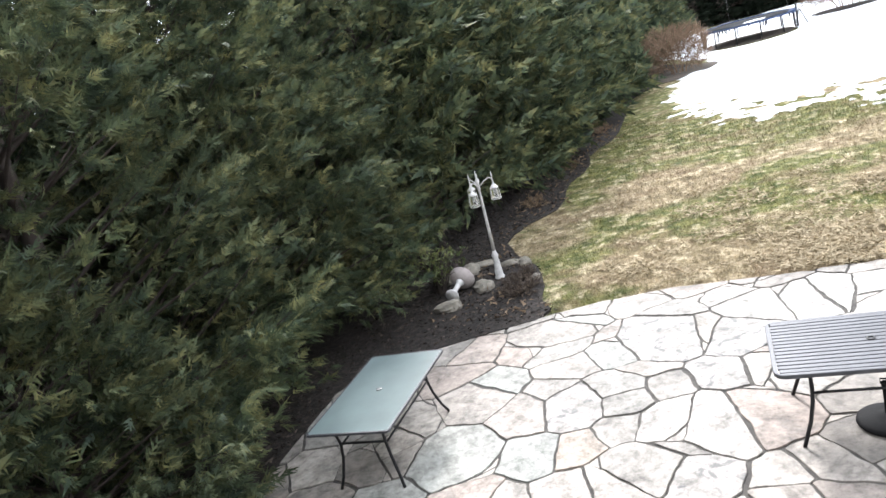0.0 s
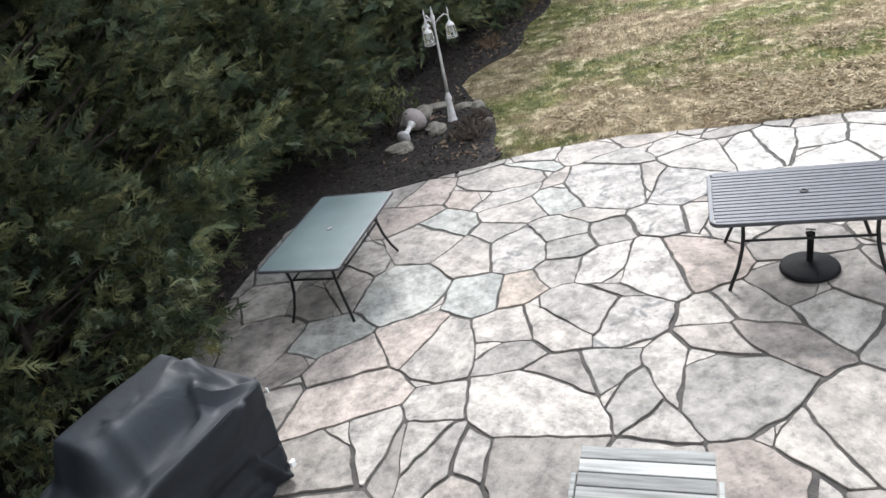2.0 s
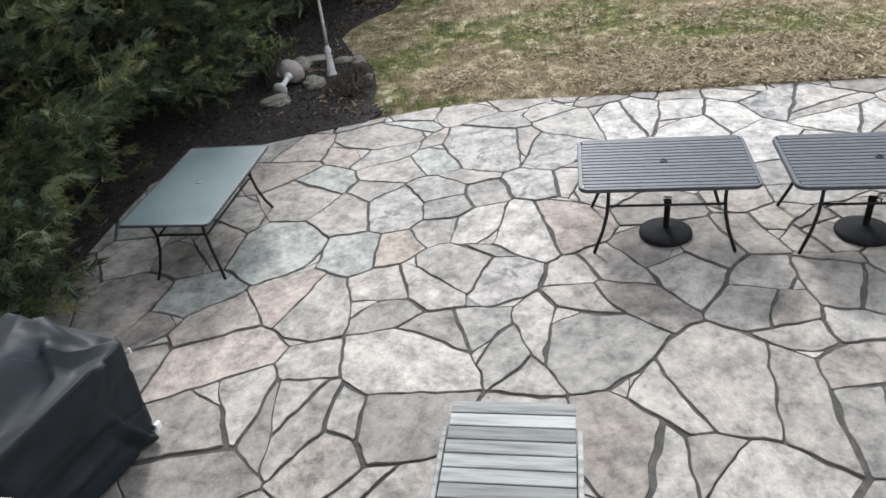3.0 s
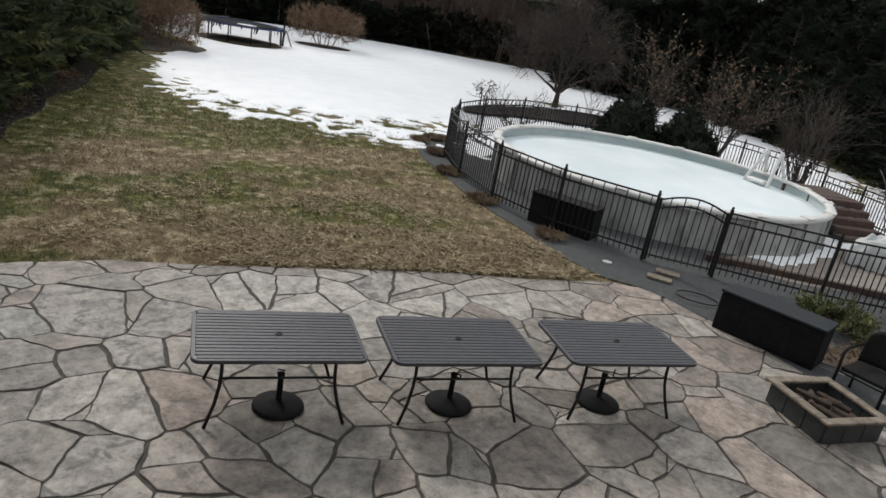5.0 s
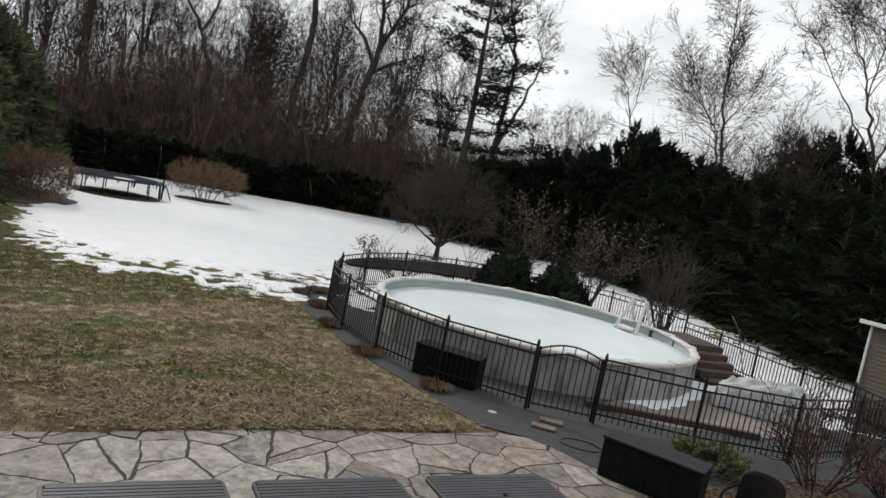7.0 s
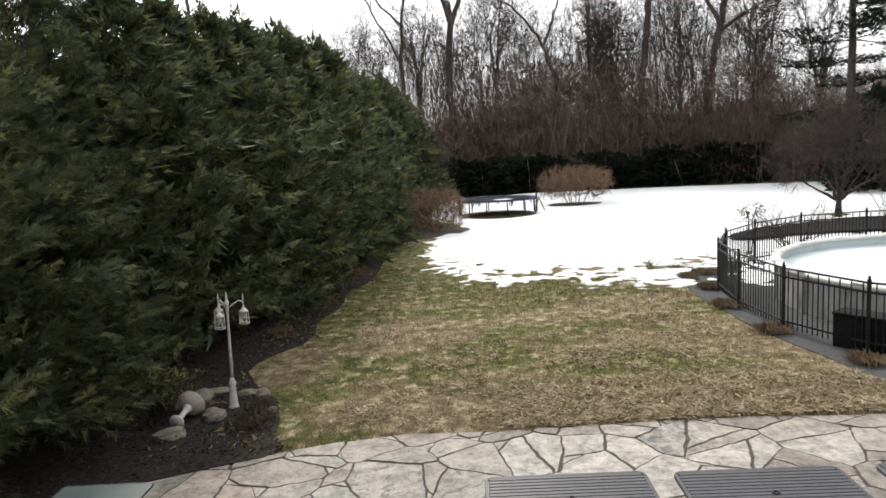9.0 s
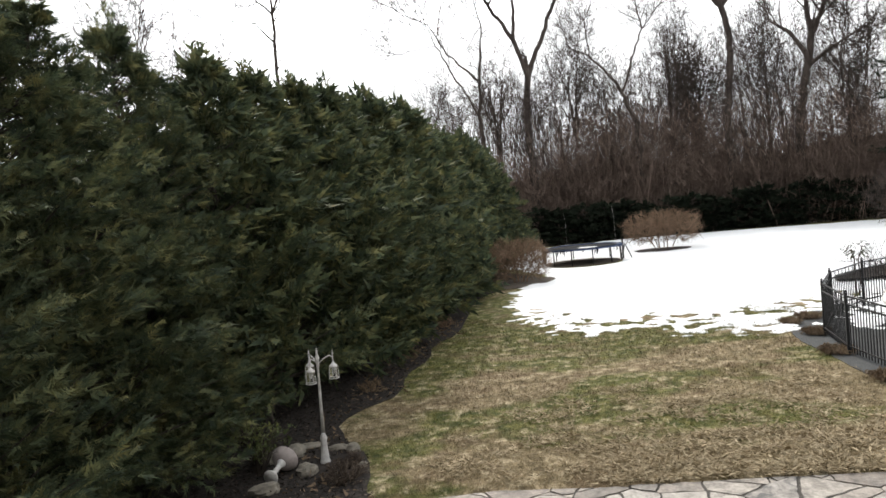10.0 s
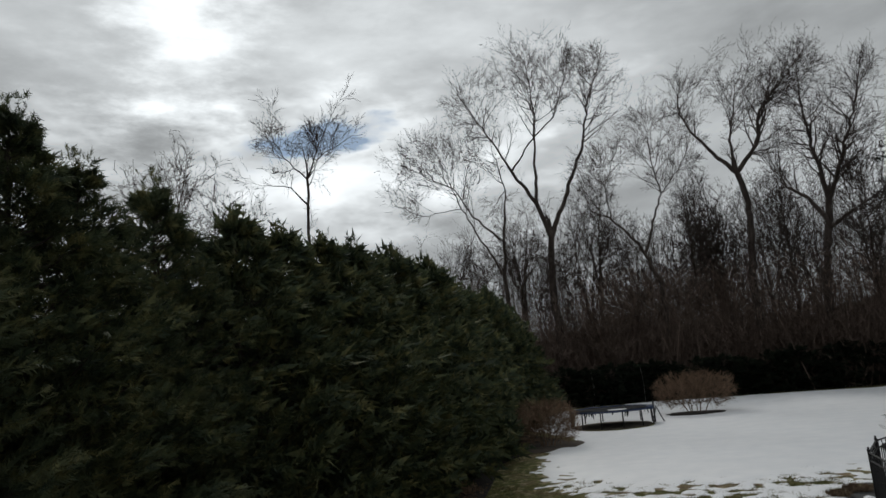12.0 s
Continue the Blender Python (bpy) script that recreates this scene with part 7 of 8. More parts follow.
# ---- black storage boxes ----
def storage_box(label, corner, along, depth, h, lidded):
    d = Vector((along[0] - corner[0], along[1] - corner[1], 0))
    ang = math.degrees(math.atan2(d.y, d.x))
    L = d.length
    ob = thing("storage_box", label, "storage box", (corner[0], corner[1], 0.004), ang, group="black storage boxes")
    g = Geo()
    g.box((L / 2, depth / 2, h / 2 - 0.02), (L, depth, h - 0.04), 0.012)
    part("body", g, M_RESIN, ob)
    for i in range(4):
        g = Geo()
        g.box((L * (i + 0.5) / 4, -0.004, h / 2 - 0.03), (L / 4 - 0.05, 0.012, h - 0.18), 0.004)
        part("front_panel", g, M_RESIN, ob)
    g = Geo()
    g.box((L / 2, depth / 2, h - 0.015), (L + 0.04, depth + 0.04, 0.045), 0.014)
    part("lid", g, M_COVER if lidded else M_RESIN, ob)
    return ob


storage_box("long black storage box with a dull charcoal lid beside the patio", (7.46, 7.66), (8.14, 6.36), 0.52, 0.62, True)
storage_box("low black storage box against the pool fence", (6.45, 12.3), (7.30, 11.22), 0.45, 0.62, False)

# ---- things in the gravel bed ----
rng = random.Random(12)
for x, y, z in ((7.72, 9.42, 0.012), (8.08, 9.68, 0.012)):
    g = Geo()
    g.box((0, 0, 0.02), (0.42, 0.2, 0.045), 0.008)
    solo("paver", g, M_TAN, "flat tan paver set in the gravel as a step", "paver", (x, y, z), -38, group="step pavers")
g = Geo()
g.tube([(0.36 * math.cos(a), 0.24 * math.sin(a), 0.02 + 0.05 * math.sin(a / 2)) for a in (2 * math.pi * i / 24 for i in range(25))], 0.012, 6)
solo("garden_hoop", g, M_BLACK, "bent black wire hoop lying in the gravel", "garden wire", (7.9, 8.6, 0.0), -20, smooth=True)


for x, y, z0, z1 in ((5.45, 57.0, 1.75, 2.75), (1.64, 57.2, 1.9, 2.55)):
    part("cane", Geo().tube([(0, 0, 0.0), (0.02, 0, z0), (-0.09, 0, z1)], 0.009, 5), M_LAMPWHITE, thing("garden_cane", "thin white cane standing against the dark evergreens", "cane", (x, y, 0), group="white canes"))
solo("pool_pole", Geo().tube([(0.45, -0.55, 0.0), (0.16, -0.2, 1.5), (0.08, -0.1, 1.7), (0.0, 0.0, 1.86)], 0.014, 6), M_GALV, "thin bent grey pole leaning beyond the pool steps", "pole", (16.02, 12.79, 0.0), smooth=True)
solo("drain_lid", Geo().lathe([(0.085, 0), (0.085, 0.01), (0.07, 0.016), (0.01, 0.018)], sides=18), M_LAMPWHITE, "small round white lid lying in the gravel", "lid", (7.08, 10.12, 0.012), smooth=True)


def dead_clump(x, y, r, n, seed, tall=0.16):
    rs = np.random.default_rng(seed)
    a = rs.random(n) * 2 * np.pi
    rr = r * (0.35 + 0.75 * rs.random(n))
    p = np.stack([rr * np.cos(a) * 0.5, rr * np.sin(a) * 0.5, np.zeros(n)], 1)
    q = np.stack([rr * np.cos(a), rr * np.sin(a), tall * rs.random(n)], 1)
    mid = (p + q) / 2 + np.stack([rs.normal(size=n) * 0.04, rs.normal(size=n) * 0.04, tall * (0.6 + 0.8 * rs.random(n))], 1)
    segs = np.concatenate([np.concatenate([p, mid, np.full((n, 2), 0.006)], 1), np.concatenate([mid, q, np.full((n, 1), 0.006), np.full((n, 1), 0.002)], 1)])
    v, f = rods(segs, 3)
    me = raw_mesh("ornamental_grass", v, f)
    return solo("ornamental_grass", me, M_DRYLEAF, "flattened tuft of dead brown ornamental grass", "grass tuft", (x, y, 0.0), group="dead grass tufts")


for k, (x, y, r) in enumerate(((5.85, 15.6, 0.42), (6.15, 17.6, 0.38), (5.9, 13.4, 0.4), (6.5, 11.3, 0.36), (6.7, 19.6, 0.42), (6.05, 19.0, 0.3))):
    dead_clump(x, y, r, 340, k, 0.1)


def twig_shrub(name, label, at, height, spread, seed, stems, material, category="shrub", leaves=0, leaf_mat=None, leaf=0.07, ball=False, kids=(5, 5, 4), up=1.0, stout=1.0):
    """A shrub of many stems from the ground, with or without leaves on the twigs."""
    rs = np.random.default_rng(seed)
    out = []
    for k in range(stems):
        a = rs.random() * 2 * math.pi
        s = spread * (0.35 + 0.75 * rs.random())
        grow(rs, (0.12 * spread * math.cos(a), 0.12 * spread * math.sin(a), -0.02), (s * math.cos(a), s * math.sin(a), height * up), height * (0.62 + 0.32 * rs.random()), 0.012 + 0.006 * height, 1, 3,
             (0.05, 0.1, 0.16, 0.2, 0.2), (0.1, 0.2, 0.15, 0.1, 0), out, (0, *kids), (40, 30, 34, 36, 30), (0, 0.03, 0.04, 0.03, 0))
    s = np.array(out)
    s[:, 6:8] = np.minimum(s[:, 6:8], stout * (0.02 + 0.006 * height))
    if ball:
        s = s[s[:, 5] < height * 1.05]
    shrub = thing(name, label, category, at)
    v, f = rods(s, 3)
    part("branchwork", raw_mesh("branchwork", v, f), material, shrub)
    if leaves:
        ends = s[s[:, 8] >= 2]
        pick = ends[rs.integers(0, len(ends), leaves)]
        v, f = sprays(pick[:, 3:6], rs.normal(size=(leaves, 3)) + np.array([0, 0, 0.3]), leaf * (0.6 + 0.8 * rs.random(leaves)), 0.5, rs, 3)
        part("foliage", raw_mesh("foliage", v, f), leaf_mat, shrub)
    return shrub


def clipped_shrub(label, at, rx, ry, low, high, seed, count):
    """A clipped leafless shrub: stems from the ground into a broad dense head of fine shoots."""
    mid, half = (low + high) / 2, (high - low) / 2
    ob = crown_tree("russet_shrub", label, seed, high, 0.035, [(-rx * 0.42, 0, mid, rx * 0.58, ry, half), (rx * 0.42, 0, mid, rx * 0.58, ry, half), (0, 0, mid, rx * 0.5, ry, half * 1.05)], 0.12, count,
                    step=0.16, crook=0.12, twigs=8, twig_len=0.3, thin=0.009, fine=M_RUSSET, category="shrub",
                    roots=tuple((0.28 * rx * math.cos(k * 2.4) * (0.3 + 0.1 * k), 0.25 * ry * math.sin(k * 2.4) * (0.3 + 0.1 * k)) for k in range(8)))
    ob.matrix_basis = pose(*at)


def rhododendron(x, y):
    """A leggy shrub: a few thin stems that carry one small round head of leaves."""
    rs = np.random.default_rng(69)
    ob = thing("rhododendron", "small leggy rhododendron with a round tuft of leaves", "shrub", (x, y, 0))
    head = Vector((0.02, 0, 1.42))
    for k in range(4):
        a = 2 * math.pi * k / 4 + 0.5
        out = Vector((math.cos(a), math.sin(a), 0))
        part("stem", Geo().tube([out * 0.05, out * 0.11 + Vector((0, 0, 0.6)), out * 0.07 + Vector((0, 0, 1.1)), head + out * 0.2 + Vector((0, 0, 0.06 * k - 0.1))], 0.016, 5), M_TWIG, ob, smooth=True)
    n = 190
    d = rs.normal(size=(n, 3))
    d /= np.linalg.norm(d, axis=1)[:, None]
    o = np.array(head) + d * (0.12 + 0.26 * rs.random(n))[:, None] * np.array([1.0, 1.0, 0.8])
    v, f = sprays(o, d * np.array([1, 1, 0.4]) - np.array([0, 0, 0.35]), 0.10 + 0.06 * rs.random(n), 0.38, rs, 1, 0.2)
    part("foliage", raw_mesh("foliage", v, f), M_RHODO, ob)


clipped_shrub("rounded russet-brown leafless shrub at the hedge's end", (-1.35, 33.2, 0), 1.45, 1.3, 0.12, 1.95, 61, 3000)
clipped_shrub("wide flat-topped tan-brown leafless shrub in the snow", (7.1, 44.6, 0), 2.35, 1.5, 0.35, 2.3, 62, 2800)
twig_shrub("barberry", "bare tangled reddish barberry bush in the gravel", (11.45, 6.75, 0), 1.5, 1.35, 63, 12, M_BARBERRY, kids=(5, 5, 4), up=1.0, stout=0.6)
twig_shrub("barberry", "low bare tangled bush near the garage", (12.9, 6.4, 0), 0.8, 0.9, 64, 20, M_BARBERRY, kids=(4, 4, 3), up=0.8)
twig_shrub("boxwood", "low green-yellow leafy bush beside a storage box", (9.85, 7.65, 0), 0.5, 0.85, 65, 46, M_TWIG, leaves=6000, leaf_mat=M_LEAF, leaf=0.055, kids=(4, 3, 3), up=0.8)
twig_shrub("hydrangea", "tall vase-shaped shrub with dry tan seed heads", (*polar(40.4, 28.5), 0), 3.3, 1.5, 66, 16, M_TWIG, leaves=900, leaf_mat=M_DRYLEAF, leaf=0.11, kids=(4, 4, 3))
twig_shrub("hydrangea", "tall shrub with dry tan seed heads behind the yews", (*polar(34.8, 29), 0), 3.4, 1.2, 67, 12, M_TWIG, leaves=700, leaf_mat=M_DRYLEAF, leaf=0.11, kids=(4, 4, 3))
twig_shrub("vase_shrub", "large bare reddish vase-shaped shrub by the fence", (*polar(46.6, 26), 0), 3.0, 1.1, 68, 18, M_TWIG, kids=(5, 4, 4))
rhododendron(*polar(22.1, 24.3))
twig_shrub("weeping_shrub", "bare arching shrub behind the back fence", (*polar(24.9, 25.2), 0), 1.5, 1.3, 70, 14, M_TWIG, kids=(4, 4, 3), up=0.8)
twig_shrub("sapling", "thin bare saplings behind the back fence", (*polar(30.8, 25.5), 0), 2.0, 0.5, 71, 5, M_TWIG, kids=(3, 3, 3))
twig_shrub("andromeda", "small leafy green shrub behind the birdbath", (-4.75, 10.2, 0), 0.85, 0.4, 72, 14, M_TWIG, leaves=700, leaf_mat=M_LEAF, leaf=0.08, kids=(4, 3, 3))
twig_shrub("dead_perennial", "brown dead stems round the lamp post", (-3.25, 9.8, 0), 0.3, 0.62, 73, 44, M_STALK, kids=(3, 3, 3), up=0.6, category="dead plant")
twig_shrub("dead_perennial", "tangle of dead stems in the mulch", (-3.3, 10.4, 0), 0.2, 0.25, 74, 34, M_STALK, kids=(4, 3, 3), up=0.7, category="dead plant")
twig_shrub("dead_perennial", "pale dead stalks at the bed's edge", (-4.1, 14.9, 0), 0.28, 0.4, 75, 24, M_DRYLEAF, kids=(3, 3, 3), up=0.7, category="dead plant")
twig_shrub("dead_perennial", "pale dead stalks in the mulch bed", (-3.8, 18.0, 0), 0.3, 0.45, 76, 24, M_DRYLEAF, kids=(3, 3, 3), up=0.7, category="dead plant")
twig_shrub("dead_perennial", "dead stalks along the bed by the hedge", (-3.5, 22.4, 0), 0.35, 0.5, 77, 24, M_RUSSET, kids=(3, 3, 3), up=0.7, category="dead plant")
mt = limbed("ornamental_tree", "low dome-shaped ornamental tree with dense dark twigs", 43, 0.18,
            [[(0, 0, -0.05), (0.02, 0, 0.75)], [(0, 0, 0.7), (-0.8, 0.2, 1.25), (-1.9, 0.3, 2.0)], [(0, 0, 0.75), (0.75, 0.1, 1.25), (1.85, -0.2, 1.95)], [(0, 0, 0.72), (-0.3, -0.4, 1.7), (-0.7, -0.6, 3.3)],
             [(0, 0, 0.75), (0.4, 0.3, 1.8), (0.9, 0.5, 3.4)], [(0, 0, 0.75), (0, 0.9, 1.6), (-0.3, 1.6, 2.6)], [(0, 0, 0.75), (0.1, -0.9, 1.6), (0.4, -1.6, 2.5)]],
            [(-1.25, 0, 3.0, 1.75, 2.0, 1.45), (1.25, 0, 2.95, 1.75, 2.0, 1.4), (0, 0, 3.5, 1.8, 2.1, 1.5)], (6, 4, 3), 0.22, 0.007, most=2.2)
mt.matrix_basis = pose(*polar(27.85, 34.5), 0)


def yew(x, y, r, h, seed):
    rs = np.random.default_rng(seed)
    ob = thing("yew_bush", "dark rounded clipped yew bush behind the pool", "bush", (x, y, 0), group="yew bushes")
    n = 3000
    d = rs.normal(size=(n, 3))
    d[:, 2] = np.abs(d[:, 2]) * 0.9 - 0.15
    d /= np.linalg.norm(d, axis=1)[:, None]
    lump = np.array([1 + 0.22 * noise.noise((a * 2, b * 2, c * 2 + seed)) for a, b, c in d])
    o = d * (lump * (0.8 + 0.2 * rs.random(n)))[:, None] * np.array([r, r, h])
    o[:, 2] = np.maximum(0.05, o[:, 2])
    v, f = sprays(o, d + rs.normal(size=(n, 3)) * 0.5, 0.14 + 0.12 * rs.random(n), 0.45, rs)
    part("foliage", raw_mesh("foliage", v, f), M_YEW, ob)
    core = Geo()
    core.lathe([(0.3 * r, 0), (0.78 * r, 0.15 * h), (0.82 * r, 0.45 * h), (0.66 * r, 0.72 * h), (0.3 * r, 0.88 * h), (0.02, 0.9 * h)], sides=16, wave=0.06)
    part("core", core, M_YEW, ob, smooth=True)


yew(*polar(33.9, 25.2), 1.05, 2.05, 1)
yew(*polar(38.1, 25.4), 0.9, 2.0, 2)
yew(*polar(39.2, 24.6), 0.7, 1.35, 3)

tarp = thing("tarp_covered_pile", "lumpy pile of furniture under a pale grey tarp", "covered pile", (14.75, 10.3, 0), -52)
vs, fs = [], []
NX, NY = 64, 34
for j in range(NY):
    for i in range(NX):
        u, v = -1 + 2 * i / (NX - 1), -1 + 2 * j / (NY - 1)
        edge = (1 - abs(u) ** 5) * (1 - abs(v) ** 5)
        h = 0.04 + edge ** 0.3 * (0.66 + 0.1 * math.sin(3.1 * u + 1) + 0.2 * noise.noise((2.6 * u, 2.2 * v, 1)))
        vs.append((1.15 * u + 0.04 * noise.noise((u * 4, v * 4, 3)), 0.55 * v + 0.05 * noise.noise((u * 4, v * 4, 6)), h + 0.075 * noise.noise((6 * u, 5 * v, 2)) + 0.03 * noise.noise((14 * u, 11 * v, 4))))
fs = [(j * NX + i, j * NX + i + 1, (j + 1) * NX + i + 1, (j + 1) * NX + i) for j in range(NY - 1) for i in range(NX - 1)]
part("tarp", Geo().add(vs, fs), M_TARP, tarp, smooth=True)
g = Geo()
g.box((0, 0, 0.2), (1.7, 0.7, 0.4), 0.05)
part("load", g, M_RESIN, tarp)
g = Geo()
g.box((0, 0, 0.07), (3.6, 0.12, 0.13), 0.01)
solo("timber_edging", g, M_DECK, "dark timber edging beam inside the fence", "timber", (11.2, 9.75, 0.0), -28)

# ---- lamp post ----
lamp = thing("lamp_post", "leaning white three-headed garden lamp post", "lamp post", (-3.80, 10.57, 0.0))
lamp.matrix_basis = pose(-3.80, 10.57, 0.0, 0, 1.6, 6)
part("base", Geo().lathe([(0.085, 0), (0.085, 0.03), (0.07, 0.06), (0.05, 0.3), (0.045, 0.36), (0.056, 0.39), (0.056, 0.42), (0.036, 0.46), (0.03, 0.5)], sides=20), M_LAMPWHITE, lamp, smooth=True)
part("pole", Geo().lathe([(0.031, 0.48), (0.025, 1.0), (0.019, 1.55), (0.028, 1.57), (0.026, 1.66), (0.036, 1.68), (0.034, 1.72), (0.014, 1.77), (0.02, 1.8), (0.002, 1.88)], sides=16), M_LAMPWHITE, lamp, smooth=True)
for k in range(3):
    a = 2 * math.pi * k / 3 + 0.25
    d = Vector((math.cos(a), math.sin(a), 0))
    g = Geo()
    g.tube([d * 0.03 + Vector((0, 0, 1.62)), d * 0.1 + Vector((0, 0, 1.68)), d * 0.19 + Vector((0, 0, 1.72)), d * 0.24 + Vector((0, 0, 1.69)), d * 0.245 + Vector((0, 0, 1.63))], 0.011, 7)
    part("arm", g, M_LAMPWHITE, lamp, smooth=True)
    c = d * 0.245
    g = Geo().lathe([(0.072, 1.535), (0.068, 1.55), (0.04, 1.575), (0.02, 1.6), (0.009, 1.64), (0.009, 1.72), (0.014, 1.74), (0.002, 1.82)], c, 12)
    part("lantern_cap", g, M_LAMPWHITE, lamp, smooth=True)
    g = Geo().lathe([(0.08, 1.36), (0.073, 1.45), (0.067, 1.535)], c, 8)
    g.f = g.f[:-2]
    part("lantern_glass", g, M_LAMPGLASS, lamp, "ribbed clear glass")
    g = Geo()
    for q in range(8):
        b = 2 * math.pi * q / 8
        e = Vector((math.cos(b), math.sin(b), 0))
        g.tube([c + e * 0.082 + Vector((0, 0, 1.355)), c + e * 0.07 + Vector((0, 0, 1.535))], 0.0035, 4)
    g.tube([c + Vector((0.082 * math.cos(t), 0.082 * math.sin(t), 1.355)) for t in (2 * math.pi * q / 16 for q in range(17))], 0.007, 5, False)
    part("lantern_cage", g, M_LAMPWHITE, lamp)
    part("bulb", Geo().lathe([(0.006, 1.43), (0.014, 1.45), (0.014, 1.5), (0.008, 1.53)], c, 10), M_LAMPWHITE, lamp, smooth=True)

# ---- tipped birdbath and rocks ----
bath = thing("birdbath", "white birdbath tipped over in the mulch", "birdbath", (-4.35, 10.15, 0.0))
lay = Matrix.Rotation(radians(-6), 3, "Z") @ Matrix.Rotation(radians(-78), 3, "X")
foot = (-0.03, -0.42, 0.115)
part("pedestal", Geo().lathe([(0.11, 0), (0.115, 0.02), (0.1, 0.05), (0.06, 0.08), (0.042, 0.14), (0.04, 0.26), (0.052, 0.34), (0.075, 0.39)], foot, 20, lay), M_LAMPWHITE, bath, smooth=True)
part("bowl", Geo().lathe([(0.075, 0.385), (0.13, 0.405), (0.18, 0.445), (0.205, 0.5), (0.215, 0.52), (0.205, 0.53), (0.17, 0.48), (0.02, 0.43)], foot, 28, lay), M_CASTSTONE, bath, "rosy grey bowl", smooth=True)


def rock(x, y, sx, sy, sz, seed, turn=0):
    vs, fs = [], []
    U, V = 14, 8
    for j in range(V + 1):
        for i in range(U):
            a, b = 2 * math.pi * i / U, -math.pi / 2 + math.pi * j / V
            d = Vector((math.cos(a) * math.cos(b), math.sin(a) * math.cos(b), math.sin(b)))
            k = 1 + 0.35 * noise.noise(d * 1.6 + Vector((seed, 0, 0))) + 0.12 * noise.noise(d * 4 + Vector((0, seed, 0)))
            vs.append((d.x * sx * k, d.y * sy * k, d.z * sz * k + sz * 0.55))
    fs = [(j * U + i, j * U + (i + 1) % U, (j + 1) * U + (i + 1) % U, (j + 1) * U + i) for j in range(V) for i in range(U)]
    return solo("rock", Geo().add(vs, fs), M_ROCK, "pale rough garden rock in the mulch", "rock", (x, y, 0.0), turn, group="garden rocks")


for k, r in enumerate(((-4.33, 9.42, 0.24, 0.13, 0.11, 20), (-3.95, 10.12, 0.16, 0.2, 0.1, 50), (-4.44, 10.98, 0.16, 0.2, 0.12, -10), (-4.3, 11.32, 0.3, 0.1, 0.06, 12), (-3.47, 11.02, 0.12, 0.1, 0.1, 0), (-3.75, 11.15, 0.2, 0.09, 0.06, 0),
                       (-3.12, 10.3, 0.09, 0.07, 0.05, 30), (-4.85, 10.62, 0.1, 0.22, 0.22, 70))):
    rock(*r[:5], k * 3.7, r[5])

# ---- mulch chips and fallen leaves ----
rs = np.random.default_rng(8)


def litter(name, outline, box, n, size, z, material, label, category):
    x, y = box[0] + (box[1] - box[0]) * rs.random(n), box[2] + (box[3] - box[2]) * rs.random(n)
    ok = inside(outline, x, y) > 0.03
    x, y = x[ok], y[ok]
    o = np.stack([x, y, z + 0.015 * rs.random(len(x))], 1)
    d = rs.normal(size=(len(x), 3)) * np.array([1, 1, 0.3])
    v, f = sprays(o, d, size * (0.5 + rs.random(len(x))), 0.4, rs, 1, 0)
    me = raw_mesh(name, v, f)
    me.materials.append(material)
    tagged(new(name, me), label, category, kind="stuff")


litter("mulch_chips", BED, (-6, -2.3, 2, 20), 26000, 0.07, 0.02, M_CHIP, "loose dark bark chips on the bed", "mulch")
litter("fallen_leaves", [(8.3, 6.9), (9.9, 7.2), (12.4, 7.2), (12, 3.4), (9.2, 3.4), (9.0, 6.0)], (8, 12.5, 3, 7.3), 12000, 0.1, 0.03, M_DRYLEAF, "dry tan leaves blown into the corner", "leaves")
litter("pale_straw", BED, (-4.6, -2.4, 8.8, 24), 1500, 0.12, 0.03, M_DRYLEAF, "bits of dry straw and leaf on the mulch", "straw")

# ---- grass blades ----
n = 110000
x = -4 + 11 * rs.random(n)
y = 8.9 + 14.5 * rs.random(n) ** 1.5
ok = (inside(LAWN, x, y) > 0) & (inside(PATIO, x, y) < -0.015) & (inside(BED, x, y) < 0.02) & (inside(GRAVEL, x, y) < 0.05)
x, y = x[ok], y[ok]
n = len(x)
a = rs.random(n) * 2 * np.pi
L = 0.03 + 0.05 * rs.random(n)
w = 0.004 + 0.0025 * (y - 9) / 5
lie = 0.5 + 0.9 * rs.random(n)
p = np.stack([x, y, np.full(n, -0.012)], 1)
sd = np.stack([-np.sin(a) * w, np.cos(a) * w, 0 * w], 1)
tp = p + np.stack([np.cos(a) * L * lie, np.sin(a) * L * lie, 0.02 + L * (1.35 - lie) * 0.8], 1)
me = raw_mesh("grass", np.stack([p - sd, p + sd, tp], 1).reshape(-1, 3), np.arange(3 * n).reshape(-1, 3))
me.materials.append(M_BLADE)
tagged(new("grass", me), "short matted winter grass blades, straw and green", "grass", kind="stuff")

spots = np.stack([0.6 + 5.6 * rs.random(150), 9.32 + 1.7 * rs.random(150) ** 1.5], 1)
spots = np.concatenate([spots, np.stack([-2.2 + 7 * rs.random(70), 9.4 + 4.5 * rs.random(70)], 1)])
at = np.repeat(spots, 110, 0) + rs.normal(size=(len(spots) * 110, 2)) * np.array([0.17, 0.11])
at = at[(inside(PATIO, at[:, 0], at[:, 1]) < -0.03) & (inside(BED, at[:, 0], at[:, 1]) < -0.05) & (inside(GRAVEL, at[:, 0], at[:, 1]) < -0.05)]
v, f = sprays(np.concatenate([at, np.full((len(at), 1), 0.034)], 1), rs.normal(size=(len(at), 3)) * np.array([1, 1, 0.12]) + np.array([0, 0, 0.12]), 0.08 + 0.09 * rs.random(len(at)), 0.2, rs, 1, 0.0)
me = raw_mesh("straw", v, f)
me.materials.append(M_STRAW)
tagged(new("straw", me), "bleached flattened straw tufts in the lawn", "straw", kind="stuff")

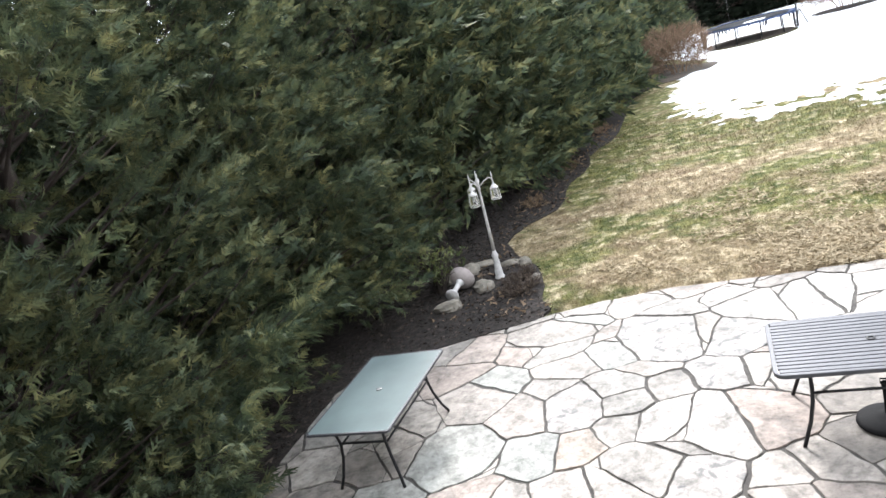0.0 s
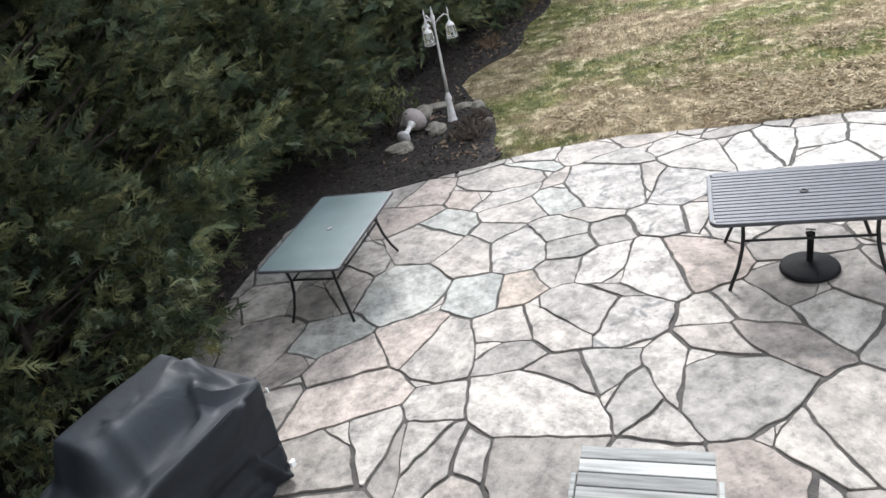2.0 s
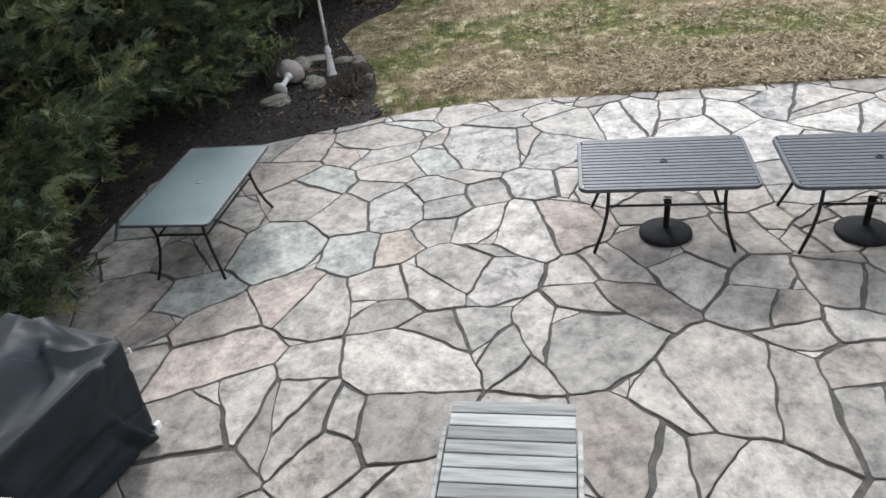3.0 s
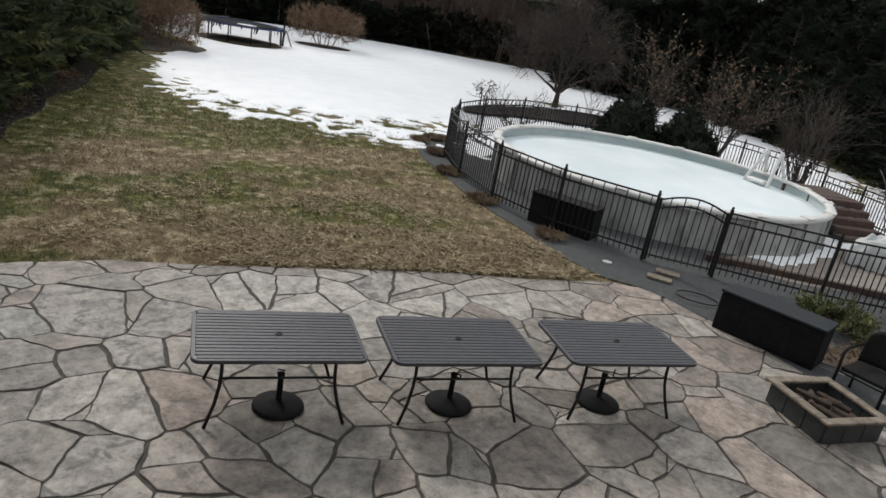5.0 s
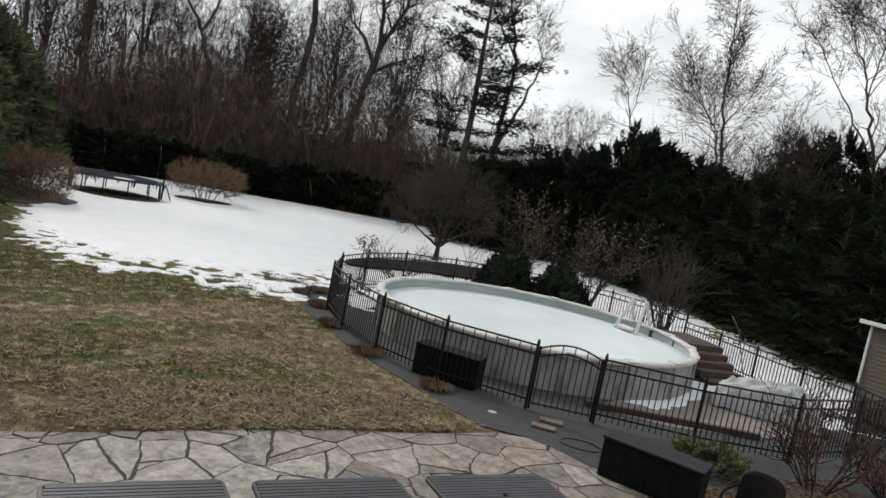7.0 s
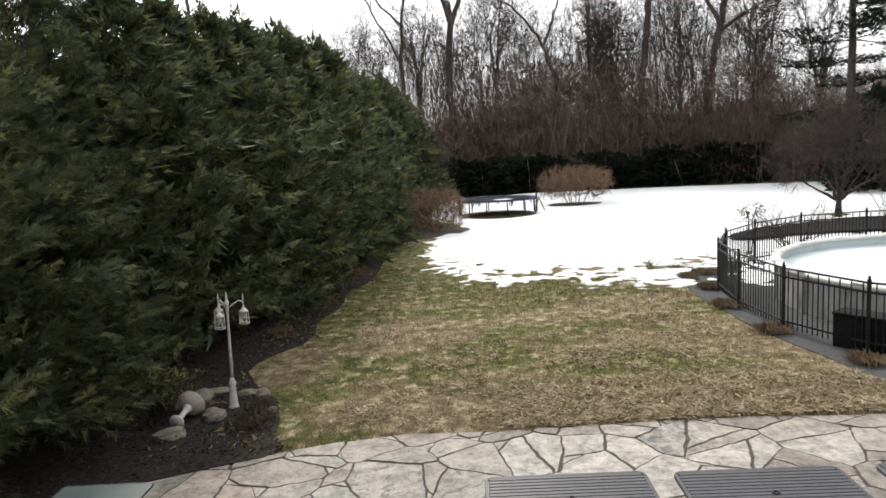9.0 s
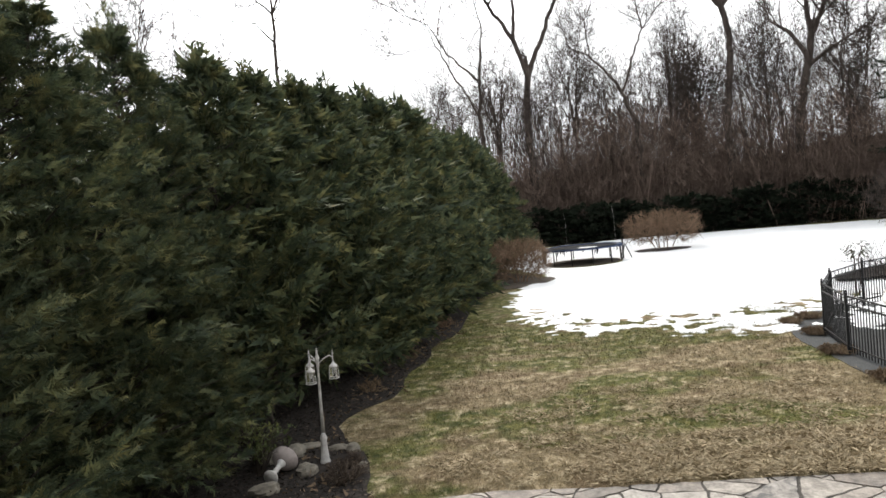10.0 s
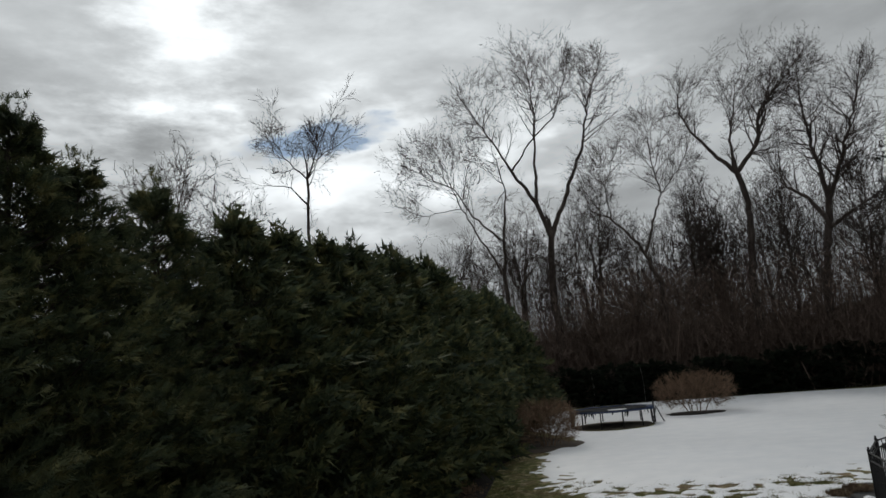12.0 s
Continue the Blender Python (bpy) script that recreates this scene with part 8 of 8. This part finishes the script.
# ---- flagstone patio ----
g = Geo()
g.add([(*p, -0.014) for p in PATIO] + [(*p, -0.12) for p in PATIO], [tuple(reversed(range(len(PATIO))))] + [(i, (i + 1) % len(PATIO), len(PATIO) + (i + 1) % len(PATIO), len(PATIO) + i) for i in range(len(PATIO))])
g.f[0] = tuple(reversed(g.f[0]))
patio = part("patio", g, M_JOINT)
tagged(patio, "patio of irregular weathered flagstones with dark joints", "patio", kind="structure")
# the stones that can be told apart: place and relative size, from the lawn back to the house
EDGE_STONES = [(-1.44, 8.9, -0.11), (6.3, 8.87, -0.13), (6.87, 8.84, 0.02), (2.6, 8.78, -0.13), (-0.31, 8.7, -0.17), (3.01, 8.65, -0.07), (3.05, 8.58, -0.07), (4.3, 8.49, -0.03), (0.83, 8.48, -0.05),
    (0.71, 8.45, -0.05), (1.41, 8.43, -0.02), (6.78, 8.4, 0.02), (1.65, 8.39, -0.07), (-2.26, 8.36, -0.03), (1.44, 8.31, -0.02), (4.35, 8.3, 0.05), (-0.04, 8.29, -0.06), (5.43, 8.26, -0.15),
    (-0.92, 8.22, -0.06), (3.2, 8.21, -0.05), (3.36, 8.16, -0.06), (-2.39, 8.09, 0.12), (5.74, 7.98, -0.11), (-3.63, 7.96, -0.12), (-3.56, 7.94, -0.11), (-2.46, 7.88, 0.02), (-2.3, 7.82, 0.05),
    (-1.62, 7.79, -0.05), (-0.81, 7.77, 0.15), (-1.03, 7.74, 0.28), (2.22, 7.69, -0.18), (6.89, 7.68, 0.02)]
TABLE_STONES = [(-0.31, 7.66, 0.05), (6.98, 7.66, 0.02), (-1.49, 7.52, 0.09), (-3.58, 7.31, -0.19), (-1.23, 7.07, 0), (7.02, 6.94, 0.07), (6.68, 6.89, 0.02), (-0.48, 6.85, -0.1), (-2.83, 6.81, -0.07),
    (4.07, 6.71, -0.14), (-1.08, 6.62, -0.01), (-1.52, 6.61, 0.12), (4.13, 6.59, -0.16), (-2.09, 6.58, 0.07), (-2.95, 6.57, -0), (1.77, 6.55, -0.24), (-1.46, 6.45, 0.11), (-1.88, 6.38, 0.18),
    (0.83, 6.3, -0.26), (-2.3, 6.29, 0.1), (-3.62, 6.15, -0.21), (-0.24, 5.98, -0.03), (-1.33, 5.94, 0.04), (6.65, 5.92, -0.08), (-0.87, 5.91, 0.1), (-0.59, 5.87, 0.1), (3.52, 5.74, -0.17),
    (5.89, 5.7, -0.04), (-1.69, 5.69, -0.01), (-2.11, 5.67, -0.03), (-2.93, 5.66, 0.02), (1.68, 5.63, -0.17), (6.37, 5.63, -0.06)]
MIDDLE_STONES = [(-0.86, 5.52, 0.05), (1.13, 5.44, -0.07), (0.87, 5.39, -0.06), (5.85, 5.33, 0.18), (0.97, 5.24, -0.03), (4.22, 5.24, 0.03), (-1.06, 5.19, 0.19), (2.27, 5.17, -0.06), (-0.85, 5.11, 0.13),
    (4.78, 5.11, 0.01), (-1.13, 5.1, 0.16), (0.38, 5.03, -0.03), (1.67, 5, -0.02), (2.23, 4.98, 0.04), (2.3, 4.96, 0.03), (-1.52, 4.95, 0), (0.15, 4.92, -0.02), (4.21, 4.92, 0.19),
    (1.63, 4.84, -0.02), (1.66, 4.83, -0.02), (3.13, 4.82, 0.04), (4.92, 4.82, 0.09), (4.28, 4.77, 0.15), (-3.56, 4.76, -0.11), (2.2, 4.76, -0.05), (-1.49, 4.71, -0.02), (0.33, 4.7, 0.09),
    (-2.49, 4.67, -0.03), (4.16, 4.66, 0.08), (-2.41, 4.64, -0.02), (1.7, 4.64, -0.12), (0.19, 4.62, 0.12)]
NEAR_STONES = [(3.09, 4.62, -0.08), (6.06, 4.6, 0.36), (5.99, 4.59, 0.34), (4.42, 4.54, 0.06), (4.72, 4.46, -0.01), (-3.67, 4.43, -0.17), (-0.84, 4.42, 0.02), (-0.08, 4.42, 0.08), (0.15, 4.4, 0.17),
    (-1.08, 4.33, 0.04), (-3.08, 4.27, 0.03), (-0.54, 4.17, -0.01), (-0.45, 4.1, -0.05), (-3.35, 4.02, -0.11), (-2.95, 4, 0.11), (-1.28, 3.89, 0.18), (1.02, 3.79, 0.07), (1.32, 3.77, -0.07),
    (-2.11, 3.72, -0.03), (0.8, 3.69, 0.01), (-2.66, 3.45, 0.1), (-2.07, 3.44, 0.07), (-1.24, 3.44, 0.15), (-2.68, 3.44, 0.1), (-2.05, 3.43, 0.07), (-1.56, 3.42, 0.06), (-2.27, 3.4, 0.04),
    (0.43, 3.24, -0.01), (0.87, 3.24, -0.08), (0.48, 3.23, -0.02), (-1.65, 3.2, 0.01), (0.93, 3.2, -0.1), (-2.58, 2.97, -0.09)]
KNOWN = {(x, y): w for x, y, w in EDGE_STONES + TABLE_STONES + MIDDLE_STONES + NEAR_STONES}
SEEDS = list(KNOWN)
# stones that stand out by their colour
TINTED = {"peach": [(-1.7, 5.6)], "green": [(-3.0, 5.6), (-3.6, 4.9), (-2.8, 7.1), (-1.7, 7.4), (-2.2, 5.5), (-2.1, 8.6)],
          "pale": [(-0.5, 5.9), (0.6, 8.4), (0.9, 8.6), (1.4, 8.7), (1.4, 8.1), (1.9, 8.4), (2.2, 7.7), (-0.9, 6.0), (4.4, 8.2), (3.5, 8.1), (3.0, 8.1)],
          "rosy": [(-2.9, 4.0), (-2.7, 7.7), (-2.7, 4.8), (-3.2, 4.5), (-3.4, 8.0), (-3.6, 7.3), (0.0, 6.0), (5.8, 7.9), (6.8, 8.3), (6.5, 6.9), (5.8, 5.4), (5.8, 4.8), (7.0, 9.0)],
          "spotted": [(-1.9, 6.3), (-0.4, 6.8), (-1.1, 7.8), (-0.1, 7.6), (-0.6, 5.1), (2.5, 8.8)]}
STONE_OF = {min(SEEDS, key=lambda p: (p[0] - x) ** 2 + (p[1] - y) ** 2): STONE_KINDS[kind] for kind, spots in TINTED.items() for x, y in spots}
rng = random.Random(15)
tries = 0
while len(SEEDS) < 260 and tries < 60000:
    tries += 1
    x, y = rng.uniform(-5.4, 9.3), rng.uniform(0.0, 9.6)
    gap = 0.42 + 0.36 * (0.5 + 0.9 * noise.noise((x * 0.6, y * 0.6, 4))) + (0.12 if y < 4.6 else 0) + 0.3 * rng.random()
    if all((x - a) ** 2 + (y - b) ** 2 > gap * gap for a, b in SEEDS):
        SEEDS.append((x, y))


def clip(poly, px, py, nx, ny):
    """The part of a convex outline on the near side of a line."""
    out = []
    for a, b in zip(poly, poly[1:] + poly[:1]):
        da, db = (a[0] - px) * nx + (a[1] - py) * ny, (b[0] - px) * nx + (b[1] - py) * ny
        if da <= 0:
            out.append(a)
        if da * db < 0:
            t = da / (da - db)
            out.append((a[0] + (b[0] - a[0]) * t, a[1] + (b[1] - a[1]) * t))
    return out


def area_of(poly):
    return abs(sum(a[0] * b[1] - b[0] * a[1] for a, b in zip(poly, poly[1:] + poly[:1]))) / 2


def warped(x, y):
    """Bends the joints, the same on both sides of each."""
    return (x + 0.035 * noise.noise((x * 1.9, y * 1.9, 11)) + 0.022 * noise.noise((x * 6, y * 6, 5)),
            y + 0.035 * noise.noise((x * 1.9, y * 1.9, 37)) + 0.022 * noise.noise((x * 6, y * 6, 23)))


def stone_outline(cell, rng, small=False):
    """A cell drawn in by half a joint, with broken, chipped edges, kept within the patio."""
    cx, cy = sum(p[0] for p in cell) / len(cell), sum(p[1] for p in cell) / len(cell)
    poly = list(cell)
    for a, b in zip(cell, cell[1:] + cell[:1]):
        L = math.hypot(b[0] - a[0], b[1] - a[1])
        if L < 1e-4:
            continue
        nx, ny = (b[1] - a[1]) / L, -(b[0] - a[0]) / L
        if (cx - a[0]) * nx + (cy - a[1]) * ny < 0:
            nx, ny = -nx, -ny
        joint = rng.uniform(0.003, 0.009) if small else rng.uniform(0.004, 0.017) + (0.014 if rng.random() < 0.15 else 0)
        poly = clip(poly, a[0] + nx * joint, a[1] + ny * joint, -nx, -ny)
    poly = [p for p, q in zip(poly, poly[1:] + poly[:1]) if math.hypot(p[0] - q[0], p[1] - q[1]) > 0.012]
    if len(poly) < 3:
        return [], (cx, cy)
    around = sum(math.hypot(b[0] - a[0], b[1] - a[1]) for a, b in zip(poly, poly[1:] + poly[:1]))
    rough = min(1.0, 2 * area_of(poly) / around / 0.11)
    seed = rng.uniform(0, 50)
    pts = []
    for a, b in zip(poly, poly[1:] + poly[:1]):
        L = math.hypot(b[0] - a[0], b[1] - a[1])
        nx, ny = (b[1] - a[1]) / L, -(b[0] - a[0]) / L
        if (cx - a[0]) * nx + (cy - a[1]) * ny < 0:
            nx, ny = -nx, -ny
        cut = min(0.3, 0.012 / L)
        n = max(2, int(L / 0.045))
        for i in range(n):
            t = cut + (1 - 2 * cut) * i / (n - 1)
            x, y = a[0] + (b[0] - a[0]) * t, a[1] + (b[1] - a[1]) * t
            j = rough * (0.009 * noise.noise((x * 11, y * 11, seed)) + 0.026 * max(0, noise.noise((x * 4, y * 4, seed + 9)) - 0.1))
            j *= min(1, 6 * min(t, 1 - t) + 0.2)
            pts.append(warped(x + nx * j, y + ny * j))
    if len(pts) < 4:
        return [], (cx, cy)
    deep = inside(PATIO, np.array([p[0] for p in pts]), np.array([p[1] for p in pts]))
    if deep.max() < 0.06:
        return [], (cx, cy)
    if deep.min() < 0.0:
        kept = []
        for (x, y), d in zip(pts, deep):
            if d < 0.0:
                best = None
                for (ax, ay), (bx, by) in zip(PATIO, PATIO[1:] + PATIO[:1]):
                    t = max(0, min(1, ((x - ax) * (bx - ax) + (y - ay) * (by - ay)) / ((bx - ax) ** 2 + (by - ay) ** 2)))
                    q = (ax + (bx - ax) * t, ay + (by - ay) * t)
                    gap = math.hypot(q[0] - x, q[1] - y)
                    if best is None or gap < best[0]:
                        best = (gap, q)
                x, y = best[1]
                x, y = x + 0.025 * noise.noise((x * 6, y * 6, 2)), y + 0.03 * noise.noise((x * 5, y * 5, 8))
            if not kept or math.hypot(kept[-1][0] - x, kept[-1][1] - y) > 0.008:
                kept.append((x, y))
        pts = kept
    cx, cy = sum(p[0] for p in pts) / len(pts), sum(p[1] for p in pts) / len(pts)
    return (pts, (cx, cy)) if len(pts) > 3 and area_of(pts) > 0.0015 else ([], (cx, cy))


def stones_of(cell, rng, depth=0):
    """A cell left whole, or broken across, with chips at its corners."""
    size = area_of(cell)
    want = 0.16 + 0.75 * rng.random() ** 1.4
    if size < want or depth > 2:
        return [cell]
    edges = sorted(((math.hypot(b[0] - a[0], b[1] - a[1]), a, b) for a, b in zip(cell, cell[1:] + cell[:1])), reverse=True)
    L, a, b = edges[0]
    t = rng.uniform(0.32, 0.68)
    turn = rng.uniform(-0.5, 0.5)
    nx, ny = (b[0] - a[0]) / L, (b[1] - a[1]) / L
    nx, ny = nx * math.cos(turn) - ny * math.sin(turn), nx * math.sin(turn) + ny * math.cos(turn)
    ox, oy = a[0] + (b[0] - a[0]) * t, a[1] + (b[1] - a[1]) * t
    out = []
    for c in (clip(cell, ox, oy, nx, ny), clip(cell, ox, oy, -nx, -ny)):
        if len(c) >= 3:
            out += stones_of(c, rng, depth + 1)
    return out


def chipped(cell, rng):
    """Cuts a corner off a stone now and then and fills it with a small one."""
    chips = []
    for k in range(2):
        if len(cell) < 4 or area_of(cell) < 0.14 or rng.random() > 0.5:
            break
        i = rng.randrange(len(cell))
        p, a, b = cell[i], cell[i - 1], cell[(i + 1) % len(cell)]
        la, lb = math.hypot(a[0] - p[0], a[1] - p[1]), math.hypot(b[0] - p[0], b[1] - p[1])
        if min(la, lb) < 0.2:
            continue
        u, w = min(0.5, rng.uniform(0.12, 0.3) / la), min(0.5, rng.uniform(0.12, 0.26) / lb)
        qa, qb = (p[0] + (a[0] - p[0]) * u, p[1] + (a[1] - p[1]) * u), (p[0] + (b[0] - p[0]) * w, p[1] + (b[1] - p[1]) * w)
        chips.append([qa, p, qb])
        cell = cell[:i] + [qa, qb] + cell[i + 1:]
    return cell, chips


WEIGHT = {p: KNOWN.get(p, 0.0) for p in SEEDS}
fillers = Geo()
for sx, sy in SEEDS:
    cell = [(sx - 1.6, sy - 1.6), (sx + 1.6, sy - 1.6), (sx + 1.6, sy + 1.6), (sx - 1.6, sy + 1.6)]
    for ox, oy in SEEDS:
        if (ox, oy) != (sx, sy) and abs(ox - sx) < 3.2 and abs(oy - sy) < 3.2:
            d2 = (ox - sx) ** 2 + (oy - sy) ** 2
            t = 0.5 + (WEIGHT[sx, sy] - WEIGHT[ox, oy]) / (2 * d2)
            cell = clip(cell, sx + (ox - sx) * t, sy + (oy - sy) * t, ox - sx, oy - sy)
    if len(cell) < 3:
        continue
    for piece in ([cell] if (sx, sy) in KNOWN else stones_of(cell, rng)):
        piece, chips = chipped(piece, rng)
        pts, (cx, cy) = stone_outline(piece, rng)
        if pts:
            spin = rng.uniform(0, 2 * math.pi)
            co, si = math.cos(spin), math.sin(spin)
            g = Geo().prism([((x - cx) * co + (y - cy) * si, (y - cy) * co - (x - cx) * si) for x, y in pts], -0.05, 0.0, 0.005)
            stone = part("flagstone", g, STONE_OF.get((sx, sy), M_STONE), patio)
            stone.location = (cx, cy, rng.uniform(-0.005, 0.005))
            stone.rotation_euler = (rng.uniform(-0.005, 0.005), rng.uniform(-0.005, 0.005), spin)
        for chip in chips:
            pts, c = stone_outline(chip, rng, True)
            if pts:
                fillers.prism(pts, -0.05, rng.uniform(-0.009, -0.002), 0.002)
part("filler_stones", fillers, M_STONE, patio, "small chips of stone wedged between the flagstones", kind="stuff")
